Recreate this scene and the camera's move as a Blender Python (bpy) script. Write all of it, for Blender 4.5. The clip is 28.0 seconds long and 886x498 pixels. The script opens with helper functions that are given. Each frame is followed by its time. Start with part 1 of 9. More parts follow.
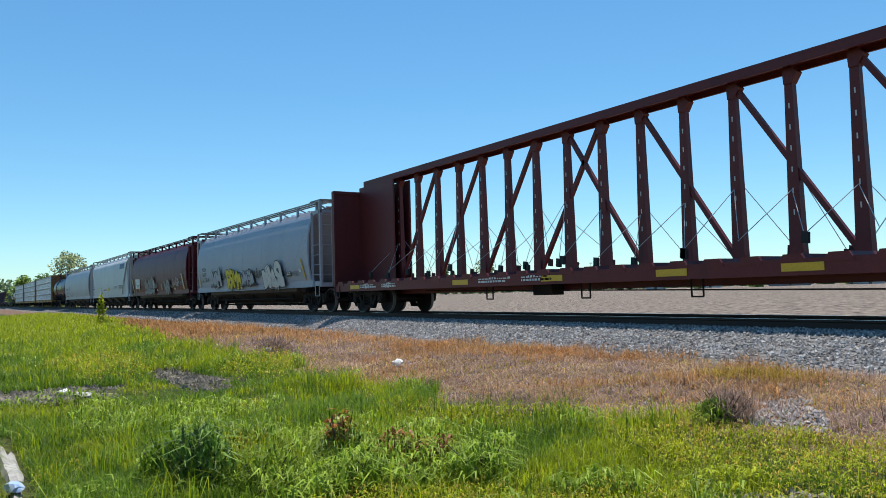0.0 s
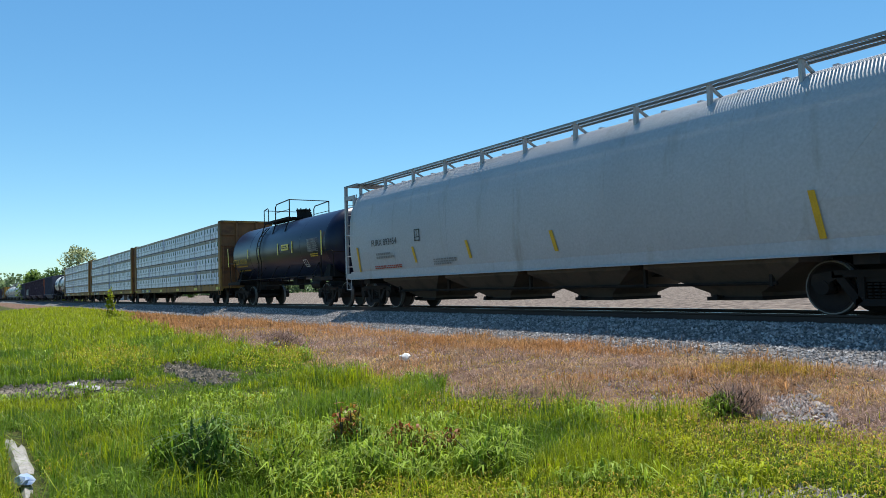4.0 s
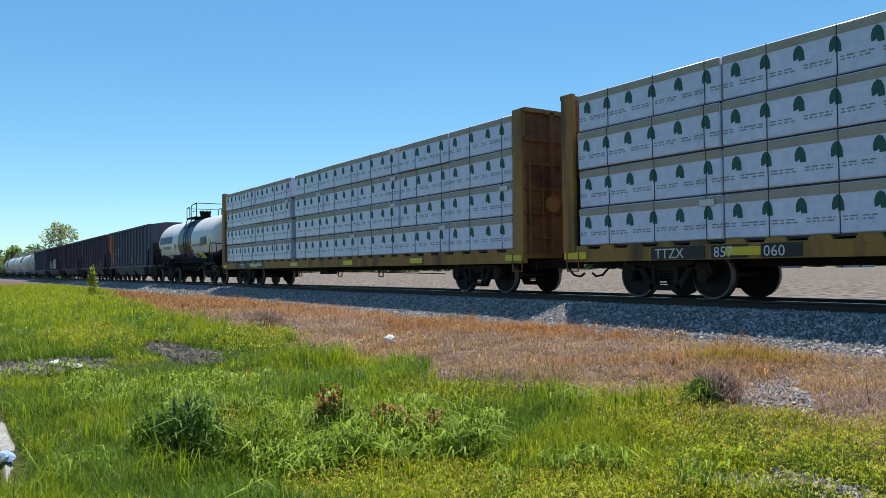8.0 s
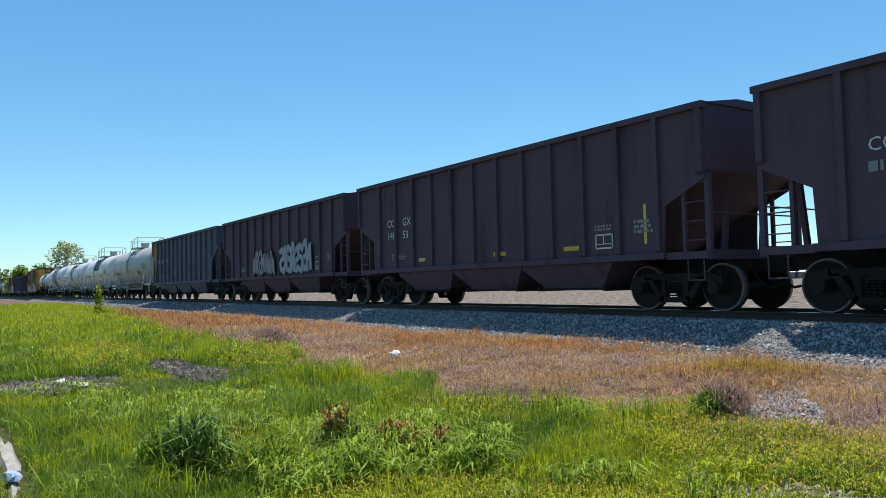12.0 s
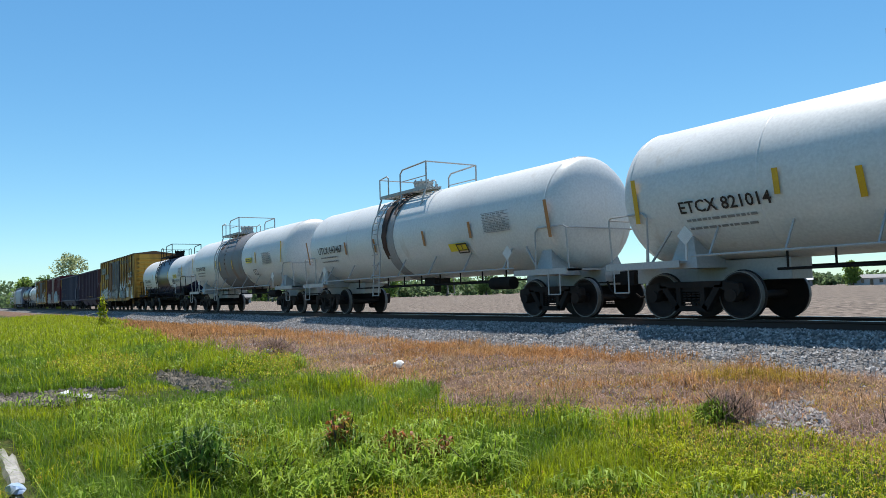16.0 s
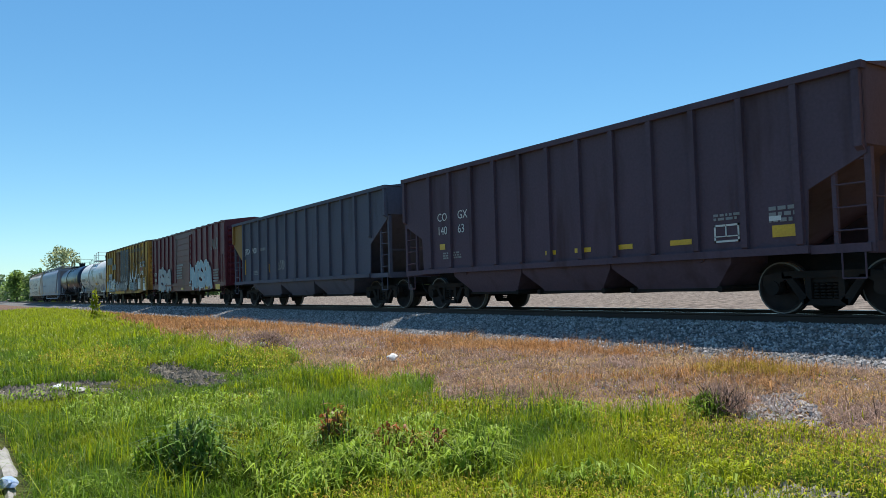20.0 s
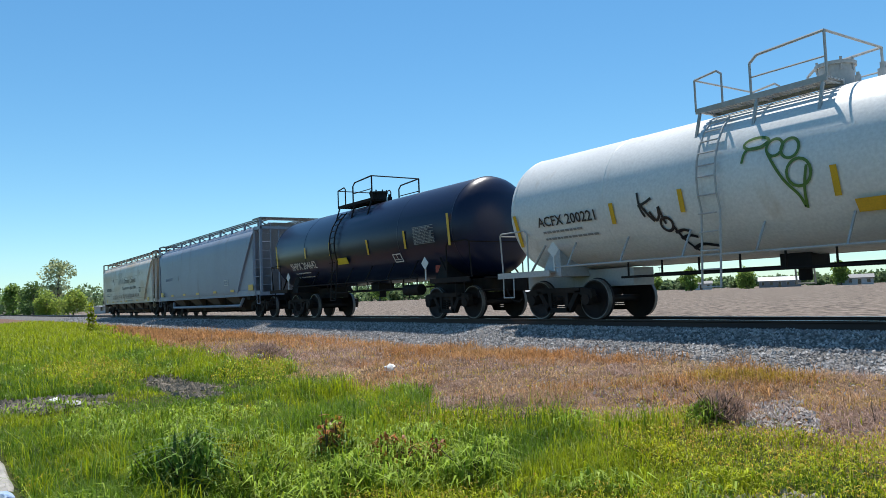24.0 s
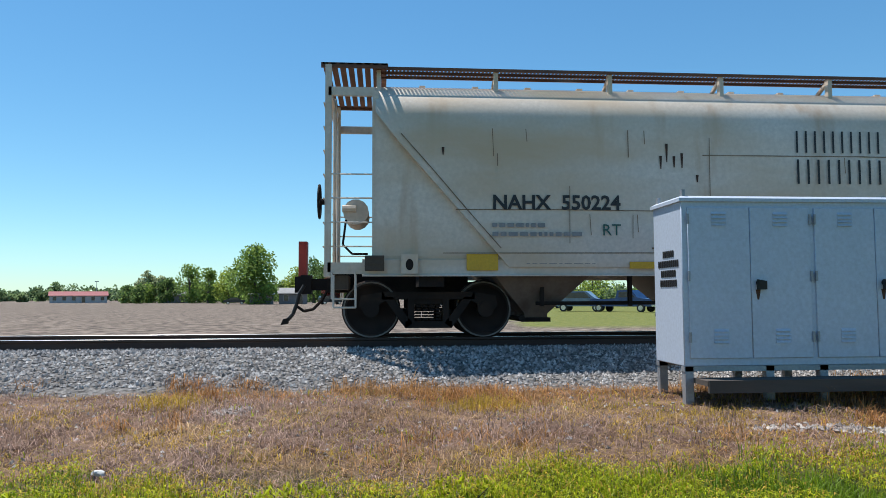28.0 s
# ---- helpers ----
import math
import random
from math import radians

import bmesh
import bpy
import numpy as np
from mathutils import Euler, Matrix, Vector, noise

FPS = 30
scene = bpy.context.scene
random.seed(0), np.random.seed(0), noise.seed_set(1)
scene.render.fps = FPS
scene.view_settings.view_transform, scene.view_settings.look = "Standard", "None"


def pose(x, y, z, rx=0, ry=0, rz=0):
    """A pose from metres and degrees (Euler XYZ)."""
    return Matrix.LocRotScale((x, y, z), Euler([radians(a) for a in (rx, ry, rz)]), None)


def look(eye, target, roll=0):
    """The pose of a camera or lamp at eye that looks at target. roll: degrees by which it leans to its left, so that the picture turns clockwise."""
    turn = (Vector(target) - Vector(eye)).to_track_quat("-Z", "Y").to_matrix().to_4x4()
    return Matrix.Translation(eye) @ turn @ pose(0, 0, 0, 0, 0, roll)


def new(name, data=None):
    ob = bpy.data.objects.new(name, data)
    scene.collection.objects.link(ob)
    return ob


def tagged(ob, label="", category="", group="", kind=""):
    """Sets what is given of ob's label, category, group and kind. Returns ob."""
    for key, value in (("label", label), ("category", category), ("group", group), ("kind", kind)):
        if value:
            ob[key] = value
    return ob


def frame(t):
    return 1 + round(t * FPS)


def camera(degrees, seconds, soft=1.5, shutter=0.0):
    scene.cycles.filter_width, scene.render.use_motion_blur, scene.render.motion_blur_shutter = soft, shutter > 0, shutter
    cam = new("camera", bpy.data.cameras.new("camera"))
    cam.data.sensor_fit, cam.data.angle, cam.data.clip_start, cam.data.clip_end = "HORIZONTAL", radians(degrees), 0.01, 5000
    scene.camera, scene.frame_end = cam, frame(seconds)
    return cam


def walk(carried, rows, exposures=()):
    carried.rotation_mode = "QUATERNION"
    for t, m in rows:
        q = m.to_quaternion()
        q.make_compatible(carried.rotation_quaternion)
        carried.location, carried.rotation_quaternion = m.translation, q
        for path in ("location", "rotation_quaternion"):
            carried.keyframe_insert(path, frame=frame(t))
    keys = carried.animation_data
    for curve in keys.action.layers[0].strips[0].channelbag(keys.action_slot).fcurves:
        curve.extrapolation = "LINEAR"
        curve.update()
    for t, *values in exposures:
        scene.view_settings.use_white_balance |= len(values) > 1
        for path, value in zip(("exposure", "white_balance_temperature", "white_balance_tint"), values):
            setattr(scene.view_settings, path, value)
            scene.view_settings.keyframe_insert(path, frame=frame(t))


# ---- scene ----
import functools

cam = camera(61.19, 28.0, soft=0.6)
PATH = [
    (0, pose(0, 0, 1.6, 93.28, 1.60, 56.82)),
    (0.5, pose(0, 0, 1.6, 92.60, 1.35, 57.50)),
    (1, pose(0, 0, 1.6, 92.34, 1.28, 57.69)),
    (1.5, pose(0, 0, 1.6, 92.45, 1.37, 57.41)),
    (2, pose(0, 0, 1.6, 93.41, 1.35, 57.31)),
    (2.5, pose(0, 0, 1.6, 93.28, 1.49, 57.44)),
    (4.5, pose(0, 0, 1.6, 92.65, 1.48, 57.22)),
    (5, pose(0, 0, 1.6, 92.22, 1.12, 57.06)),
    (5.5, pose(0, 0, 1.6, 92.07, 1.14, 57.45)),
    (6, pose(0, 0, 1.6, 91.93, 1.29, 57.24)),
    (6.5, pose(0, 0, 1.6, 91.97, 0.83, 56.07)),
    (7, pose(0, 0, 1.6, 91.64, 0.65, 56.15)),
    (7.5, pose(0, 0, 1.6, 91.35, 0.81, 56.33)),
    (8, pose(0, 0, 1.6, 91.51, 0.72, 56.24)),
    (8.5, pose(0, 0, 1.6, 91.92, 0.76, 56.56)),
    (9, pose(0, 0, 1.6, 92.95, 1.09, 56.65)),
    (9.5, pose(0, 0, 1.6, 93.56, 1.44, 56.39)),
    (10, pose(0, 0, 1.6, 93.74, 1.33, 56.02)),
    (10.5, pose(0, 0, 1.6, 93.24, 1.37, 56.07)),
    (11, pose(0, 0, 1.6, 93.51, 1.24, 56.08)),
    (11.5, pose(0, 0, 1.6, 93.28, 1.46, 56.06)),
    (12, pose(0, 0, 1.6, 92.63, 1.36, 56.63)),
    (12.5, pose(0, 0, 1.6, 92.40, 1.44, 56.46)),
    (14.5, pose(0, 0, 1.6, 92.21, 1.35, 56.69)),
    (15, pose(0, 0, 1.6, 92.26, 1.30, 56.37)),
    (15.5, pose(0, 0, 1.6, 92.50, 1.35, 56.58)),
    (16, pose(0, 0, 1.6, 93.39, 1.65, 56.90)),
    (16.5, pose(0, 0, 1.6, 93.46, 1.79, 56.90)),
    (17, pose(0, 0, 1.6, 92.56, 1.79, 56.54)),
    (17.5, pose(0, 0, 1.6, 92.35, 1.77, 56.60)),
    (18, pose(0, 0, 1.6, 92.28, 1.64, 56.19)),
    (18.5, pose(0, 0, 1.6, 92.30, 1.59, 56.27)),
    (19, pose(0, 0, 1.6, 92.48, 1.60, 56.45)),
    (19.5, pose(0, 0, 1.6, 92.79, 1.62, 56.51)),
    (20, pose(0, 0, 1.6, 92.87, 1.62, 56.41)),
    (20.5, pose(0, 0, 1.6, 92.97, 1.63, 56.43)),
    (21, pose(0, 0, 1.6, 93.69, 1.64, 56.21)),
    (21.5, pose(0, 0, 1.6, 93.51, 1.78, 56.19)),
    (23.5, pose(0, 0, 1.6, 94.03, 2.26, 56.01)),
    (24, pose(0, 0, 1.6, 93.60, 2.12, 56.20)),
    (24.5, pose(0, 0, 1.6, 93.95, 1.87, 56.24)),
    (25, pose(0, 0, 1.6, 93.84, 1.97, 55.94)),
    (25.5, pose(0, 0, 1.6, 93.50, 2.07, 55.54)),
    (26, pose(0, 0, 1.6, 93.39, 2.04, 54.85)),
    (26.5, pose(0, 0, 1.6, 93.21, 2.25, 50.80)),
    (27, pose(0, 0, 1.6, 93.18, 1.93, 40.25)),
    (27.5, pose(0, 0, 1.6, 93.79, 1.18, 19.86)),
    (28, pose(0, 0, 1.6, 93.70, 0.22, -4.78)),
]
walk(cam, PATH)

# ---- world and sun ----
SUN_AZ, SUN_EL = 48.5, 66.6   # the sun stands behind the train, to the left of straight across
world = bpy.data.worlds.new("sky")
scene.world = world
world.use_nodes = True
wn = world.node_tree
sky = wn.nodes.new("ShaderNodeTexSky")
sky.sky_type = "NISHITA"
sky.sun_disc = False
sky.sun_elevation = radians(SUN_EL)
sky.sun_rotation = radians(-SUN_AZ)
sky.altitude = 600
sky.air_density, sky.dust_density, sky.ozone_density = 1.0, 0.05, 1.2
wn.nodes["Background"].inputs[1].default_value = 0.128
clear = wn.nodes.new("ShaderNodeHueSaturation")   # deep, clear spring sky
clear.inputs["Hue"].default_value, clear.inputs["Saturation"].default_value = 0.496, 1.30
even = wn.nodes.new("ShaderNodeGamma")             # dry air: little haze towards the horizon
even.inputs["Gamma"].default_value = 0.79
wn.links.new(sky.outputs[0], even.inputs["Color"])
wn.links.new(even.outputs[0], clear.inputs["Color"])
tint = wn.nodes.new("ShaderNodeMix")               # white balance of the sky
tint.data_type, tint.blend_type = "RGBA", "MULTIPLY"
tint.inputs[0].default_value, tint.inputs[7].default_value = 1.0, (0.79, 1.10, 1.22, 1)
wn.links.new(clear.outputs[0], tint.inputs[6])
wn.links.new(tint.outputs[2], wn.nodes["Background"].inputs[0])
sun = new("sun", bpy.data.lights.new("sun", "SUN"))
sun.data.energy, sun.data.angle, sun.data.color = 5.0, radians(0.53), (1.0, 0.955, 0.89)
ca = math.cos(radians(SUN_EL))
sun.matrix_world = look((0, 0, 0), (math.sin(radians(SUN_AZ)) * ca, -math.cos(radians(SUN_AZ)) * ca, -math.sin(radians(SUN_EL))))
scene.view_settings.exposure = 0.41

# ---- materials ----
def mat(name, c1, c2=None, rough=0.6, metal=0.0, scale=2.0, fine=30.0, bump=0.15, stretch=(1, 1, 1), stain=None, cover=0.5,
        stain_scale=1.2, stain_stretch=(1, 1, 1), island=0.0, rand=0.0, trans=0.0, spec=0.5, stain2=None):
    """Painted or natural surface: two tones over a broad noise, a fine grain with relief, and a patchy stain of its own colour."""
    m = bpy.data.materials.new(name)
    m.use_nodes = True
    nt = m.node_tree
    N, lk = nt.nodes, nt.links.new
    p = N["Principled BSDF"]
    c2 = c2 or tuple(v * 0.78 for v in c1)
    tc = N.new("ShaderNodeTexCoord")

    def tex(sc, st, detail=5.0):
        mp = N.new("ShaderNodeMapping")
        mp.inputs["Scale"].default_value = st
        lk(tc.outputs["Object"], mp.inputs["Vector"])
        t = N.new("ShaderNodeTexNoise")
        t.inputs["Scale"].default_value = sc
        t.inputs["Detail"].default_value = detail
        lk(mp.outputs[0], t.inputs["Vector"])
        return t

    def mix(fac, a, b):
        x = N.new("ShaderNodeMix")
        x.data_type = "RGBA"
        for s, v in ((x.inputs[0], fac), (x.inputs[6], a), (x.inputs[7], b)):
            if isinstance(v, (tuple, list)):
                s.default_value = (*v, 1)
            elif isinstance(v, float):
                s.default_value = v
            else:
                lk(v, s)
        return x.outputs[2]

    def ramp(v, lo, hi):
        r = N.new("ShaderNodeMapRange")
        r.inputs["From Min"].default_value, r.inputs["From Max"].default_value = lo, hi
        lk(v, r.inputs["Value"])
        return r.outputs[0]

    broad, grain = tex(scale, stretch), tex(fine, stretch, 3.0)
    col = mix(ramp(broad.outputs[0], 0.35, 0.65), c1, c2)
    col = mix(ramp(grain.outputs[0], 0.2, 1.4), col, tuple(v * 0.6 for v in c2))
    if stain:
        s = tex(stain_scale, stain_stretch, 8.0)
        col = mix(ramp(s.outputs[0], 0.72 - 0.4 * cover, 0.95 - 0.4 * cover), col, stain)
    if stain2:
        s = tex(stain2[1], stain2[2], 8.0)
        col = mix(ramp(s.outputs[0], 0.72 - 0.4 * stain2[3], 0.95 - 0.4 * stain2[3]), col, stain2[0])
    if island or rand:
        g = N.new("ShaderNodeNewGeometry" if island else "ShaderNodeObjectInfo")
        h = N.new("ShaderNodeHueSaturation")
        amount = island or rand
        v = N.new("ShaderNodeMapRange")
        v.inputs["To Min"].default_value, v.inputs["To Max"].default_value = 1 - amount, 1 + amount
        lk(g.outputs["Random Per Island" if island else "Random"], v.inputs["Value"])
        lk(v.outputs[0], h.inputs["Value"])
        lk(col, h.inputs["Color"])
        col = h.outputs[0]
    lk(col, p.inputs["Base Color"])
    p.inputs["Roughness"].default_value = rough
    p.inputs["Metallic"].default_value = metal
    p.inputs["Specular IOR Level"].default_value = spec
    if bump:
        b = N.new("ShaderNodeBump")
        b.inputs["Strength"].default_value = bump
        b.inputs["Distance"].default_value = 0.02
        lk(grain.outputs[0], b.inputs["Height"])
        lk(b.outputs[0], p.inputs["Normal"])
    if trans:
        t = N.new("ShaderNodeBsdfTranslucent")
        lk(col, t.inputs["Color"])
        x = N.new("ShaderNodeMixShader")
        x.inputs[0].default_value = trans
        lk(p.outputs[0], x.inputs[1])
        lk(t.outputs[0], x.inputs[2])
        lk(x.outputs[0], N["Material Output"].inputs["Surface"])
    return m


STREAK = (1.0, 1.0, 0.12)
def paint(name, c, dirt, cover=0.45, rough=0.5, spec=0.3, **k):
    """Weathered car paint with grime that runs down the sides."""
    return mat(name, c, tuple(v * 0.88 for v in c), rough=rough, scale=0.5, fine=18, bump=0.06, stain=dirt, cover=cover,
               stain_scale=2.2, stain_stretch=(1.0, 1.0, 0.16), spec=spec, **k)


M_STEEL_DARK = mat("dark_grimy_steel", (0.017, 0.015, 0.015), (0.03, 0.026, 0.024), rough=0.8, stain=(0.05, 0.034, 0.026), cover=0.4, spec=0.12)
M_WHEEL = mat("wheel_steel", (0.022, 0.018, 0.018), (0.04, 0.03, 0.027), rough=0.6, stain=(0.06, 0.038, 0.028), cover=0.4, spec=0.15)
M_RIM = mat("worn_bright_rim_steel", (0.22, 0.21, 0.2), (0.12, 0.11, 0.1), rough=0.5)
M_RAIL = mat("rusty_rail_side", (0.035, 0.022, 0.02), (0.065, 0.04, 0.03), rough=0.8, stretch=(0.3, 1, 1))
M_RAILTOP = mat("polished_rail_head", (0.62, 0.62, 0.63), rough=0.22, metal=1.0, fine=60, bump=0.02, stretch=(0.1, 1, 1))
M_TIE = mat("weathered_tie_wood", (0.16, 0.12, 0.09), (0.27, 0.22, 0.17), rough=0.9, scale=3, stretch=(4, 0.5, 1), rand=0.3, bump=0.4)
M_YELLOW = mat("reflective_yellow", (0.75, 0.45, 0.02), (0.62, 0.36, 0.02), rough=0.4, stain=(0.3, 0.2, 0.08), cover=0.2)
M_YELLOW2 = mat("reflective_lemon", (0.78, 0.62, 0.03), (0.66, 0.5, 0.02), rough=0.4, stain=(0.3, 0.25, 0.08), cover=0.2)
M_WHITE_INK = mat("white_lettering", (0.72, 0.72, 0.7), (0.6, 0.6, 0.58), rough=0.5, fine=60)
M_BLACK_INK = mat("black_lettering", (0.015, 0.015, 0.018), rough=0.5, fine=60)
M_YELLOW_INK = mat("yellow_lettering", (0.65, 0.42, 0.04), rough=0.5, fine=60)
M_BLUE_INK = mat("blue_lettering", (0.03, 0.09, 0.28), rough=0.5, fine=60)
M_GREY_INK = mat("faded_grey_lettering", (0.3, 0.3, 0.3), rough=0.6, fine=60)
M_GREEN_INK = mat("green_lettering", (0.02, 0.11, 0.085), rough=0.6, fine=60)
M_RED_INK = mat("red_lettering", (0.45, 0.05, 0.03), rough=0.6, fine=60)
M_RUBBER = mat("black_rubber_hose", (0.02, 0.02, 0.02), rough=0.7)

# ---- mesh helpers ----
def box(bm, x0, x1, y0, y1, z0, z1):
    v = [bm.verts.new((x, y, z)) for x in (x0, x1) for y in (y0, y1) for z in (z0, z1)]
    for f in ((0, 1, 3, 2), (4, 6, 7, 5), (0, 4, 5, 1), (2, 3, 7, 6), (0, 2, 6, 4), (1, 5, 7, 3)):
        bm.faces.new([v[i] for i in f])


def loft(bm, rings, cap=True, closed=True):
    vs = [[bm.verts.new(p) for p in r] for r in rings]
    n = len(rings[0])
    for a, b in zip(vs, vs[1:]):
        for i in range(n if closed else n - 1):
            j = (i + 1) % n
            bm.faces.new((a[i], a[j], b[j], b[i]))
    if cap:
        bm.faces.new(vs[0][::-1])
        bm.faces.new(vs[-1])


def axes(p, q):
    d = (Vector(q) - Vector(p)).normalized()
    u = d.cross(Vector((0, 0, 1)))
    if u.length < 1e-3:
        u = Vector((1, 0, 0))
    u.normalize()
    return u, d.cross(u)


def rod(bm, p, q, r, n=6, r2=None):
    u, w = axes(p, q)
    r2 = r if r2 is None else r2
    ring = lambda c, rr: [Vector(c) + (u * math.cos(2 * math.pi * i / n) + w * math.sin(2 * math.pi * i / n)) * rr for i in range(n)]
    loft(bm, [ring(p, r), ring(q, r2)])


def beam(bm, p, q, a, b):
    """A bar of a wide and b deep from p to q."""
    u, w = axes(p, q)
    ring = lambda c: [Vector(c) + u * (a / 2 * s) + w * (b / 2 * t) for s, t in ((-1, -1), (1, -1), (1, 1), (-1, 1))]
    loft(bm, [ring(p), ring(q)])


def pipe(bm, pts, r, n=6):
    for p, q in zip(pts, pts[1:]):
        rod(bm, p, q, r, n)


def prism_y(bm, pts, y0, y1):
    loft(bm, [[(x, y0, z) for x, z in pts], [(x, y1, z) for x, z in pts]])


def prism_x(bm, pts, x0, x1):
    loft(bm, [[(x0, y, z) for y, z in pts], [(x1, y, z) for y, z in pts]])


def finish(bm, name, material, sharp=40):
    bmesh.ops.recalc_face_normals(bm, faces=bm.faces)
    for f in bm.faces:
        f.smooth = True
    for e in bm.edges:
        if len(e.link_faces) == 2 and e.calc_face_angle(0) > radians(sharp):
            e.smooth = False
    me = bpy.data.meshes.new(name)
    bm.to_mesh(me)
    bm.free()
    for m in material if isinstance(material, (list, tuple)) else (material,):
        me.materials.append(m)
    return me


def part(name, bm, material, parent=None, label=""):
    ob = new(name, bm if isinstance(bm, bpy.types.Mesh) else finish(bm, name, material))
    ob.parent = parent
    return tagged(ob, label)


def P(name, material, parent, build, label=""):
    bm = bmesh.new()
    build(bm)
    return part(name, bm, material, parent, label)


TEXT_CACHE = {}
def text_mesh(body, size, material, sx=1.0, italic=0.0, bold=0.0, align="LEFT"):
    key = (body, size, material.name, sx, italic, bold, align)
    if key not in TEXT_CACHE:
        cu = bpy.data.curves.new("lettering", "FONT")
        cu.body, cu.size, cu.shear, cu.offset, cu.align_x, cu.resolution_u = body, size, italic, bold, align, 2
        cu.extrude = 0.001
        ob = bpy.data.objects.new("lettering", cu)
        scene.collection.objects.link(ob)
        bpy.context.view_layer.update()
        me = bpy.data.meshes.new_from_object(ob.evaluated_get(bpy.context.evaluated_depsgraph_get()))
        bpy.data.objects.remove(ob)
        bpy.data.curves.remove(cu)
        me.transform(Matrix.Diagonal((sx, 1, 1, 1)))
        me.materials.clear()
        me.materials.append(material)
        TEXT_CACHE[key] = me
    return TEXT_CACHE[key]


def write(parent, body, x, y, z, size, material, lean=0.0, name="lettering", **k):
    """Lettering on a side that faces the near side; lean tips it to follow a curved wall."""
    ob = new(name, text_mesh(body, size, material, **k))
    ob.parent = parent
    ob.matrix_basis = pose(x, y, z, 90 + lean, 0, 0)
    return ob


def bars(bm, x, y, z, w, h, rows, rng, fill=0.75):
    """Lines of unreadable small print as thin bars on a plane that faces the near side."""
    rh = h / rows
    for i in range(rows):
        cx = x
        zz = z + h - (i + 1) * rh
        while cx < x + w * rng.uniform(0.75, 1.0):
            ww = rng.uniform(0.04, 0.16)
            box(bm, cx, min(cx + ww, x + w), y, y + 0.004, zz + rh * (1 - fill), zz + rh * 0.9)
            cx += ww + 0.035


def blob(bm, cx, cz, w, h, y, rng, n=18, wob=0.22):
    pts = []
    ph = [rng.uniform(0, 6.28) for _ in range(3)]
    for i in range(n):
        a = 2 * math.pi * i / n
        k = 1 + wob * (math.sin(2 * a + ph[0]) * 0.5 + math.sin(3 * a + ph[1]) * 0.5 + math.sin(5 * a + ph[2]) * 0.3)
        pts.append((cx + w / 2 * k * math.copysign(abs(math.cos(a)) ** 0.7, math.cos(a)), cz + h / 2 * k * math.copysign(abs(math.sin(a)) ** 0.7, math.sin(a))))
    vs = [bm.verts.new((x, y, z)) for x, z in pts]
    bm.faces.new(vs)


def stroke(bm, pts, w, y):
    """A flat mitred ribbon of width w through points (x, z); it rises slightly along its run, so that loops lie over one another."""
    n = len(pts)
    rows = []
    for i, (x, z) in enumerate(pts):
        (xa, za), (xb, zb) = pts[max(0, i - 1)], pts[min(n - 1, i + 1)]
        d = math.hypot(xb - xa, zb - za) or 1
        tx, tz = (xb - xa) / d, (zb - za) / d
        e = 0.4 * w * (-1 if i == 0 else 1 if i == n - 1 else 0)
        k = w / 2
        if 0 < i < n - 1:
            ax, az = x - xa, z - za
            la = math.hypot(ax, az) or 1
            k = min(w * 0.8, w / 2 / max(0.3, abs(tx * ax + tz * az) / la))
        yy = y - 0.004 * i / n
        rows.append((bm.verts.new((x + tx * e - tz * k, yy, z + tz * e + tx * k)), bm.verts.new((x + tx * e + tz * k, yy, z + tz * e - tx * k))))
    for (a, b), (c, d) in zip(rows, rows[1:]):
        bm.faces.new((a, b, d, c))
# ---- ground, ballast and track ----
RAIL_Z, TRACK_Y = 0.95, 13.15
def sstep(v, a, b):
    u = np.clip((v - a) / (b - a), 0, 1)
    return u * u * (3 - 2 * u)


def gz(x, y):
    """Height of the ground."""
    x, y = np.asarray(x, float), np.asarray(y, float)
    z = 0.38 * sstep(y, 1.0, 10.0) + 0.03 * np.sin(x * 0.9 + y * 0.7) * np.cos(y * 1.1 - x * 0.35) * (1 - sstep(y, 8.5, 9.8)) + 0.02 * np.sin(x * 2.3 - 1.1 * y) * (1 - sstep(y, 8.5, 9.8))
    lin = np.clip((y - 9.9) / 1.6, 0, 1) * 0.40
    down = np.clip((y - 14.8) / 1.6, 0, 1) * 0.46
    far = 0.04 * np.sin(x * 0.11) * np.sin(y * 0.13) * sstep(y, 17, 30)
    return z + lin - down + far


def spaced(stops):
    out = []
    for a, b, s in stops:
        out += list(np.arange(a, b, s))
    return np.array(out)


def band_mesh(name, xs, ys, material, kind="structure"):
    X, Y = np.meshgrid(xs, ys)
    Z = gz(X, Y)
    v = np.stack([X, Y, Z], -1).reshape(-1, 3)
    nx, ny = len(xs), len(ys)
    i = np.arange(nx * ny).reshape(ny, nx)
    f = np.stack([i[:-1, :-1], i[:-1, 1:], i[1:, 1:], i[1:, :-1]], -1).reshape(-1, 4)
    return mesh_np(name, v, f, material)


def mesh_np(name, v, f, material, smooth=True):
    me = bpy.data.meshes.new(name)
    k = f.shape[1]
    me.vertices.add(len(v))
    me.vertices.foreach_set("co", v.astype(np.float32).ravel())
    me.loops.add(f.size)
    me.loops.foreach_set("vertex_index", f.astype(np.int32).ravel())
    me.polygons.add(len(f))
    me.polygons.foreach_set("loop_start", np.arange(0, f.size, k, dtype=np.int32))
    me.polygons.foreach_set("use_smooth", np.full(len(f), smooth))
    me.update(calc_edges=True)
    me.materials.append(material)
    return new(name, me)


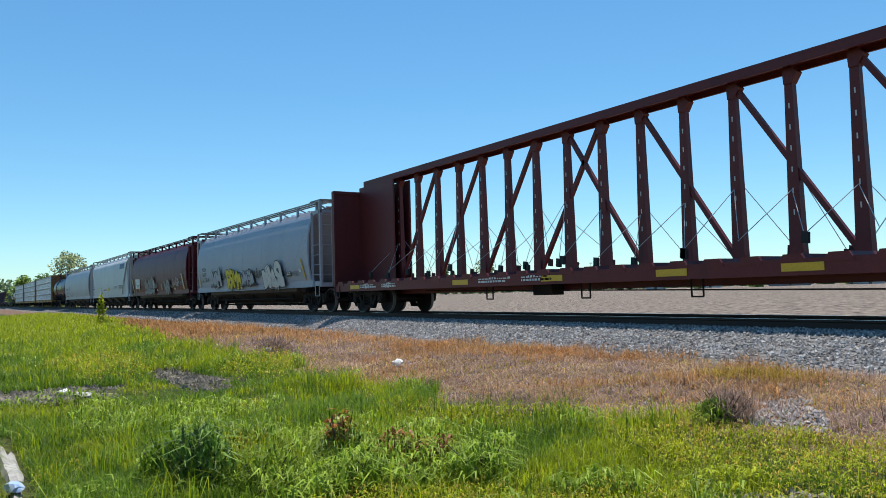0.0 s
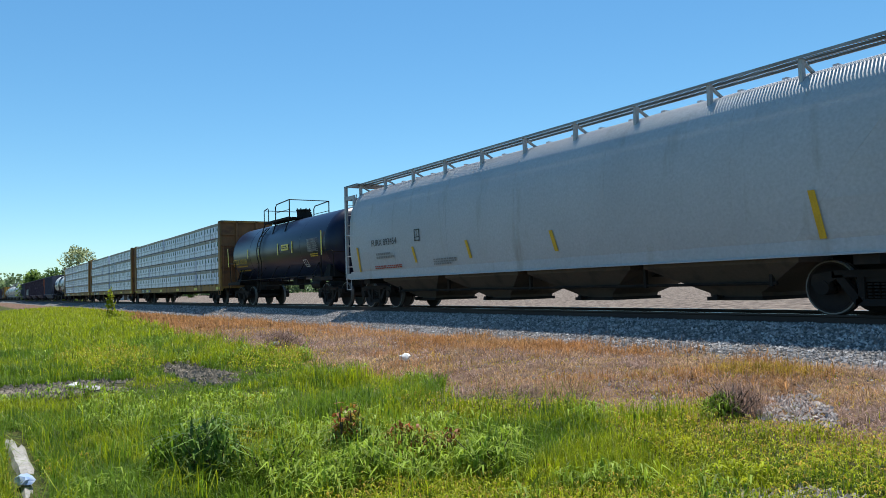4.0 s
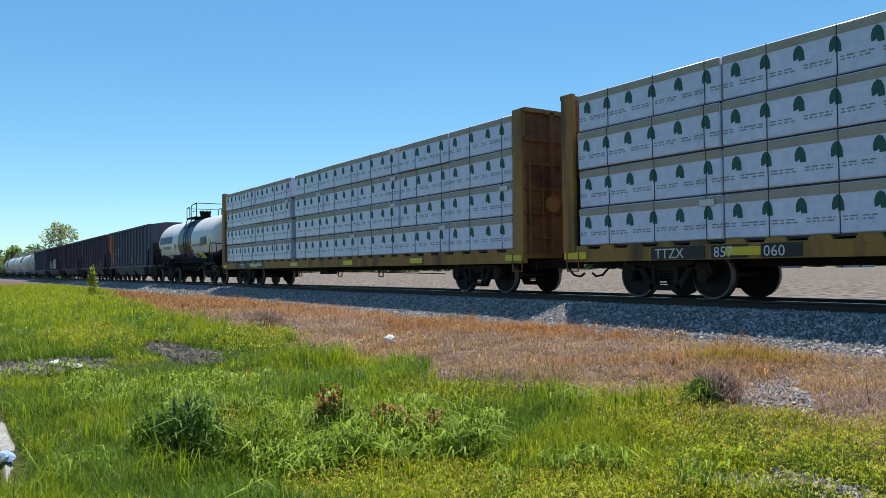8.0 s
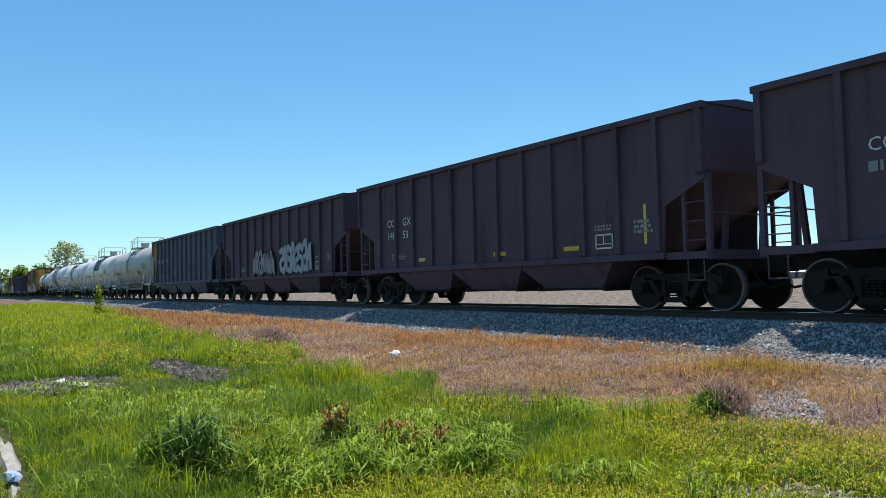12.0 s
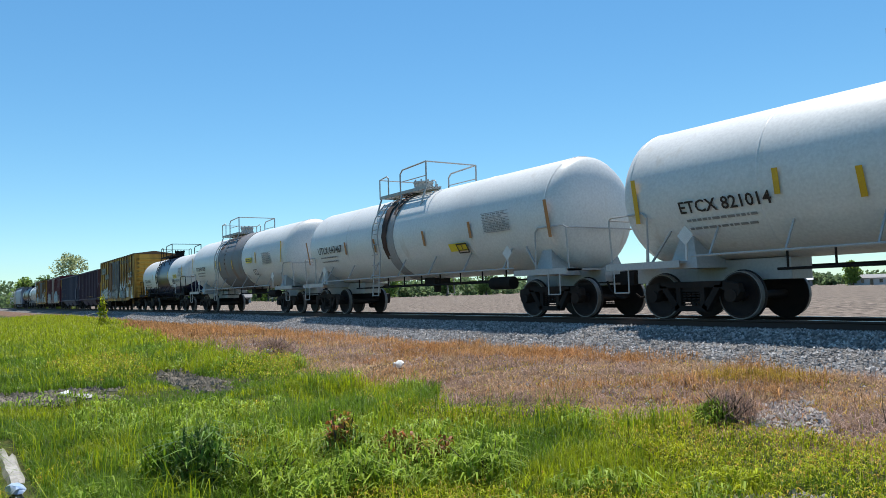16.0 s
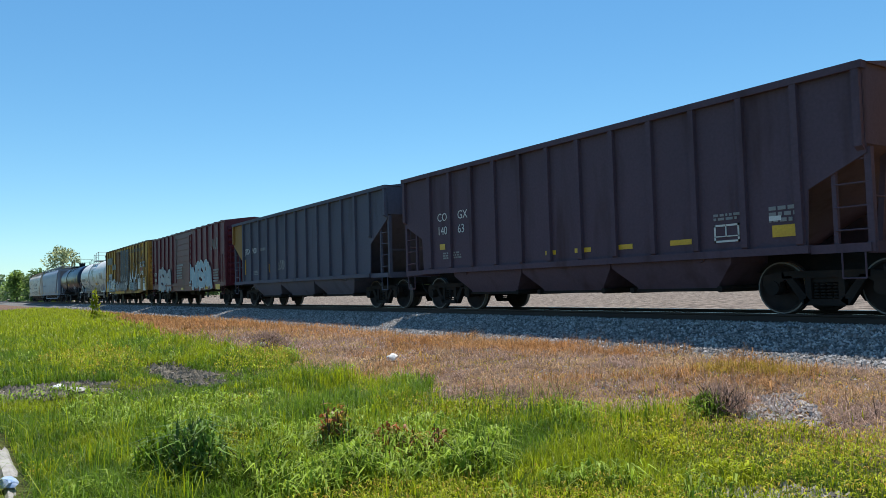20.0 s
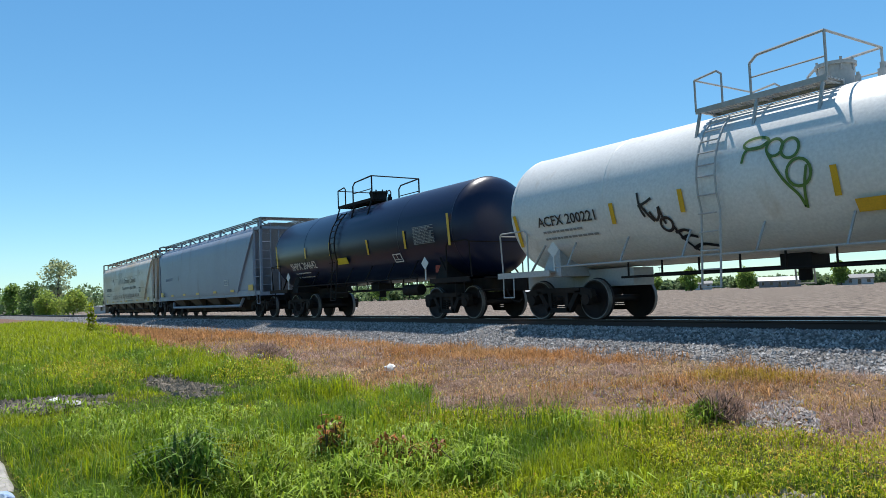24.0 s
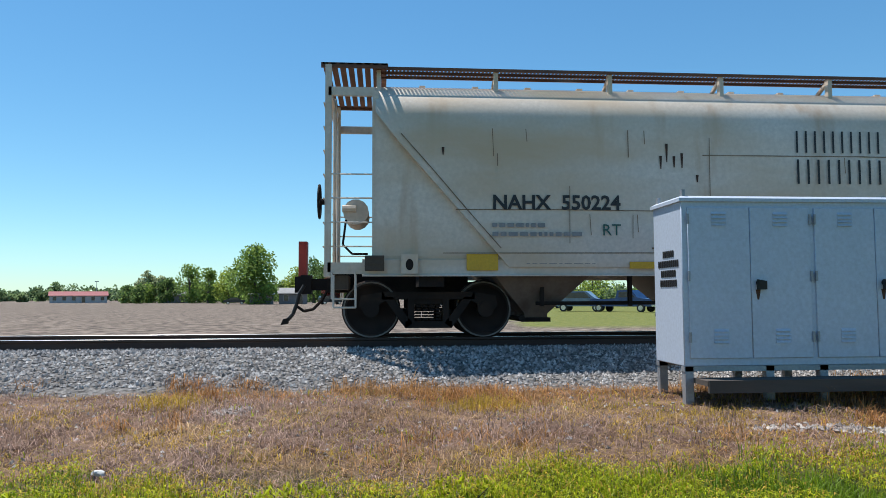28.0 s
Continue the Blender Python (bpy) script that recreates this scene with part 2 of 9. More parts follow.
def ground_material():
    m = bpy.data.materials.new("ground_soil_grass_gravel")
    m.use_nodes = True
    N, lk = m.node_tree.nodes, m.node_tree.links.new
    p = N["Principled BSDF"]
    geo = N.new("ShaderNodeNewGeometry")
    sep = N.new("ShaderNodeSeparateXYZ")
    lk(geo.outputs["Position"], sep.inputs[0])

    def noise_tex(sc, det=6.0, st=(1, 1, 1)):
        mp = N.new("ShaderNodeMapping")
        mp.inputs["Scale"].default_value = st
        lk(geo.outputs["Position"], mp.inputs["Vector"])
        t = N.new("ShaderNodeTexNoise")
        t.inputs["Scale"].default_value, t.inputs["Detail"].default_value = sc, det
        lk(mp.outputs[0], t.inputs["Vector"])
        return t.outputs[0]

    def maths(op, a, b):
        x = N.new("ShaderNodeMath")
        x.operation = op
        for s, v in zip(x.inputs, (a, b)):
            if isinstance(v, (int, float)):
                s.default_value = v
            else:
                lk(v, s)
        return x.outputs[0]

    def span(v, a, b):
        r = N.new("ShaderNodeMapRange")
        r.inputs["From Min"].default_value, r.inputs["From Max"].default_value = a, b
        lk(v, r.inputs["Value"])
        return r.outputs[0]

    def mix(fac, a, b):
        x = N.new("ShaderNodeMix")
        x.data_type = "RGBA"
        for s, v in ((x.inputs[0], fac), (x.inputs[6], a), (x.inputs[7], b)):
            if isinstance(v, tuple):
                s.default_value = (*v, 1)
            else:
                lk(v, s)
        return x.outputs[2]

    n1, n2, n3 = noise_tex(0.5), noise_tex(3.0), noise_tex(16.0, 6.0)
    green = mix(span(n2, 0.35, 0.65), (0.035, 0.045, 0.014), (0.085, 0.09, 0.026))
    brown = mix(span(n2, 0.35, 0.65), (0.086, 0.05, 0.034), (0.225, 0.15, 0.108))
    gravel = mix(span(n3, 0.3, 0.7), (0.05, 0.047, 0.045), (0.26, 0.25, 0.24))
    field = mix(span(noise_tex(4.0, 12.0, (0.6, 1.6, 1)), 0.42, 0.60), (0.05, 0.04, 0.034), (0.30, 0.245, 0.20))
    wob = maths("MULTIPLY", maths("SUBTRACT", n1, 0.5), 2.5)
    yy = maths("ADD", sep.outputs["Y"], wob)
    c = mix(span(yy, 5.6, 6.4), green, brown)
    edge = maths("ADD", sep.outputs["Y"], maths("MULTIPLY", maths("SUBTRACT", n2, 0.5), 0.8))
    c = mix(span(edge, 9.7, 10.0), c, gravel)
    c = mix(span(edge, 16.0, 16.6), c, (0.16, 0.14, 0.06))
    c = mix(span(maths("ADD", sep.outputs["Y"], wob), 18.0, 19.5), c, field)
    lawn = maths("SUBTRACT", sep.outputs["X"], maths("ADD", maths("MULTIPLY", sep.outputs["Y"], 0.12), 2.0))
    both = maths("MULTIPLY", span(maths("ADD", lawn, wob), 0.0, 1.0), span(maths("ADD", sep.outputs["Y"], wob), 30.0, 34.0))
    c = mix(both, c, mix(span(n2, 0.35, 0.65), (0.10, 0.13, 0.035), (0.19, 0.19, 0.06)))
    lk(c, p.inputs["Base Color"])
    p.inputs["Roughness"].default_value = 0.95
    p.inputs["Specular IOR Level"].default_value = 0.1
    b = N.new("ShaderNodeBump")
    b.inputs["Strength"].default_value, b.inputs["Distance"].default_value = 0.9, 0.06
    lk(n3, b.inputs["Height"])
    lk(b.outputs[0], p.inputs["Normal"])
    return m


gx = spaced([(-3000, -400, 130), (-400, -120, 20), (-120, -45, 2.0), (-45, 14, 0.3), (14, 60, 2.5), (60, 400, 20), (400, 3001, 130)])
gy = spaced([(-400, -40, 60), (-40, -3, 4), (-3, 17, 0.2), (17, 60, 2), (60, 400, 20), (400, 3501, 155)])
tagged(band_mesh("ground", gx, gy, ground_material()), "grassy railway verge with gravel shoulder and tilled field beyond", "ground", kind="structure")

RAIL_PROFILE = [(-0.07, 0), (0.07, 0), (0.07, 0.012), (0.015, 0.03), (0.012, 0.12), (0.036, 0.135), (0.036, 0.168), (-0.036, 0.168), (-0.036, 0.135), (-0.012, 0.12), (-0.015, 0.03), (-0.07, 0.012)]
track = tagged(new("railway_track"), "single railway track on grey gravel ballast", "track", kind="structure")
for ry in (TRACK_Y - 0.755, TRACK_Y + 0.755):
    rail = P("rail", M_RAIL, track, lambda bm: prism_x(bm, [(ry + y, RAIL_Z - 0.172 + z) for y, z in RAIL_PROFILE], -900, 900), "brown rusty steel rail with a polished head")
    P("rail_head", M_RAILTOP, rail, lambda bm: prism_x(bm, [(ry - 0.033, RAIL_Z - 0.006), (ry + 0.033, RAIL_Z - 0.006), (ry + 0.026, RAIL_Z), (ry - 0.026, RAIL_Z)], -900, 900), "shiny worn steel running surface")

# ---- freight cars: x along the train (forward +), y- faces the near side, z = 0 on the rail ----
WHEEL_R, AXLE = 0.457, 0.925
CARS = []          # (car, place of its middle along the train)
WHEELSETS = {1: [], -1: []}


def wheelset_mesh():
    bm = bmesh.new()
    for s in (-1, 1):
        prof = [(0.0, 0.0), (0.10, 0.02), (0.11, 0.10), (0.30, 0.055), (0.385, 0.02), (0.40, 0.0), (0.432, 0.0), (0.457, 0.0), (0.46, 0.10), (0.485, 0.115), (0.485, 0.14), (0.38, 0.14), (0.30, 0.11), (0.12, 0.16), (0.0, 0.16)]
        y0 = 0.80
        n = 28
        rings = []
        for r, d in prof[1:-1]:
            rings.append([(r * math.cos(2 * math.pi * i / n), s * (y0 - d), r * math.sin(2 * math.pi * i / n)) for i in range(n)])
        loft(bm, rings)
        rod(bm, (0, s * 0.78, 0), (0, s * 1.02, 0), 0.09, 12)
        for k in range(3):
            a = k * 2.094
            rod(bm, (0.05 * math.cos(a), s * 1.02, 0.05 * math.sin(a)), (0.05 * math.cos(a), s * 1.04, 0.05 * math.sin(a)), 0.014, 6)
    rod(bm, (0, -0.7, 0), (0, 0.7, 0), 0.08, 12)
    me = finish(bm, "wheelset", M_WHEEL)
    me.materials.append(M_RIM)
    for p in me.polygons:          # worn bright edge of the rim
        if all(0.43 < math.hypot(me.vertices[i].co.x, me.vertices[i].co.z) < 0.462 for i in p.vertices):
            p.material_index = 1
    return me


def side_frame_mesh(s):
    """Cast side frame with two bearing pedestals, a dropped middle and an opening with springs."""
    bm = bmesh.new()
    y0, y1 = s * 0.93, s * 1.07
    outer = [(-1.08, 0.52), (-1.05, 0.66), (-0.72, 0.74), (0.72, 0.74), (1.05, 0.66), (1.08, 0.52), (0.98, 0.40), (0.80, 0.40), (0.74, 0.56), (0.62, 0.50), (0.36, 0.16), (-0.36, 0.16), (-0.62, 0.50), (-0.74, 0.56), (-0.80, 0.40), (-0.98, 0.40)]
    top = [(-0.72, 0.74), (0.72, 0.74), (0.72, 0.62), (-0.72, 0.62)]
    prism_y(bm, top, y0, y1)
    prism_y(bm, [(-0.36, 0.16), (0.36, 0.16), (0.36, 0.27), (-0.36, 0.27)], y0, y1)
    for k in (-1, 1):
        prism_y(bm, [(k * 1.08, 0.52), (k * 1.05, 0.68), (k * 0.70, 0.74), (k * 0.66, 0.60), (k * 0.76, 0.55), (k * 0.78, 0.40), (k * 0.99, 0.40)], y0, y1)
        prism_y(bm, [(k * 0.70, 0.66), (k * 0.36, 0.16), (k * 0.25, 0.24), (k * 0.56, 0.66)], y0, y1)
        prism_y(bm, [(k * 0.22, 0.62), (k * 0.32, 0.62), (k * 0.32, 0.27), (k * 0.22, 0.27)], y0, y1)
        rod(bm, (k * 0.89, s * 0.92, 0.457), (k * 0.89, s * 1.10, 0.457), 0.125, 14)
    bmesh.ops.scale(bm, vec=(AXLE / 0.89, 1, 1), verts=bm.verts)
    return finish(bm, "side_frame", M_STEEL_DARK)


def spring_mesh(s):
    bm = bmesh.new()
    for i in range(4):
        x = -0.165 + i * 0.11
        for j in range(5):
            rod(bm, (x, s * 1.0, 0.285 + j * 0.052), (x, s * 1.0, 0.315 + j * 0.052), 0.05, 8)
    box(bm, -0.24, 0.24, s * 0.94, s * 1.03, 0.54, 0.66)
    return finish(bm, "spring_nest", M_STEEL_DARK)


def bolster_mesh():
    bm = bmesh.new()
    loft(bm, [[(-0.2, -1.0, 0.56), (0.2, -1.0, 0.56), (0.2, -1.0, 0.66), (-0.2, -1.0, 0.66)], [(-0.22, -0.3, 0.42), (0.22, -0.3, 0.42), (0.22, -0.3, 0.74), (-0.22, -0.3, 0.74)],
              [(-0.22, 0.3, 0.42), (0.22, 0.3, 0.42), (0.22, 0.3, 0.74), (-0.22, 0.3, 0.74)], [(-0.2, 1.0, 0.56), (0.2, 1.0, 0.56), (0.2, 1.0, 0.66), (-0.2, 1.0, 0.66)]])
    rod(bm, (0, 0, 0.7), (0, 0, 0.82), 0.17, 16)
    for k in (-1, 1):
        beam(bm, (k * 0.36, -0.75, 0.4), (k * 0.36, 0.75, 0.4), 0.08, 0.12)
    return finish(bm, "truck", M_STEEL_DARK)


ME_WHEEL, ME_BOLSTER = wheelset_mesh(), bolster_mesh()
ME_FRAME = {s: side_frame_mesh(s) for s in (-1, 1)}
ME_SPRING = {s: spring_mesh(s) for s in (-1, 1)}


def coupler_mesh():
    bm = bmesh.new()
    box(bm, -0.62, -0.1, -0.16, 0.16, 0.74, 1.02)
    box(bm, -0.1, 0.28, -0.09, 0.09, 0.78, 0.98)
    prism_x(bm, [(-0.14, 0.72), (0.16, 0.72), (0.16, 1.04), (-0.14, 1.04)], 0.28, 0.46)
    box(bm, 0.40, 0.56, 0.02, 0.15, 0.74, 1.02)
    pipe(bm, [(0.02, -0.3, 0.82), (0.12, -0.3, 0.62), (0.28, -0.26, 0.45), (0.44, -0.2, 0.42), (0.55, -0.18, 0.5)], 0.028, 6)
    beam(bm, (0.0, -1.25, 0.78), (0.0, -0.1, 0.80), 0.03, 0.03)
    beam(bm, (0.0, -1.25, 0.78), (0.05, -1.25, 0.58), 0.03, 0.03)
    return finish(bm, "coupler", M_STEEL_DARK)


ME_COUPLER = coupler_mesh()


def start_car(name, label, front, rear):
    """front, rear: places of the two coupling points along the train at the clip's start."""
    car = tagged(new(name), label, "rail car", "freight train cars")
    CARS.append((car, (front + rear) / 2))
    L = front - rear
    for s in (-1, 1):
        c = new("coupler", ME_COUPLER)
        c.parent = car
        c.matrix_basis = pose(s * (L / 2 - 0.5), 0, 0, 0, 0, 0 if s > 0 else 180)
    return car, L


def trucks(car, places):
    """Two trucks, at the rear and the front place along the car."""
    for px in places:
        t = tagged(new("truck", ME_BOLSTER), "black two-axle truck with cast side frames")
        t.parent = car
        t.matrix_basis = pose(px, 0, 0)
        for k in (-1, 1):
            for nm, me in (("side_frame", ME_FRAME[k]), ("spring_nest", ME_SPRING[k])):
                o = new(nm, me)
                o.parent = t
                if nm == "spring_nest":
                    o["kind"] = "stuff"
            w = new("wheelset", ME_WHEEL)
            w.parent = t
            w.matrix_basis = pose(k * AXLE, 0, WHEEL_R)
            WHEELSETS[k].append(w)


def ladder(bm, x, y, z0, z1, w=0.42, along="x", step=0.38, r=0.014):
    d = (w / 2, 0) if along == "x" else (0, w / 2)
    for s in (-1, 1):
        rod(bm, (x + s * d[0], y + s * d[1], z0), (x + s * d[0], y + s * d[1], z1), r * 1.4, 6)
    z = z0 + 0.12
    while z < z1:
        rod(bm, (x - d[0], y - d[1], z), (x + d[0], y + d[1], z), r, 6)
        z += step


def stirrup(bm, x, y, z=1.0, w=0.36, h=0.42):
    pipe(bm, [(x - w / 2, y, z), (x - w / 2, y, z - h), (x + w / 2, y, z - h), (x + w / 2, y, z)], 0.016, 6)


def tape(car, x, y, z, w, h, m=None, lean=0.0, slant=0.0, name="reflective_strip"):
    bm = bmesh.new()
    prism_y(bm, [(-w / 2, -h / 2), (w / 2, -h / 2), (w / 2 + slant, h / 2), (-w / 2 + slant, h / 2)], -0.004, 0.0)
    o = part(name, bm, m or M_YELLOW, car, "yellow reflective strip" if name == "reflective_strip" else "")
    o.matrix_basis = pose(x, y, z, lean, 0, 0)
    return o


# -- covered hopper --
CURVED = [(1.44, 1.12), (1.50, 1.34), (1.585, 1.9), (1.61, 2.5), (1.585, 3.05), (1.50, 3.5), (1.36, 3.84), (1.12, 4.09), (0.72, 4.26), (0.4, 4.31)]
FLAT = [(1.50, 1.12), (1.54, 1.3), (1.57, 2.0), (1.58, 3.2), (1.55, 3.62), (1.43, 3.88), (1.16, 4.11), (0.75, 4.26), (0.45, 4.31)]
def side_at(prof, z):
    for (y0, z0), (y1, z1) in zip(prof, prof[1:]):
        if z0 <= z <= z1:
            return y0 + (y1 - y0) * (z - z0) / (z1 - z0), math.degrees(math.atan2(y1 - y0, z1 - z0))
    return prof[-1][0], 0


def covered_hopper(label, front, rear, m, m_walk, bays=3, prof=CURVED, closed_end=False, seams=6, m_under=None, dz=0.0, bay_form=(0.98, 0.98, 0.26), bay_inset=3.15, at=None, outlet=0.75):
    car, L = start_car("covered_hopper_car", label, front, rear)
    m_under = m_under or m
    prof = [(y, 1.12 + (z - 1.12) * (1 - dz / 3.0)) for y, z in prof]
    rounded = not closed_end
    xe, xp = L / 2 - 1.32, L / 2 - 0.58
    ring = [(y, z) for y, z in prof] + [(-y, z) for y, z in prof[::-1]]
    def shell(bm):
        run = 2.1
        def end_x(z, s):
            return s * (xe - (0.0 if z > 3.5 else run * (3.5 - z) / 2.38))
        rings = []
        for s in (-1, 1):
            rings.append([(end_x(z, s), y, z) for y, z in ring])
        loft(bm, rings)
    body = P("body", m, car, shell)
    for s in (-1, 1):
        for k in (-1, 1):
            def gusset(bm, s=s, k=k):
                inner = 0.05
                pr = [q for q in prof if q[1] <= 3.55] + [(side_at(prof, 3.55)[0], 3.55)]
                for (y0, z0), (y1, z1) in zip(pr, pr[1:]):
                    a0, a1 = (2.1 * max(0, 3.5 - z0) / 2.38, 2.1 * max(0, 3.5 - z1) / 2.38)
                    q = [(s * (xe - a0 - 0.02), y0), (s * xe, y0), (s * xe, y1), (s * (xe - a1 - 0.02), y1)]
                    zz = [z0, z0, z1, z1]
                    loft(bm, [[(x, k * (y - inner - (0.10 if closed_end else 0.012)), z) for (x, y), z in zip(q, zz)], [(x, k * (y - 0.10 if closed_end else y - 0.004), z) for (x, y), z in zip(q, zz)]])
            P("end_side_sheet", m, car, gusset)
        # sloped end lies inside; corner posts, platforms and ladders stand before it
        def frame_posts(bm, s=s):
            for k in (-1, 1):
                box(bm, s * xp - 0.05, s * xp + 0.05, k * 1.36 - 0.05, k * 1.36 + 0.05, 1.05, 4.42 - dz)
                box(bm, s * xe - 0.05, s * xe + 0.05, k * 1.40 - 0.04, k * 1.40 + 0.04, 1.05, 4.0 - dz)
                box(bm, min(s * xe, s * xp), max(s * xe, s * xp), k * 1.38 - 0.03, k * 1.38 + 0.03, 3.92 - dz, 4.06 - dz)
                box(bm, min(s * xe, s * xp), max(s * xe, s * xp), k * 1.38 - 0.03, k * 1.38 + 0.03, 1.02, 1.20)
                rod(bm, (s * (xp - 0.05), k * 0.5, 1.1), (s * (xp - 0.05), k * 0.5, 4.1 - dz), 0.03, 6)
            box(bm, s * xp - 0.05, s * xp + 0.05, -1.4, 1.4, 3.94 - dz, 4.05 - dz)
            box(bm, s * xp - 0.06, s * xp + 0.06, -1.4, 1.4, 0.98, 1.14)
        P("end_frame", m, car, frame_posts)
        for k in (-1, 1):
            def rungs(bm):
                for i in range(7):
                    z = 1.45 + i * 0.38
                    if i < 4:
                        rod(bm, (s * xe, k * 1.40, z), (s * xp, k * 1.40, z), 0.013, 6)
                    rod(bm, (s * (xp + 0.07), k * 1.36, z), (s * (xp + 0.07), k * 0.92, z), 0.013, 6)
                rod(bm, (s * (xp + 0.05), k * 0.92, 1.1), (s * (xp + 0.05), k * 0.92, 4.2 - dz), 0.018, 6)
                stirrup(bm, s * (xp - 0.25), k * 1.42, 1.05)
            P("ladder", m, car, rungs)
        def plat(bm, s=s):
            a, b = sorted((s * (xe - 0.2), s * (xp + 0.12)))
            for i in range(8):
                x = a + (b - a) * (i + 0.5) / 8
                box(bm, x - 0.045, x + 0.045, -1.38, 1.38, 4.43 - dz, 4.46 - dz)
            box(bm, a, b, -1.38, -1.34, 4.38 - dz, 4.46 - dz)
            box(bm, a, b, 1.34, 1.38, 4.38 - dz, 4.46 - dz)
        P("crossover_platform", m_walk, car, plat)["kind"] = "stuff"
    # underframe
    def sill(bm):
        if bay_inset > 3:
            box(bm, -L / 2 + 0.5, L / 2 - 0.5, -0.33, 0.33, 0.74, 1.16)
        for s in (-1, 1):
            if bay_inset <= 3:
                a, b = sorted((s * (L / 2 - 0.5), s * (L / 2 - 2.9)))
                box(bm, a, b, -0.33, 0.33, 0.74, 1.16)
            box(bm, s * (L / 2 - 2.2) - 0.2, s * (L / 2 - 2.2) + 0.2, -1.4, 1.4, 0.82, 1.14)
    P("centre_sill", M_STEEL_DARK, car, sill)
    for k in (-1, 1):
        P("side_sill", m, car, lambda bm, k=k: prism_x(bm, [(k * 1.40, 0.98), (k * 1.53, 0.98), (k * 1.53, 1.0), (k * 1.47, 1.01), (k * 1.475, 1.24), (k * 1.40, 1.26)], -xe - 0.2, xe + 0.2))
    span = 2 * (L / 2 - bay_inset)
    bw = span / bays
    for i in range(bays):
        cx = -span / 2 + bw * (i + 0.5)
        def bay(bm, cx=cx):
            h = bw * 0.5
            loft(bm, [[(cx - h * a, -w, z), (cx + h * a, -w, z), (cx + h * a, w, z), (cx - h * a, w, z)] for a, w, z in ((bay_form[0], 1.38, 1.12), (bay_form[0], 1.36, bay_form[1]), (bay_form[2], outlet, 0.38), (bay_form[2], outlet - 0.03, 0.30))])
        # m_under is a darker paint that carries the shade under the body
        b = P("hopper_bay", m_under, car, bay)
        def gate(bm, cx=cx):
            box(bm, cx - bw * 0.5 * bay_form[2] - 0.04, cx + bw * 0.5 * bay_form[2] + 0.04, -outlet - 0.05, outlet + 0.05, 0.24, 0.31)
            rod(bm, (cx - 0.28, -0.95, 0.30), (cx - 0.28, 0.95, 0.30), 0.035, 8)
            rod(bm, (cx - 0.28, -0.98, 0.30), (cx - 0.28, -0.9, 0.30), 0.055, 8)
        P("outlet_gate", M_STEEL_DARK, b, gate)
    def train_line(bm):
        rod(bm, (-xe + 2.6, -1.1, 0.55), (xe - 2.6, -1.1, 0.55), 0.035, 6)
        for i in range(bays + 1):
            x = -span / 2 + bw * i
            x = max(min(x, xe - 2.7), -xe + 2.7)
            box(bm, x - 0.03, x + 0.03, -1.14, -1.06, 0.5, 1.1)
    P("brake_pipe", M_STEEL_DARK, car, train_line)
    # roof: hatches, running boards on brackets
    def hatch(bm):
        box(bm, -xe + 0.5, xe - 0.5, -0.32, 0.32, 4.22 - dz, 4.36 - dz)
        n = int((2 * xe - 1) / 0.9)
        for i in range(n):
            x = -xe + 0.8 + i * (2 * xe - 1.6) / (n - 1)
            box(bm, x - 0.05, x + 0.05, -0.4, 0.4, 4.32 - dz, 4.39 - dz)
    P("roof_hatch", m, car, hatch)
    for k in (-1, 1):
        def board(bm, k=k):
            y0, y1 = sorted((k * 0.72, k * 1.22))
            n = int(2 * xe / 0.062)
            for i in range(n):
                x = -xe + 2 * xe * (i + 0.5) / n
                v = [bm.verts.new(p) for p in ((x - 0.02, y0, 4.45 - dz), (x + 0.02, y0, 4.45 - dz), (x + 0.02, y1, 4.45 - dz), (x - 0.02, y1, 4.45 - dz))]
                bm.faces.new(v)
            for y in (y0, (y0 + y1) / 2, y1):
                box(bm, -xe, xe, y - 0.012, y + 0.012, 4.405 - dz, 4.455 - dz)
        P("running_board", m_walk, car, board)
        nb = max(6, int(2 * xe / 1.75))
        for i in range(nb + 1):
            x = -xe + 0.05 + (2 * xe - 0.1) * i / nb
            def br(bm, x=x, k=k):
                box(bm, x - 0.035, x + 0.035, min(k * 1.10, k * 1.2), max(k * 1.10, k * 1.2), 3.85 - dz, 4.41 - dz)
                beam(bm, (x, k * 0.6, 4.12 - dz), (x, k * 1.15, 4.39 - dz), 0.05, 0.05)
            P("bracket", m, car, br)
    for i in range(1, seams):
        x = -xe + 2 * xe * i / seams
        for k in (-1, 1):
            def rib(bm, x=x, k=k):
                pr = [q for q in prof if q[1] > 1.2]
                loft(bm, [[(x - 0.03, k * y * 1.0, z) for y, z in pr] + [(x - 0.03, k * (y + 0.003), z + 0.002) for y, z in pr[::-1]],
                          [(x + 0.03, k * y * 1.0, z) for y, z in pr] + [(x + 0.03, k * (y + 0.003), z + 0.002) for y, z in pr[::-1]]])
            if seams > 1 and rounded:
                P("weld_seam", m, car, rib)
    trucks(car, at or (2.2 - L / 2, L / 2 - 2.2))
    return car, L, prof


def on_side(prof, z):
    y, lean = side_at(prof, z)
    return -y - 0.012, lean


# -- tank car --
@functools.lru_cache(None)
def RUNG_MESH(m):
    bm = bmesh.new()
    rod(bm, (-0.2, 0, 0), (0.2, 0, 0), 0.015, 6)
    return finish(bm, "rung", m)


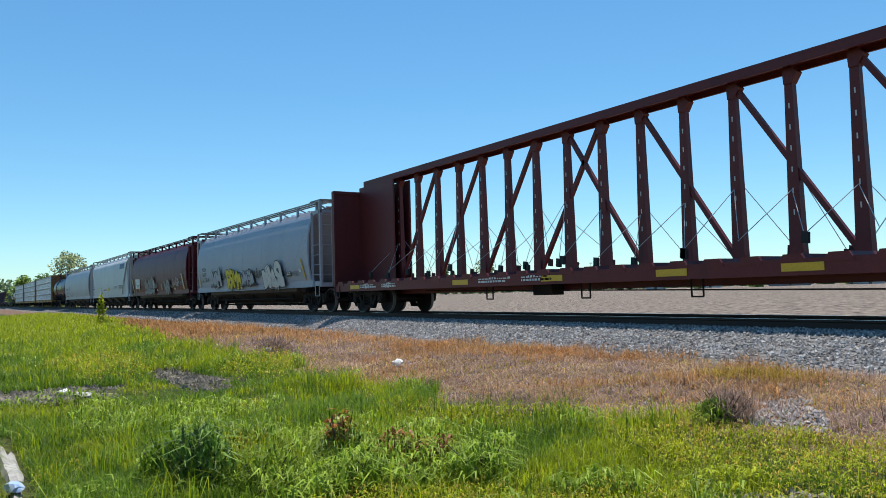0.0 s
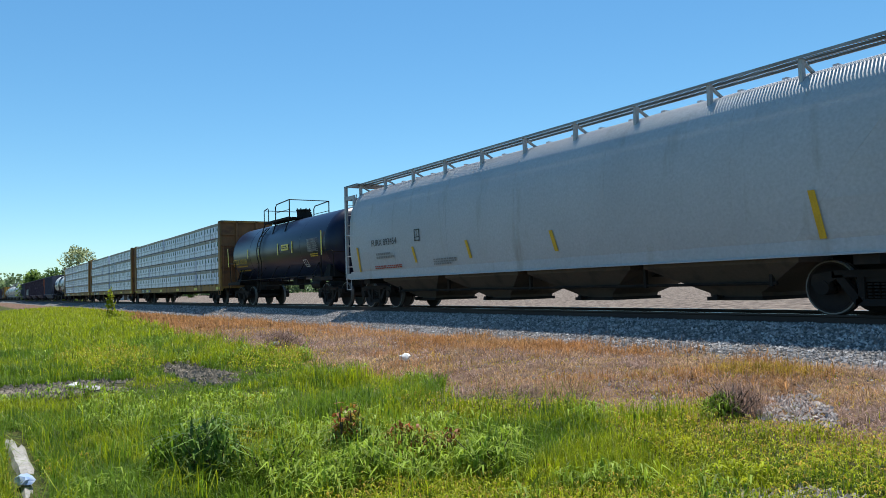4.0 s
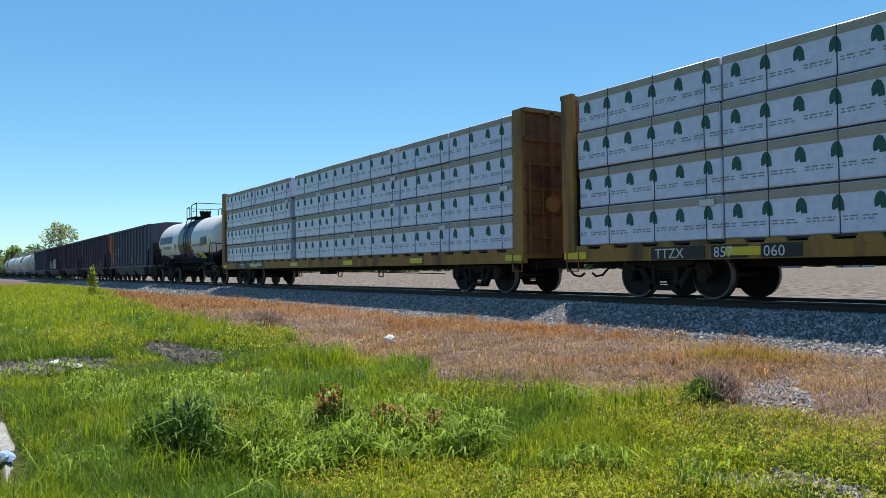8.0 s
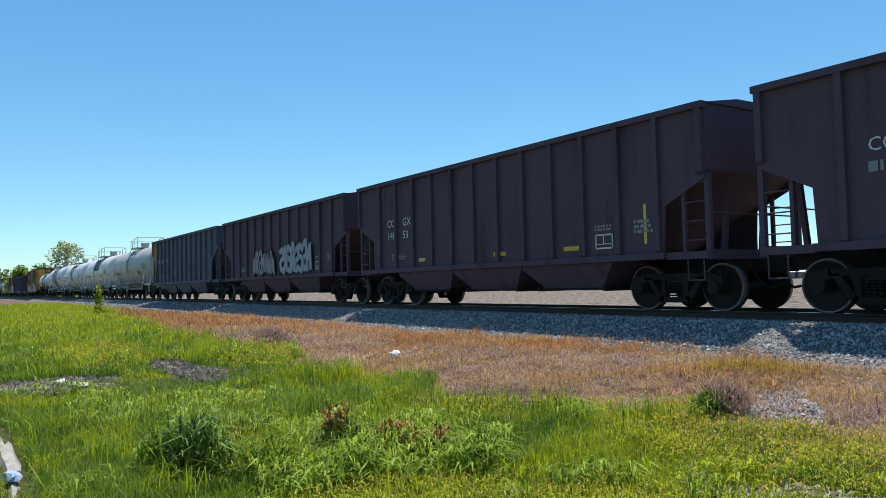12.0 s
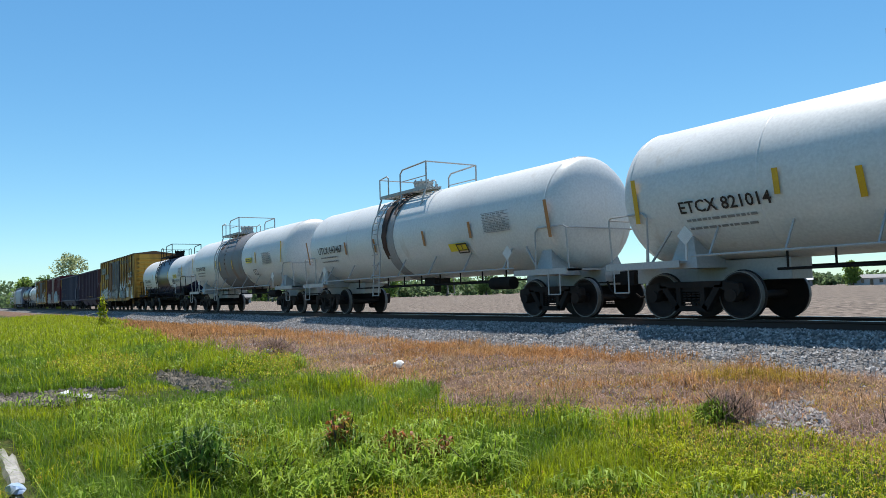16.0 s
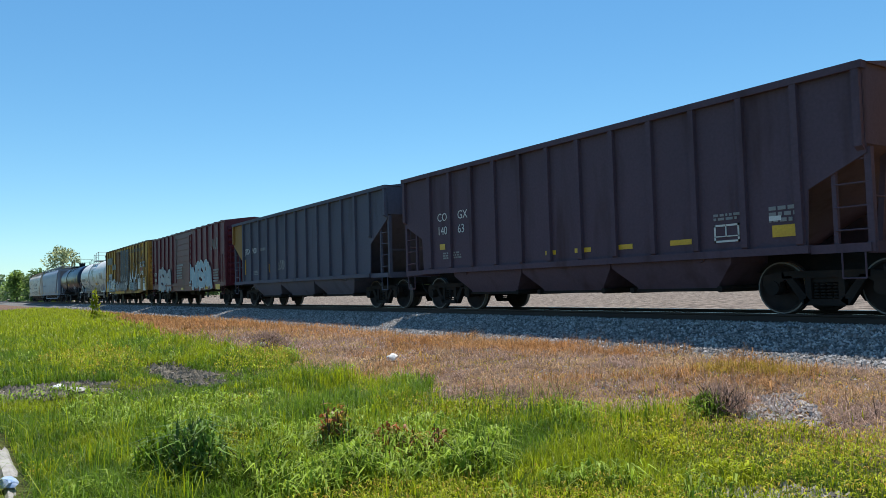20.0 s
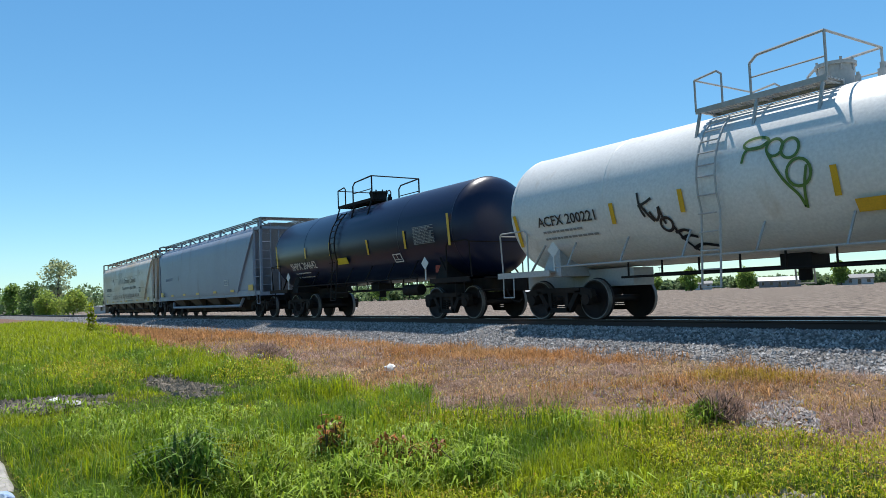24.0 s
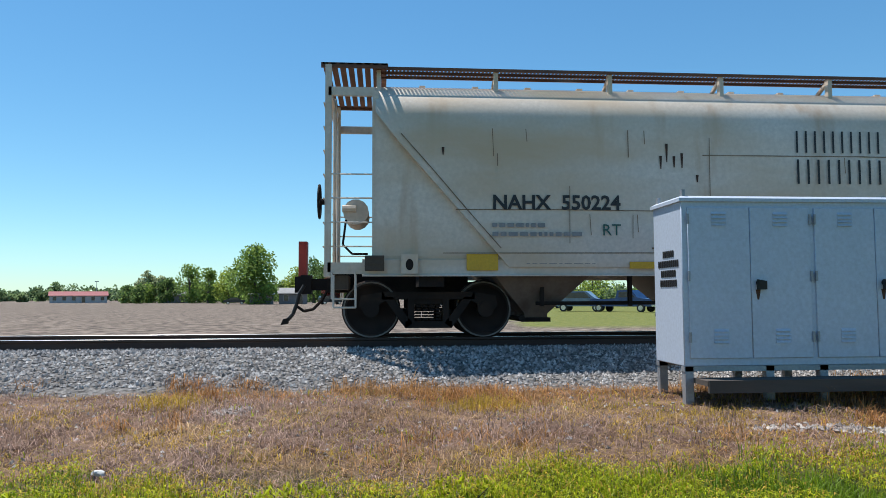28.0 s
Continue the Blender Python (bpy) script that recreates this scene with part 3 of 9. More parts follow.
def tank_car(label, front, rear, m, m_frame, band=None, R=1.44, cz=2.60, plat=(-0.8, 1.3), man=0.1, m_rail=None, dark_belly=None, lad_x=None, at=None):
    car, L = start_car("tank_car", label, front, rear)
    h = L / 2 - 1.36     # where the heads begin
    hd = 0.62
    n = 40
    def shell(bm):
        rings = []
        steps = [(-h - hd * math.cos(a), R * math.sin(a)) for a in np.linspace(0.06, math.pi / 2, 8)]
        steps += [(h + hd * math.sin(a), R * math.cos(a)) for a in np.linspace(0, math.pi / 2 - 0.06, 8)]
        for x, r in steps:
            rings.append([(x, r * math.sin(2 * math.pi * i / n), cz - r * math.cos(2 * math.pi * i / n)) for i in range(n)])
        loft(bm, rings)
    tank = P("tank", m, car, shell)
    for x in (-h, -h / 2 - 0.3, h / 2 + 0.3, h):
        def ringw(bm, x=x):
            loft(bm, [[(x + d, (R + o) * math.sin(2 * math.pi * i / n), cz - (R + o) * math.cos(2 * math.pi * i / n)) for i in range(n)] for d, o in ((-0.025, 0), (-0.012, 0.006), (0.012, 0.006), (0.025, 0))], cap=False)
        P("weld_seam", m, tank, ringw)
    if dark_belly:
        def belly(bm):
            a0 = 1.0
            ang = np.linspace(-a0, a0, 22)
            rings = []
            for x, r in [(-h - hd * math.cos(a), R * math.sin(a)) for a in np.linspace(0.1, math.pi / 2, 7)] + [(h + hd * math.sin(a), R * math.cos(a)) for a in np.linspace(0, math.pi / 2 - 0.1, 7)]:
                rings.append([(x + (0.005 if x > h else -0.005 if x < -h else 0), (r + 0.014) * math.sin(a), cz - (r + 0.014) * math.cos(a)) for a in ang])
            loft(bm, rings, cap=False, closed=False)
        P("lower_shell", dark_belly, tank, belly)
    if band:
        for x0, x1, bmat, *low in band:
            ang = np.linspace(low[0], 2 * math.pi - low[0], n) if low else np.arange(n) * 2 * math.pi / n
            def bnd(bm):
                loft(bm, [[(x, (R + o) * math.sin(a), cz - (R + o) * math.cos(a)) for a in ang] for x, o in ((x0, 0.0), (x0, 0.018), (x1, 0.018), (x1, 0.0))], cap=False, closed=not low)
            P("painted_band", bmat, tank, bnd)
    # stub sills, saddles, end platforms
    tr, tf = at or (2.35 - L / 2, L / 2 - 2.35)
    tx = min(-tr, tf)
    for s in (-1, 1):
        sx = abs(tf if s > 0 else tr)
        def stub(bm, s=s, tx=sx):
            a, b = sorted((s * (tx - 1.7), s * (L / 2 - 0.5)))
            box(bm, a, b, -0.33, 0.33, 0.74, 1.14)
            loft(bm, [[(s * tx - 0.35, -1.25, 1.0), (s * tx + 0.35, -1.25, 1.0), (s * tx + 0.35, 1.25, 1.0), (s * tx - 0.35, 1.25, 1.0)],
                      [(s * tx - 0.3, -1.2, 1.15), (s * tx + 0.3, -1.2, 1.15), (s * tx + 0.3, 1.2, 1.15), (s * tx - 0.3, 1.2, 1.15)],
                      [(s * tx - 0.12, -1.05, 1.75), (s * tx + 0.12, -1.05, 1.75), (s * tx + 0.12, 1.05, 1.75), (s * tx - 0.12, 1.05, 1.75)]])
        P("saddle", m_frame, car, stub)
        def end_deck(bm, s=s):
            a, b = sorted((s * (L / 2 - 2.55), s * (L / 2 - 0.62)))
            for k in (-1, 1):
                box(bm, a, b, min(k * 0.95, k * 1.42), max(k * 0.95, k * 1.42), 1.10, 1.14)
                box(bm, a, b, k * 1.42 - 0.02, k * 1.42 + 0.02, 1.02, 1.16)
                stirrup(bm, s * (L / 2 - 1.05), k * 1.44, 1.05, 0.4, 0.5)
            a2, b2 = sorted((s * (L / 2 - 1.05), s * (L / 2 - 0.62)))
            box(bm, a2, b2, -1.42, 1.42, 1.10, 1.14)
        P("end_platform", m_frame, car, end_deck)
        for k in (-1, 1):
            def rail(bm):
                x0, x1 = s * (L / 2 - 1.75), s * (L / 2 - 0.68)
                pipe(bm, [(x0, k * 1.38, 1.12), (x0, k * 1.38, 2.05), (x0 + s * 0.1, k * 1.38, 2.15), (x1 - s * 0.08, k * 1.38, 2.15), (x1, k * 1.36, 2.1), (x1, k * 1.3, 1.12)], 0.02, 6)
                beam(bm, (x0, k * 1.3, 1.12), (x0 - s * 0.5, k * 1.25, 1.75), 0.05, 0.03)
            P("handrail", m_rail or m_frame, car, rail)
        x1 = s * (L / 2 - 0.68)
        P("cross_rail", m_rail or m_frame, car, lambda bm: rod(bm, (x1, -1.36, 2.1), (x1, 1.36, 2.1), 0.02, 6))
    def side_rail(bm):
        for k in (-1, 1):
            rod(bm, (-tx + 0.4, k * 1.47, 1.22), (tx - 0.4, k * 1.47, 1.22), 0.022, 6)
            for i in range(7):
                x = -tx + 0.8 + (2 * tx - 1.6) * i / 6
                beam(bm, (x, k * 1.47, 1.22), (x, k * 1.16, 1.75), 0.03, 0.03)
    P("side_rail", m_rail or m_frame, car, side_rail)
    def brake(bm):
        rod(bm, (-tx + 1.6, -0.6, 0.92), (tx - 1.6, -0.6, 0.92), 0.03, 6)
        rod(bm, (-tx + 1.6, 0.5, 0.98), (tx - 1.6, 0.5, 0.98), 0.03, 6)
        for i in range(9):
            x = -tx + 1.8 + (2 * tx - 3.6) * i / 8
            box(bm, x - 0.012, x + 0.012, -0.62, -0.58, 0.9, 1.25)
        rod(bm, (tx - 2.2, -0.75, 0.88), (tx - 1.3, -0.75, 0.88), 0.17, 12)
        box(bm, -0.3, 0.3, -0.3, 0.3, 0.95, 1.2)
        rod(bm, (0, 0, 0.7), (0, 0, 1.0), 0.12, 10)
    P("brake_rigging", M_STEEL_DARK, car, brake)
    # manway, platform, rails and ladders
    top = cz + R
    cx, hw = plat
    P("manway", m_frame, car, lambda bm: [rod(bm, (man, 0, top - 0.1), (man, 0, top + 0.38), 0.30, 20), rod(bm, (man, 0, top + 0.38), (man, 0, top + 0.44), 0.34, 20)] + [rod(bm, (man + 0.3 * math.cos(i * 0.785), 0.3 * math.sin(i * 0.785), top + 0.28), (man + 0.3 * math.cos(i * 0.785), 0.3 * math.sin(i * 0.785), top + 0.5), 0.025, 6) for i in range(8)])
    for vx, vy, vr, vh in ((man + 0.8, 0, 0.09, 0.26), (man - 0.7, 0.15, 0.08, 0.18), (man - 0.45, -0.2, 0.06, 0.15), (man + 0.5, -0.25, 0.05, 0.14)):
        P("valve", m_frame, car, lambda bm: [rod(bm, (vx, vy, top - 0.1), (vx, vy, top + vh * 0.6), vr, 10), rod(bm, (vx, vy, top + vh * 0.6), (vx, vy, top + vh), vr * 0.6, 8)])
    for k in (-1, 1):
        def deck(bm):
            for yy in (k * 0.42, k * 0.95):
                box(bm, cx - hw, cx + hw, yy - 0.02, yy + 0.02, top - 0.05, top + 0.05)
            for x in (cx - hw + 0.08, cx, cx + hw - 0.08):
                beam(bm, (x, k * 0.93, top - 0.02), (x, k * 1.15, cz + 0.75), 0.05, 0.04)
                box(bm, x - 0.03, x + 0.03, min(k * 0.42, k * 0.95), max(k * 0.42, k * 0.95), top - 0.04, top - 0.01)
        walkway = P("top_platform", m_frame, car, deck)
        for i in range(5):
            yy = k * (0.47 + 0.108 * i)
            P("slat", m_frame, walkway, lambda bm: box(bm, cx - hw, cx + hw, yy - 0.033, yy + 0.033, top, top + 0.03))
        y = k * 0.95
        P("guard_rail", m_frame, car, lambda bm: [pipe(bm, [(cx - hw, y, top), (cx - hw, y, top + 0.62), (cx - hw + 0.5, y, top + 0.68), (cx - hw + 0.6, y, top + 0.6), (cx - hw + 0.6, y, top)], 0.022, 6), rod(bm, (cx - hw, y, top + 0.62), (cx - hw, -y * 0.0, top + 0.62), 0.018, 6)])
        P("guard_rail", m_frame, car, lambda bm: [pipe(bm, [(cx - 0.1, y, top), (cx - 0.1, y, top + 0.62), (cx + 0.05, y, top + 0.74), (cx + hw, y, top + 0.80), (cx + hw, y, top)], 0.026, 6), rod(bm, (cx - 0.1, y, top + 0.36), (cx + hw, y, top + 0.36), 0.016, 6), rod(bm, (cx + hw, y, top + 0.80), (cx + hw, 0, top + 0.80), 0.022, 6)])
        lx = cx - hw + 0.55 if lad_x is None else lad_x
        def stiles(bm):
            for dx in (-0.2, 0.2):
                pts = [(lx + dx, k * (R + 0.09) * math.sin(a), cz - (R + 0.09) * math.cos(a)) for a in np.linspace(1.2, 2.45, 7)]
                pipe(bm, [(lx + dx, k * (R + 0.09), 0.62)] + pts, 0.022, 6)
            rod(bm, (lx - 0.2, k * (R + 0.09), 0.64), (lx + 0.2, k * (R + 0.09), 0.64), 0.016, 6)
        climb = P("ladder", m_frame, car, stiles)
        spots = [(k * (R + 0.09), z) for z in np.arange(0.96, cz + 0.2, 0.34)] + [(k * (R + 0.09) * math.sin(a), cz - (R + 0.09) * math.cos(a)) for a in np.linspace(1.75, 2.4, 5)]
        for yy, zz in spots:
            rg = part("rung", RUNG_MESH(m_frame), None, climb)
            rg.matrix_basis = pose(lx, yy, zz)
    trucks(car, (tr, tf))
    return car, L


TANK_SIZE = [1.44, 2.60]
def on_tank(z):
    R, cz = TANK_SIZE
    s = max(-0.99, min(0.99, (z - cz) / R))
    return -R * math.sqrt(max(0.0, 1 - s * s)) - 0.014, math.degrees(-math.asin(s))


# -- open coal hopper --
M_COAL = mat("coal", (0.02, 0.02, 0.02), (0.04, 0.04, 0.04), rough=0.8, fine=8, bump=1.0)
def coal_hopper(label, front, rear, m, m_end=None, bays=3, cut=(2.5, 2.05, 0.95), m_end_span=2.2, top=3.92, at=None):
    car, L = start_car("coal_hopper_car", label, front, rear)
    xe = L / 2 - 0.55
    W = 1.5
    z_cut, z_in, run = cut
    for k in (-1, 1):
        def side(bm, k=k):
            pts = [(-xe, top), (-xe, z_cut), (-xe + run, z_in), (-xe + run + 0.05, 1.12), (xe - run - 0.05, 1.12), (xe - run, z_in), (xe, z_cut), (xe, top)]
            prism_y(bm, pts, k * W, k * (W - 0.03))
        sd = P("side_sheet", m, car, side)
        gaps = round((2 * xe - 1.54) / 1.03)
        for i in range(gaps + 2):
            x = -xe + 0.07 if i == 0 else -xe + 1.47 + (2 * xe - 1.54) * (i - 1) / gaps
            z0 = 1.12 if abs(x) < xe - run - 0.1 else (z_cut + 0.05 if abs(x) > xe - 0.3 else z_in + 0.2)
            P("side_post", m if not (m_end and x < -xe + m_end_span) else m_end, sd, lambda bm, x=x, z0=z0, k=k: prism_x(bm, [(k * W, z0), (k * (W + 0.09), z0 + 0.06), (k * (W + 0.09), top - 0.1), (k * W, top - 0.02)], x - 0.06, x + 0.06))
        P("top_chord", m, sd, lambda bm, k=k: prism_x(bm, [(k * (W - 0.06), top - 0.12), (k * (W + 0.1), top - 0.12), (k * (W + 0.1), top), (k * (W - 0.06), top)], -xe - 0.04, xe + 0.04))
        P("side_sill", m, sd, lambda bm, k=k: prism_x(bm, [(k * (W - 0.08), 1.02), (k * (W + 0.08), 1.02), (k * (W + 0.08), 1.15), (k * (W - 0.08), 1.15)], -xe + run, xe - run))
        if m_end:
            def patch(bm, k=k):
                prism_y(bm, [(-xe, top - 0.12), (-xe, z_cut), (-xe + run, z_in), (-xe + run + 0.05, 1.16), (-xe + m_end_span, 1.16), (-xe + m_end_span, top - 0.12)], k * (W + 0.004), k * (W - 0.02))
            P("painted_end_panel", m_end, sd, patch)
    for s in (-1, 1):
        def slope(bm, s=s):
            prism_y(bm, [(s * xe, top), (s * xe, z_cut + 0.15), (s * (xe - 3.1), 0.95), (s * (xe - 3.12), 1.05), (s * (xe - 0.06), z_cut + 0.25), (s * (xe - 0.06), top)], -W + 0.02, W - 0.02)
            prism_x(bm, [(-W, top - 0.02), (W, top - 0.02), (0.5, top + 0.14), (-0.5, top + 0.14)], s * xe - 0.05, s * xe + 0.05)
        P("end_slope_sheet", m, car, slope)
        def frame_end(bm, s=s):
            for k in (-1, 1):
                box(bm, s * xe - 0.05, s * xe + 0.05, k * 1.42 - 0.05, k * 1.42 + 0.05, 1.0, z_cut + 0.1)
                a, b = sorted((s * (xe - run), s * xe))
                box(bm, a, b, k * 1.45 - 0.05, k * 1.45 + 0.05, 1.0, 1.14)
                box(bm, s * (xe - 0.55) - 0.035, s * (xe - 0.55) + 0.035, k * 1.42 - 0.035, k * 1.42 + 0.035, 1.1, z_cut - 0.1)
                for i in range(4):
                    rod(bm, (s * (xe - 0.55), k * 1.46, 1.35 + 0.36 * i), (s * xe, k * 1.46, 1.35 + 0.36 * i), 0.014, 6)
                beam(bm, (s * (xe - 0.3), k * 0.6, 1.1), (s * (xe - 0.15), k * 0.6, z_cut + 0.2), 0.09, 0.09)
                stirrup(bm, s * (xe - 0.28), k * 1.48, 1.02)
            box(bm, s * xe - 0.07, s * xe + 0.07, -1.45, 1.45, 0.98, 1.16)
            rod(bm, (s * (xe + 0.02), -1.4, 1.85), (s * (xe + 0.02), 1.4, 1.85), 0.016, 6)
        P("end_frame", m, car, frame_end)
    P("centre_sill", M_STEEL_DARK, car, lambda bm: box(bm, -L / 2 + 0.5, L / 2 - 0.5, -0.33, 0.33, 0.74, 1.12))
    span = 2 * (L / 2 - 3.0)
    bw = span / bays
    for i in range(bays):
        cx = -span / 2 + bw * (i + 0.5)
        def bay(bm, cx=cx):
            h = bw * 0.5
            loft(bm, [[(cx - h * a, -w, z), (cx + h * a, -w, z), (cx + h * a, w, z), (cx - h * a, w, z)] for a, w, z in ((1.0, 1.46, 1.12), (0.98, 1.44, 0.92), (0.68, 1.2, 0.54), (0.66, 1.18, 0.48))])
        b = P("hopper_bay", m, car, bay)
        def door(bm, cx=cx):
            box(bm, cx - bw * 0.34, cx + bw * 0.34, -1.2, 1.2, 0.42, 0.48)
            [rod(bm, (cx + d, -1.28, 0.46), (cx + d, 1.28, 0.46), 0.06, 8) for d in (-bw * 0.36, bw * 0.36)]
        P("hopper_door", M_STEEL_DARK, b, door)
    # Unseen fill, added so that no light passes through the open car.
    P("coal_load", M_COAL, car, lambda bm: loft(bm, [[(-xe + 0.1, -W + 0.04, 3.3), (xe - 0.1, -W + 0.04, 3.3), (xe - 0.1, W - 0.04, 3.3), (-xe + 0.1, W - 0.04, 3.3)], [(-xe + 1.5, -0.4, 3.7), (xe - 1.5, -0.4, 3.7), (xe - 1.5, 0.4, 3.7), (-xe + 1.5, 0.4, 3.7)]]), "unseen dark fill added to keep light from passing through")
    trucks(car, at or (2.0 - L / 2, L / 2 - 1.7))
    return car, L


# -- boxcar --
def boxcar(label, front, rear, m, m_roof, m_door, ribs=16, door_span=(-1.6, 1.7), plug=None, top=4.22, m_post=None, at=None):
    car, L = start_car("boxcar", label, front, rear)
    xe, W = L / 2 - 0.75, 1.5
    def shell(bm):
        prism_x(bm, [(-W, 1.02), (W, 1.02), (W, top), (-W, top)], -xe, xe)
    P("body", m, car, shell)
    P("roof", m_roof, car, lambda bm: prism_x(bm, [(-W - 0.06, top), (W + 0.06, top), (W + 0.06, top + 0.06), (0, top + 0.26), (-W - 0.06, top + 0.06)], -xe - 0.03, xe + 0.03))
    for i in range(14):
        x = -xe + 0.6 + (2 * xe - 1.2) * i / 13
        P("roof_rib", m_roof, car, lambda bm, x=x: prism_x(bm, [(-W - 0.07, top + 0.05), (W + 0.07, top + 0.05), (W + 0.07, top + 0.09), (0, top + 0.30), (-W - 0.07, top + 0.09)], x - 0.05, x + 0.05))
    for k in (-1, 1):
        for i in range(ribs):
            x = -xe + 0.06 + (2 * xe - 0.12) * i / (ribs - 1)
            if door_span[0] - 0.1 < x < door_span[1] + 0.1:
                continue
            P("side_post", m_post or m, car, lambda bm, x=x, k=k: prism_x(bm, [(k * W, 1.3), (k * (W + 0.07), 1.36), (k * (W + 0.07), top - 0.06), (k * W, top)], x - 0.05, x + 0.05))
        P("side_sill", m, car, lambda bm, k=k: prism_y(bm, [(-xe, 1.02), (-xe + 1.0, 0.98), (-xe + 3.0, 0.82), (xe - 3.0, 0.82), (xe - 1.0, 0.98), (xe, 1.02), (xe, 1.3), (-xe, 1.3)], k * (W + 0.03), k * (W - 0.06)))
        d0, d1 = door_span
        def door(bm, k=k):
            box(bm, d0, d1, min(k * W, k * (W + 0.05)), max(k * W, k * (W + 0.05)), 1.25, top - 0.18)
        dr = P("door", m_door, car, door, "ribbed sliding door")
        for z in np.arange(1.5, top - 0.3, 0.34):
            P("door_rib", m_door, dr, lambda bm: box(bm, d0 + 0.06, d1 - 0.06, min(k * (W + 0.05), k * (W + 0.085)), max(k * (W + 0.05), k * (W + 0.085)), z, z + 0.10))
        for x in (d0 + 0.12, d1 - 0.12):
            P("lock_rod", m_door, dr, lambda bm: rod(bm, (x, k * (W + 0.1), 1.3), (x, k * (W + 0.1), top - 0.25), 0.025, 6))
        if plug:
            pd = P("plug_door", plug[2], car, lambda bm: box(bm, plug[0], plug[1], min(k * W, k * (W + 0.06)), max(k * W, k * (W + 0.06)), 1.25, top - 0.18))
            for z in np.arange(1.45, top - 0.3, 0.2):
                P("door_rib", plug[2], pd, lambda bm: box(bm, plug[0] + 0.05, plug[1] - 0.05, min(k * (W + 0.06), k * (W + 0.085)), max(k * (W + 0.06), k * (W + 0.085)), z, z + 0.05))
        P("door_track", m, car, lambda bm, k=k: box(bm, d0 - 2.6, d1 + 0.3, min(k * W, k * (W + 0.11)), max(k * W, k * (W + 0.11)), 1.14, 1.24))
    for s in (-1, 1):
        for k in (-1, 1):
            P("corner_post", m, car, lambda bm: box(bm, min(s * (xe - 0.05), s * (xe + 0.05)), max(s * (xe - 0.05), s * (xe + 0.05)), k * W - 0.05, k * W + 0.04, 1.0, top))
        for i in range(9):
            z = 1.35 + i * (top - 1.55) / 9
            P("end_corrugation", m, car, lambda bm: prism_y(bm, [(s * xe, z), (s * (xe + 0.09), z + 0.08), (s * (xe + 0.09), z + 0.16), (s * xe, z + 0.24)], -W + 0.12, W - 0.12))
        def lad(bm, s=s):
            ladder(bm, s * (xe - 0.45), -W - 0.1, 1.2, 2.6)
            ladder(bm, s * (xe + 0.13), -1.1, 1.2, 2.9, along="y")
            stirrup(bm, s * (xe - 0.4), -W - 0.04, 1.02)
            box(bm, min(s * xe, s * (xe + 0.4)), max(s * xe, s * (xe + 0.4)), -1.2, 1.2, 1.06, 1.1)
        P("ladder", m, car, lad)
    P("centre_sill", M_STEEL_DARK, car, lambda bm: box(bm, -L / 2 + 0.5, L / 2 - 0.5, -0.33, 0.33, 0.74, 1.04))
    def brake(bm):
        rod(bm, (-1.2, -0.7, 0.72), (-0.3, -0.7, 0.72), 0.16, 10)
        box(bm, 0.2, 0.7, -0.85, -0.5, 0.58, 0.95)
        rod(bm, (-xe + 3, -0.9, 0.8), (xe - 3, -0.9, 0.8), 0.025, 6)
    P("brake_rigging", M_STEEL_DARK, car, brake)
    trucks(car, at or (2.4 - L / 2, L / 2 - 2.1))
    return car, L


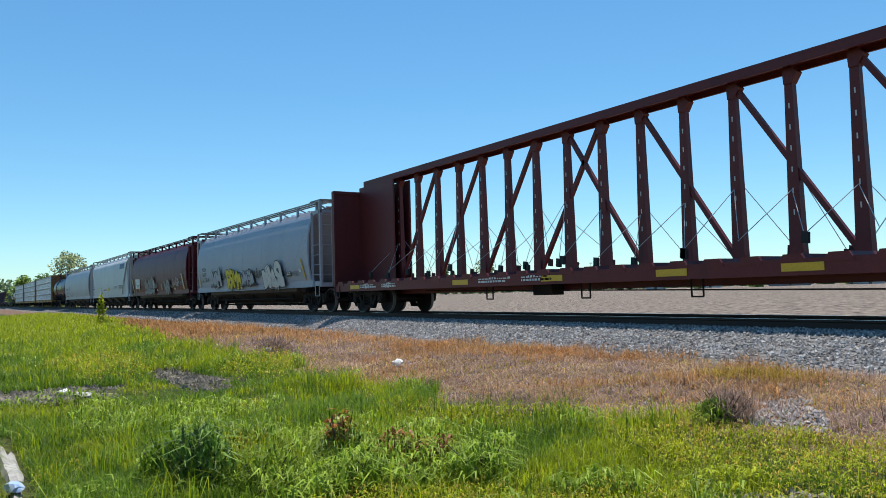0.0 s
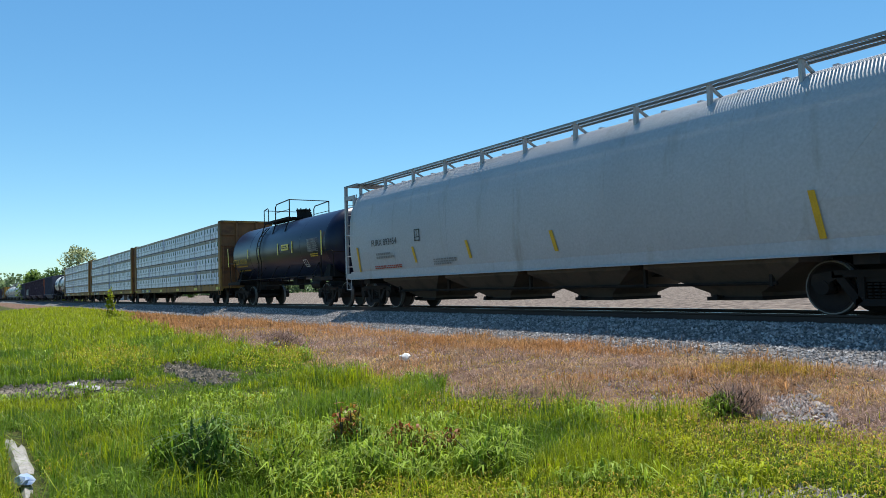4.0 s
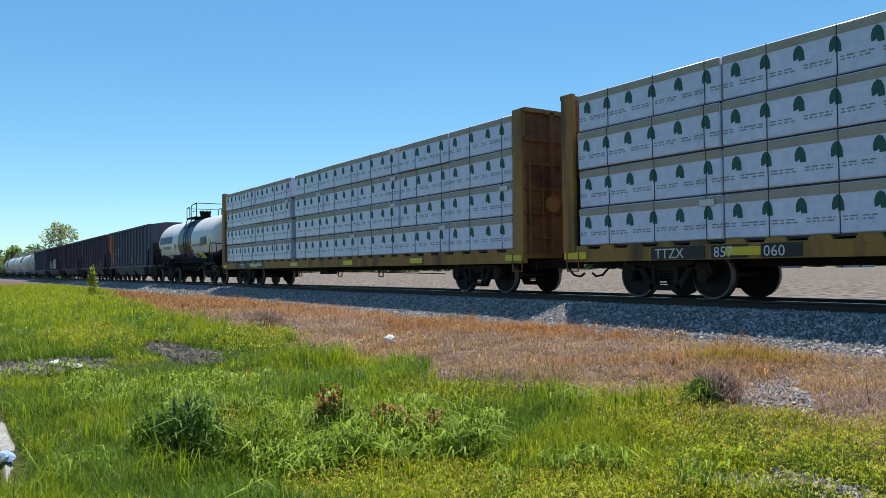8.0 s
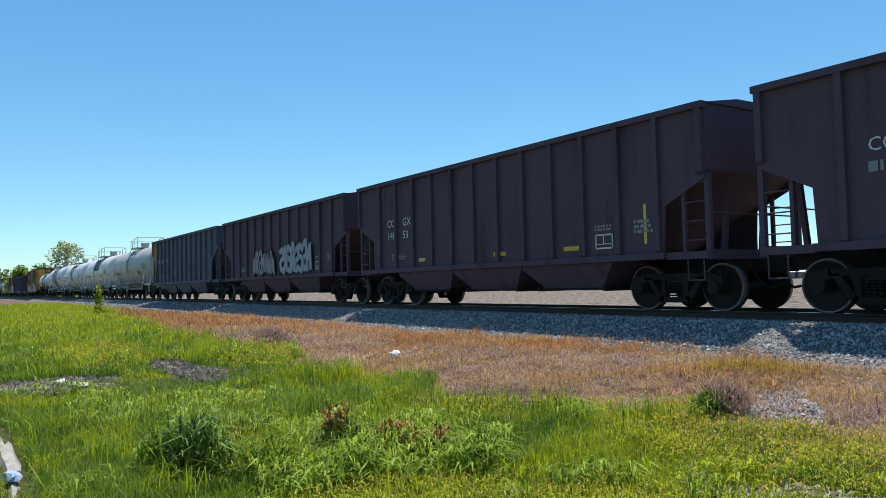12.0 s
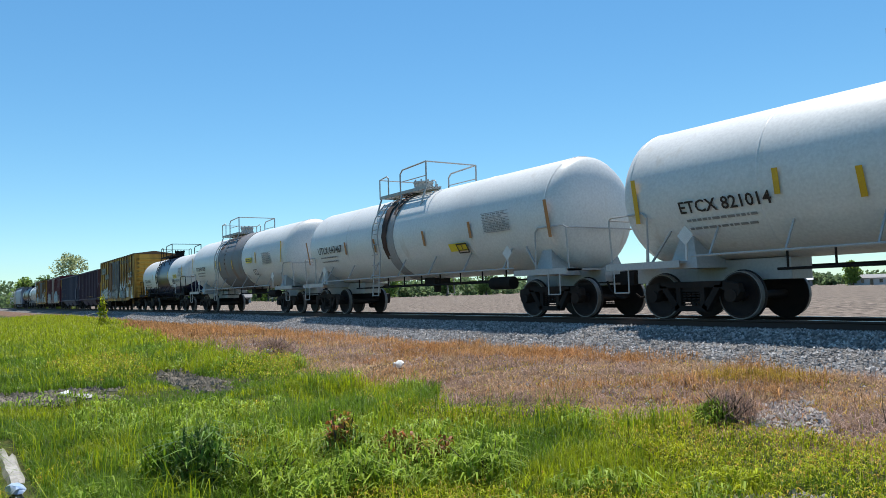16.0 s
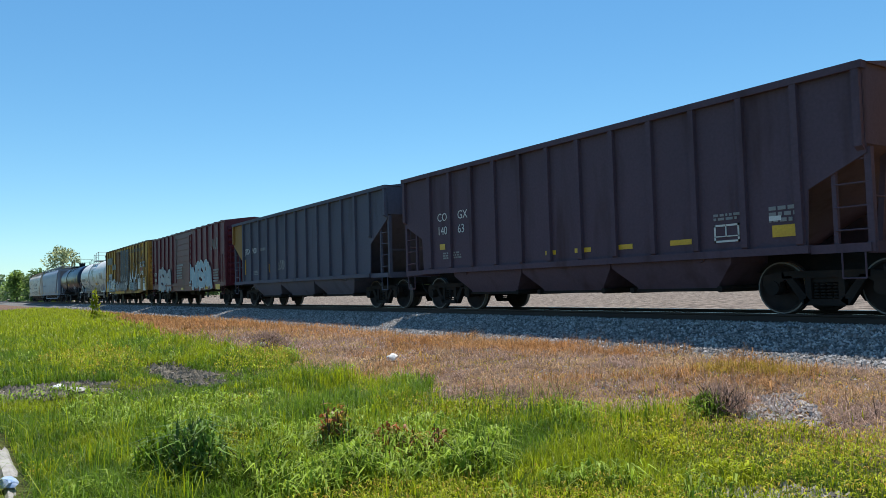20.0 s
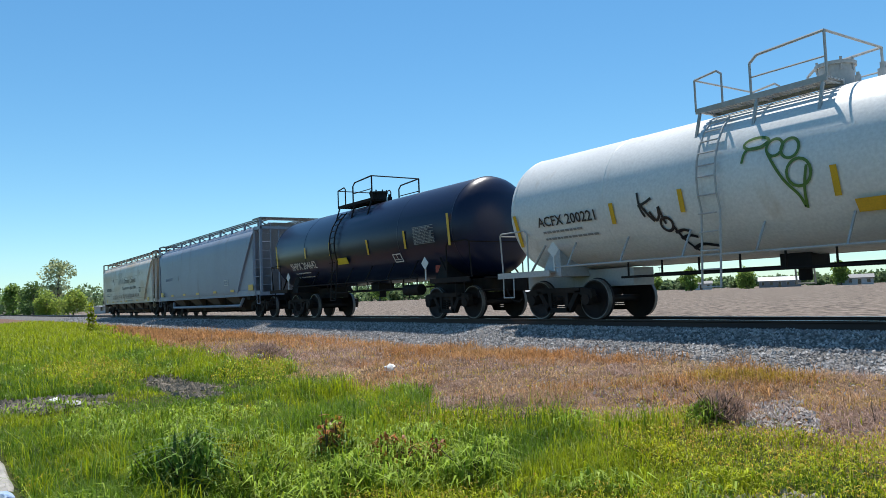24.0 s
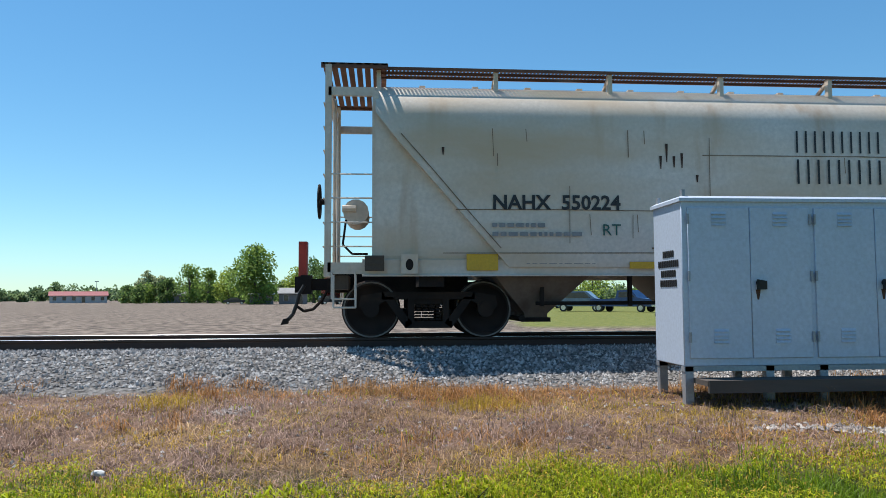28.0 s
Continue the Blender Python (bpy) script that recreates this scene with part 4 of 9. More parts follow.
# -- centre-beam flat car --
M_GALV_CABLE = mat("grey_wire_cable", (0.45, 0.46, 0.48), rough=0.5)
def centerbeam(label, front, rear, m, empty=True, m_end=None):
    car, L = start_car("centerbeam_flatcar", label, front, rear)
    xe, W, top = L / 2 - 0.72, 1.42, 4.42 if empty else 4.5
    n = 15
    for k in (-1, 1):
        P("side_sill", m, car, lambda bm, k=k: prism_x(bm, [(k * (W - 0.1), 0.76), (k * W, 0.76), (k * W, 1.04), (k * (W - 0.1), 1.04)], -xe, xe))
        for i in range(n * 2):
            x = -xe + 0.5 + (2 * xe - 1.0) * i / (n * 2 - 1)
            P("riser", m, car, lambda bm, x=x, k=k: prism_y(bm, [(x - 0.26, 0.97), (x + 0.26, 0.97), (x + 0.16, 1.12), (x - 0.16, 1.12)], k * (W + 0.012), k * 0.5))
    P("deck", m, car, lambda bm: box(bm, -xe, xe, -W + 0.1, W - 0.1, 0.88, 0.98))
    P("centre_sill", m if empty else M_STEEL_DARK, car, lambda bm: box(bm, -L / 2 + 0.5, L / 2 - 0.5, -0.35, 0.35, 0.62, 0.88))
    for s in (-1, 1):
        bk = P("end_bulkhead", m_end or m, car, lambda bm: box(bm, *sorted((s * xe, s * (xe - 0.06))), -W, W, 0.98, top))
        for k in (-1, 1):
            P("corner_post", m, bk, lambda bm: box(bm, *sorted((s * (xe + 0.02), s * (xe - (0.16 if empty else 0.34)))), k * W - 0.05, k * W + 0.05, 0.98, top + 0.03))
            P("stiffener", m_end or m, bk, lambda bm: box(bm, *sorted((s * (xe + 0.10), s * xe)), k * 0.55 - 0.06, k * 0.55 + 0.06, 0.98, top))
        for z in (1.35, 1.95, 2.55, 3.15, 3.75):
            P("rib", m_end or m, bk, lambda bm: box(bm, *sorted((s * (xe + 0.07), s * xe)), -W, W, z, z + 0.09))
        P("cap", m, bk, lambda bm: box(bm, *sorted((s * (xe + 0.1), s * (xe - 0.12))), -W, W, top - 0.05, top + 0.05))
        P("brake_wheel", m, bk, lambda bm: rod(bm, (s * (xe + 0.1), -0.62, 2.2), (s * (xe + 0.2), -0.62, 2.2), 0.2, 14))
        P("ladder", m_end or m, car, lambda bm, s=s: [ladder(bm, s * (xe + 0.12), -1.1, 0.9, 3.2, along="y"), stirrup(bm, s * (xe - 0.25), -W - 0.02, 0.98)])
    ct = 0.0 if empty else 0.5
    for s in (-1, 1):
        def panel(bm, s=s):
            box(bm, *sorted((s * (xe - 0.06), s * (xe - (2.6 if empty else 2.0)))), -0.36, -0.30, 0.98, 4.62 - ct)
            box(bm, *sorted((s * (xe - 0.06), s * (xe - (2.6 if empty else 2.0)))), 0.30, 0.36, 0.98, 4.62 - ct)
        P("end_panel", m, car, panel)
    P("top_chord", m, car, lambda bm: loft(bm, [[(x, y, z - ct) for y, z in ((-0.30, 4.64), (-0.30, 4.84), (0.30, 4.84), (0.30, 4.64), (0.25, 4.64), (0.25, 4.76), (-0.25, 4.76), (-0.25, 4.64))] for x in (-xe + 0.3, xe - 0.3)]))
    if empty:
        posts = {q: -0.92 + 1.225 * q for q in range(-7, 9)}
        for q, x in posts.items():
            po = P("post", m, car, lambda bm: loft(bm, [[(x - a, -b, z), (x + a, -b, z), (x + a, b, z), (x - a, b, z)] for a, b, z in ((0.145, 0.09, 0.98), (0.135, 0.085, 1.3), (0.075, 0.06, 4.7))]))
            def slots(bm):
                for z in (1.9, 2.3, 2.7, 3.1, 3.5, 3.9):
                    y = -(0.085 - 0.025 * (z - 1.3) / 3.4 + 0.004)
                    box(bm, x - 0.012, x + 0.012, y - 0.003, y + 0.003, z, z + 0.1)
            P("strap_slot", M_WHITE_INK, po, slots)["kind"] = "stuff"
        for q in (-7, -5, -3, -1):
            P("brace", m, car, lambda bm: beam(bm, (posts[q] + 0.12, 0, 1.2), (posts[q + 2] - 0.05, 0, 4.6), 0.1, 0.1))
        for q in (0, 2, 4, 6):
            P("brace", m, car, lambda bm: beam(bm, (posts[q] + 0.05, 0, 4.6), (posts[q + 2] - 0.12, 0, 1.2), 0.1, 0.1))
        for q in posts:
            P("gusset", m, car, lambda bm: [prism_y(bm, [(posts[q] - 0.1, 4.66), (posts[q] + 0.1, 4.66), (posts[q] + 0.2, 4.55), (posts[q] + 0.08, 4.36), (posts[q] - 0.08, 4.36)], -0.09, 0.09)])
        rng = random.Random(7)
        for q, x in posts.items():
            for k in (-1, 1):
                za = rng.uniform(2.1, 2.9)
                for dx in (-0.62, 0.55):
                    xa, zb = x + dx + rng.uniform(-0.12, 0.12), rng.uniform(1.2, 1.5)
                    P("cable", M_GALV_CABLE, car, lambda bm: rod(bm, (x, k * 0.12, za), (xa, k * 0.85, zb), 0.008, 4))
                    if rng.random() < 0.6:
                        P("winch", M_RUBBER, car, lambda bm: prism_y(bm, [(xa - 0.07, zb - 0.16), (xa + 0.06, zb - 0.18), (xa + 0.07, zb + 0.02), (xa - 0.05, zb + 0.04)], k * 0.82, k * 0.90), "black tie-down buckle")
    def brake(bm):
        for x in (-3.2, 0.5, 3.6):
            pipe(bm, [(x - 0.14, -0.9, 0.8), (x - 0.14, -0.9, 0.42), (x + 0.14, -0.9, 0.42), (x + 0.14, -0.9, 0.8)], 0.02, 6)
        beam(bm, (-7, -0.6, 0.7), (7, -0.6, 0.5), 0.03, 0.03)
        box(bm, -1.5, -0.8, -0.8, -0.4, 0.5, 0.85)
    P("brake_rigging", M_STEEL_DARK, car, brake)
    inset = 2.6 if empty else 3.2
    trucks(car, (inset - L / 2, L / 2 - inset))
    return car, L



# ---- the train ----
G = [-0.5, -25.9, -44.1, -62.45, -82.1, -103.5, -117.85, -143.12, -168.0, -192.8, -206.95, -223.0, -238.2, -253.2, -268.2, -284.1, -300.2, -315.86, -332.5,
     -349.75, -364.05, -381.3, -396.1, -412.25, -429.3, -446.7, -462.5, -478.3, -497.8, -517.75]
def travel(t):
    return 19.70174 * t - 1.26061 * t * t / 28.0


P_RED = paint("faded_red_oxide_paint", (0.15, 0.028, 0.028), (0.07, 0.018, 0.018), 0.4)
P_GREY = paint("grey_car_paint", (0.43, 0.45, 0.51), (0.26, 0.24, 0.22), 0.26)
P_SLATE = paint("blue_grey_car_paint", (0.33, 0.37, 0.45), (0.2, 0.19, 0.19), 0.3)
P_MAROON = paint("maroon_car_paint", (0.14, 0.022, 0.034), (0.06, 0.014, 0.02), 0.45, stain2=((0.20, 0.06, 0.07), 0.5, (1.0, 1.0, 0.6), 0.4))
P_WHITE = paint("white_car_paint", (0.66, 0.67, 0.68), (0.36, 0.33, 0.28), 0.3)
P_SILVER = paint("pale_grey_car_paint", (0.5, 0.51, 0.53), (0.27, 0.25, 0.22), 0.3)
P_BLACK = paint("glossy_black_tank_paint", (0.008, 0.014, 0.045), (0.014, 0.015, 0.022), 0.3, rough=0.33, spec=0.35)
P_BLUE = paint("navy_tank_paint", (0.015, 0.025, 0.07), (0.03, 0.03, 0.04), 0.3, rough=0.35)
P_TANK = paint("white_tank_paint", (0.76, 0.76, 0.74), (0.44, 0.38, 0.30), 0.24, rough=0.4)
P_TANK2 = paint("dull_grey_tank_paint", (0.48, 0.48, 0.47), (0.3, 0.26, 0.2), 0.4, rough=0.5)
P_COAL = paint("coal_dusted_black_paint", (0.115, 0.078, 0.105), (0.062, 0.036, 0.043), 0.45, rough=0.75, spec=0.2)
P_COAL2 = paint("slate_black_paint", (0.115, 0.115, 0.155), (0.06, 0.055, 0.07), 0.4, rough=0.7, spec=0.2)
P_ORANGE = paint("faded_orange_red_paint", (0.42, 0.12, 0.06), (0.2, 0.08, 0.05), 0.35, rough=0.65)
P_OCHRE = paint("ochre_panel_paint", (0.32, 0.17, 0.04), (0.12, 0.07, 0.03), 0.4, rough=0.65)
P_TTX = paint("yellow_brown_flatcar_paint", (0.38, 0.20, 0.05), (0.08, 0.05, 0.033), 0.58, rough=0.65)
P_BOXY = paint("rusty_yellow_boxcar_paint", (0.72, 0.40, 0.07), (0.06, 0.026, 0.018), 0.52, rough=0.65, stain2=((0.11, 0.045, 0.022), 0.45, (1.0, 1.0, 0.5), 0.58))
P_DOORK = paint("dark_grey_door_paint", (0.05, 0.05, 0.068), (0.14, 0.09, 0.07), 0.3, rough=0.6, stain2=((0.2, 0.19, 0.2), 1.1, (0.5, 1.0, 2.2), 0.24))
P_ROOF = paint("galvanised_roof", (0.34, 0.33, 0.31), (0.2, 0.13, 0.08), 0.45, rough=0.5)
P_BROWNROOF = paint("rusty_roof", (0.16, 0.09, 0.05), (0.08, 0.045, 0.03), 0.5, rough=0.7)
P_WALK = mat("galvanised_grating", (0.36, 0.37, 0.38), (0.26, 0.25, 0.24), rough=0.5, metal=0.3, stain=(0.16, 0.09, 0.05), cover=0.3)
P_RUSTWALK = mat("rusty_grating", (0.20, 0.09, 0.05), (0.13, 0.06, 0.04), rough=0.8, stain=(0.3, 0.27, 0.23), cover=0.3)
P_CREAM = paint("dirty_cream_car_paint", (0.76, 0.68, 0.59), (0.40, 0.24, 0.13), 0.34, stain2=((0.56, 0.42, 0.28), 0.55, (0.5, 1.0, 1.6), 0.68))
# Tan bay paint: dirt stains and the shade beneath the body in one colour.
P_CREAMBAY = paint("shaded_dirty_tan_hopper_paint", (0.21, 0.165, 0.135), (0.10, 0.07, 0.055), 0.55, rough=0.8)
# Grime and under-car shade put into one brown, whatever the body's own paint.
P_UNDER = paint("shaded_grimy_underbody", (0.11, 0.085, 0.065), (0.045, 0.035, 0.03), 0.5, rough=0.8)

P_ENDRUST = paint("rusty_brown_bulkhead_paint", (0.26, 0.12, 0.05), (0.10, 0.045, 0.025), 0.5, rough=0.75, stain2=((0.06, 0.03, 0.025), 0.9, (0.5, 1.0, 2.0), 0.5))

car0 = centerbeam("empty dark red centre-beam flat car with truss and cables", G[0], G[1], P_RED)
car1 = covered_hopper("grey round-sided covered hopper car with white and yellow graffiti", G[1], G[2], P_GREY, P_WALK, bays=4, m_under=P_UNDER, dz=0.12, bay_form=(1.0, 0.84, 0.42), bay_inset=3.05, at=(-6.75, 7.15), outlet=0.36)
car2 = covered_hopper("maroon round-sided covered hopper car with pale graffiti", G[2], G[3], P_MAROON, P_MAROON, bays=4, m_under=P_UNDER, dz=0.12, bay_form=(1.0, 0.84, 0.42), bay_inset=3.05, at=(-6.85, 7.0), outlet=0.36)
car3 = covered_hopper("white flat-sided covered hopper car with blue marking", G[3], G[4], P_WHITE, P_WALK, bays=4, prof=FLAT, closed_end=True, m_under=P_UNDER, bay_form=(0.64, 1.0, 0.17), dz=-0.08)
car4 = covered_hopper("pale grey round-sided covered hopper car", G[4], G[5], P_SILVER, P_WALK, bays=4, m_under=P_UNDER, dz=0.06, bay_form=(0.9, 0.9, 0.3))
car5 = tank_car("glossy black tank car with yellow lettering", G[5], G[6], P_BLACK, M_STEEL_DARK, plat=(-0.6, 1.65), man=0.35, R=1.38, cz=2.52, at=(-5.5, 5.5))
cars_lumber = [centerbeam("yellow centre-beam flat car stacked with white-wrapped lumber", G[6 + i], G[7 + i], P_TTX, empty=False, m_end=P_ENDRUST) for i in range(3)]
car9 = tank_car("white and navy tank car with black lower half", G[9], G[10], P_TANK, M_STEEL_DARK, band=[(-1.1, 1.7, P_BLUE)], dark_belly=P_BLACK, plat=(0.35, 1.0), lad_x=0.65, man=-0.15, R=1.38, cz=2.44, at=(-4.35, 4.9))
car10 = coal_hopper("slate black coal hopper car with faded orange end", G[10], G[11], P_COAL2, P_ORANGE, m_end_span=2.2, at=(-5.9, 6.4))
car11 = coal_hopper("black coal hopper car dulled by dust", G[11], G[12], P_COAL, at=(-5.4, 5.9))
car12 = coal_hopper("black coal hopper car dulled by dust", G[12], G[13], P_COAL)
car13 = coal_hopper("black coal hopper car with white graffiti", G[13], G[14], P_COAL)
car14 = coal_hopper("slate black coal hopper car with ochre end", G[14], G[15], P_COAL2, P_OCHRE, cut=(2.85, 2.1, 1.15), m_end_span=1.25)
P_RUSTBAND = paint("rust_stained_band", (0.34, 0.33, 0.33), (0.2, 0.09, 0.04), 0.5, rough=0.6)
P_DARKBAND = paint("dark_spill_stain", (0.05, 0.05, 0.055), (0.2, 0.2, 0.2), 0.35, rough=0.6)
P_GREYBAND = paint("grey_rusty_band", (0.22, 0.215, 0.22), (0.20, 0.11, 0.065), 0.5, rough=0.6)
car15 = tank_car("pale grey tank car with yellow stain and white frame", G[15], G[16], P_TANK2, P_TANK2, plat=(-0.45, 1.3), lad_x=-0.4, man=-1.1, R=1.42, cz=2.56, at=(-5.8, 5.9))
car16 = tank_car("white tank car with dark spill stain at the ladder", G[16], G[17], P_TANK, P_TANK2, band=[(-1.3, 1.5, P_DARKBAND, 1.62)], plat=(0.15, 1.6), man=1.0, R=1.42, cz=2.55, at=(-5.35, 5.6))
car17 = tank_car("white tank car with rust-stained middle", G[17], G[18], P_TANK, P_TANK2, band=[(-0.9, -0.35, P_RUSTBAND)], plat=(-0.5, 1.5), man=-0.7, R=1.41, cz=2.54, at=(-6.2, 6.65))
car18 = tank_car("white tank car with grey rusty band", G[18], G[19], P_TANK, P_TANK2, band=[(-2.3, 1.6, P_GREYBAND)], plat=(-1.6, 1.4), man=-1.8, at=(-6.0, 6.4))
car19 = tank_car("white tank car with wide black middle band", G[19], G[20], P_TANK, M_STEEL_DARK, band=[(-1.25, 2.0, P_BLACK)], dark_belly=P_BLACK, plat=(0.0, 1.55), man=-0.3, R=1.34, cz=2.32, at=(-4.45, 5.1))
P_POSTY = paint("dark_rusty_post_paint", (0.30, 0.15, 0.03), (0.05, 0.022, 0.015), 0.7, rough=0.7)
car20 = boxcar("rusty yellow boxcar with graffiti and dark door", G[20], G[21], P_BOXY, P_BROWNROOF, P_ENDRUST, door_span=(-3.15, -1.55), plug=(-1.5, 1.7, P_DOORK), top=4.34, m_post=P_POSTY, at=(-6.2, 6.65))
car21 = coal_hopper("dusty black coal hopper car with yellow reflectors", G[21], G[22], P_COAL, at=(-5.2, 5.85))
car22 = coal_hopper("slate black coal hopper car with ochre end", G[22], G[23], P_COAL2, P_OCHRE, cut=(2.85, 2.1, 1.15), m_end_span=1.25, at=(-5.95, 6.3))
car23 = boxcar("maroon boxcar with white graffiti along the bottom", G[23], G[24], P_MAROON, P_MAROON, P_MAROON, door_span=(-1.6, 1.6))
car24 = boxcar("rusty yellow boxcar with dark door and graffiti", G[24], G[25], P_BOXY, P_BROWNROOF, P_ENDRUST, door_span=(-3.15, -1.55), plug=(-1.5, 1.7, P_DOORK), top=4.34, m_post=P_POSTY)
car25 = tank_car("clean white tank car with green scrawl", G[25], G[26], P_TANK, P_TANK2, plat=(-0.15, 1.3), man=0.8, at=(-5.5, 5.8))
car26 = tank_car("glossy black tank car with white lettering", G[26], G[27], P_BLACK, M_STEEL_DARK, plat=(-0.15, 1.3), man=-0.1, at=(-5.1, 5.6))
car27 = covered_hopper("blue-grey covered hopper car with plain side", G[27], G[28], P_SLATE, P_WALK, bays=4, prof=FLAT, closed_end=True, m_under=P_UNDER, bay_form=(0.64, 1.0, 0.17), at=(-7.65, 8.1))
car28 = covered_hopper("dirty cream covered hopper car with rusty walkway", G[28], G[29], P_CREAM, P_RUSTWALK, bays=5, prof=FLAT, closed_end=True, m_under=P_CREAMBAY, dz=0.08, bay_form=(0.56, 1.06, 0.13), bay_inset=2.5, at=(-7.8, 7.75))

# -- lettering, tapes, graffiti and loads --
def side_bars(car, x, z, w, h, rows, m, y, lean, seed, name="small_print"):
    bm = bmesh.new()
    bars(bm, 0, -0.004, 0, w, h, rows, random.Random(seed))
    o = part(name, bm, m, car)
    o["kind"] = "stuff"
    o.matrix_basis = pose(x, y, z, lean, 0, 0)
    return o


def blocks(car, x, z, w, h, n, m, y, lean, italic=0.0, thin=0.13):
    """A brand name as a row of plain rounded shapes of its size, narrow ones where the lettering is thin."""
    n = n if thin > 0.2 else 2 * n
    cw = w / n
    for i in range(n):
        a, b = (0.04 * cw, cw * 0.93) if thin > 0.2 else (0.2 * cw, cw * 0.42)
        r = min(0.12 * (b - a), 0.12 * h)
        pts = []
        for qx, qz, a0 in ((b - r, h - r, 0.0), (a + r, h - r, 1.5708), (a + r, r, 3.1416), (b - r, r, 4.7124)):
            pts += [(qx + r * math.cos(a0 + k * 0.5236), qz + r * math.sin(a0 + k * 0.5236)) for k in range(4)]
        bm = bmesh.new()
        bm.faces.new([bm.verts.new((u + italic * v, -0.004, v)) for u, v in pts])
        o = part("brand_mark", bm, m, car, "plain rounded shape in place of a letter")
        o.matrix_basis = pose(x + i * cw, y, z, lean, 0, 0)


def panel(car, x, z, w, h, m, y, lean, name="placard", label=""):
    bm = bmesh.new()
    prism_y(bm, [(0, 0), (w, 0), (w, h), (0, h)], -0.004, 0)
    o = part(name, bm, m, car, label)
    o.matrix_basis = pose(x, y, z, lean, 0, 0)
    return o


def frame_box(car, x, z, w, h, m, y, lean, seed=1):
    bm = bmesh.new()
    t = 0.035
    for a, b, c, d in ((0, w, 0, t), (0, w, h - t, h), (0, t, 0, h), (w - t, w, 0, h), (w * 0.45, w * 0.5, h * 0.3, h), (0, w, h * 0.3, h * 0.36)):
        box(bm, a, b, -0.004, 0, c, d)
    o = part("stencil_frame", bm, m, car)
    o.matrix_basis = pose(x, y, z, lean, 0, 0)


def data_table(car, x, z, w, h, m, y, lean):
    bm = bmesh.new()
    for i in range(7):
        box(bm, 0, w, -0.003, 0, h * i / 6, h * i / 6 + 0.015)
    rng = random.Random(int(x * 10))
    for i in range(6):
        bars(bm, 0.04, -0.004, h * i / 6 + 0.02, w - 0.08, h / 6 - 0.03, 1, rng)
    o = part("data_table", bm, m, car)
    o.matrix_basis = pose(x, y, z, lean, 0, 0)


TAG_FORMS = (((-0.32, 0.0), (-0.36, 0.8), (0.05, 0.45), (0.3, 1.0), (0.36, 0.1)), ((-0.36, 0.05), (-0.3, 0.9), (0.1, 1.0), (0.34, 0.62), (-0.05, 0.42), (0.36, 0.0)),
             ((0.36, 0.85), (-0.2, 1.0), (-0.34, 0.6), (0.3, 0.4), (0.2, 0.05), (-0.38, 0.12)), ((-0.38, 0.95), (-0.1, 0.05), (0.16, 0.7), (0.38, 0.0)))
def smooth(pts, n=5):
    """A rounder line through the same points."""
    q = [pts[0]] + list(pts) + [pts[-1]]
    out = []
    for a, b, c, d in zip(q, q[1:], q[2:], q[3:]):
        for i in range(n):
            u = i / n
            out.append(tuple(0.5 * (2 * b[k] + (c[k] - a[k]) * u + (2 * a[k] - 5 * b[k] + 4 * c[k] - d[k]) * u * u + (3 * b[k] - a[k] - 3 * c[k] + d[k]) * u ** 3) for k in (0, 1)))
    return out + [pts[-1]]


def graffiti(car, x, z, w, h, y, lean, fill, edge, seed, n=4, name="graffiti"):
    """Bent overlapping bars with a dark outline, in no alphabet."""
    rng = random.Random(seed)
    cw = w / n
    lines = []
    for i in range(n):
        f, s = rng.choice(TAG_FORMS), rng.choice((-1, 1))
        cx, tip = cw * (i + 0.5), rng.uniform(0.82, 1.08)
        lines.append([(cx + s * a * cw * 1.15 + rng.uniform(-0.06, 0.06) * cw, h * (b * tip + rng.uniform(-0.05, 0.05))) for a, b in f])
    t = min(0.42 * cw, 0.34 * h)
    for i, p in enumerate(lines):
        p = smooth(p)
        bm = bmesh.new()
        stroke(bm, p, t + 0.08, -0.002)
        g = part(name, bm, edge, car, "spray-painted shape")
        g.matrix_basis = pose(x, y - 0.011 * (i % 2), z, lean, 0, 0)
        bm = bmesh.new()
        stroke(bm, p, t, -0.007)
        part("fill", bm, fill, g)


def scrawl(car, x, z, w, h, y, lean, m, seed, step=0.3, width=0.025, name="scrawl"):
    """Looping hand-drawn line, in no alphabet."""
    rng = random.Random(seed)
    bm = bmesh.new()
    cx = 0.0
    while cx < w:
        ph, f, sq = rng.uniform(0, 6.28), rng.choice((1, 2, 2, 3)), rng.uniform(0.25, 0.6)
        hi, lo = rng.uniform(0.7, 1.0), rng.uniform(0.0, 0.25)
        pts = []
        for i in range(17):
            u = i / 16
            pts.append((cx + step * (u * 0.8 + sq * 0.4 * math.sin(2 * math.pi * u * f + ph)), h * (lo + (hi - lo) * (0.5 + 0.5 * math.cos(2 * math.pi * u * f * 0.75 + ph * 0.5)))))
        stroke(bm, pts, width, -0.004 - 0.005 * (len(bm.verts) // 34 % 2))
        cx += step * rng.uniform(0.8, 1.15)
    o = part(name, bm, m, car, "thin spray-painted line scribble")
    o["kind"] = "stuff"
    o.matrix_basis = pose(x, y, z, lean, 0, 0)


def hs(c, z):
    y, lean = on_side(c[2], z)
    return y - 0.006, lean


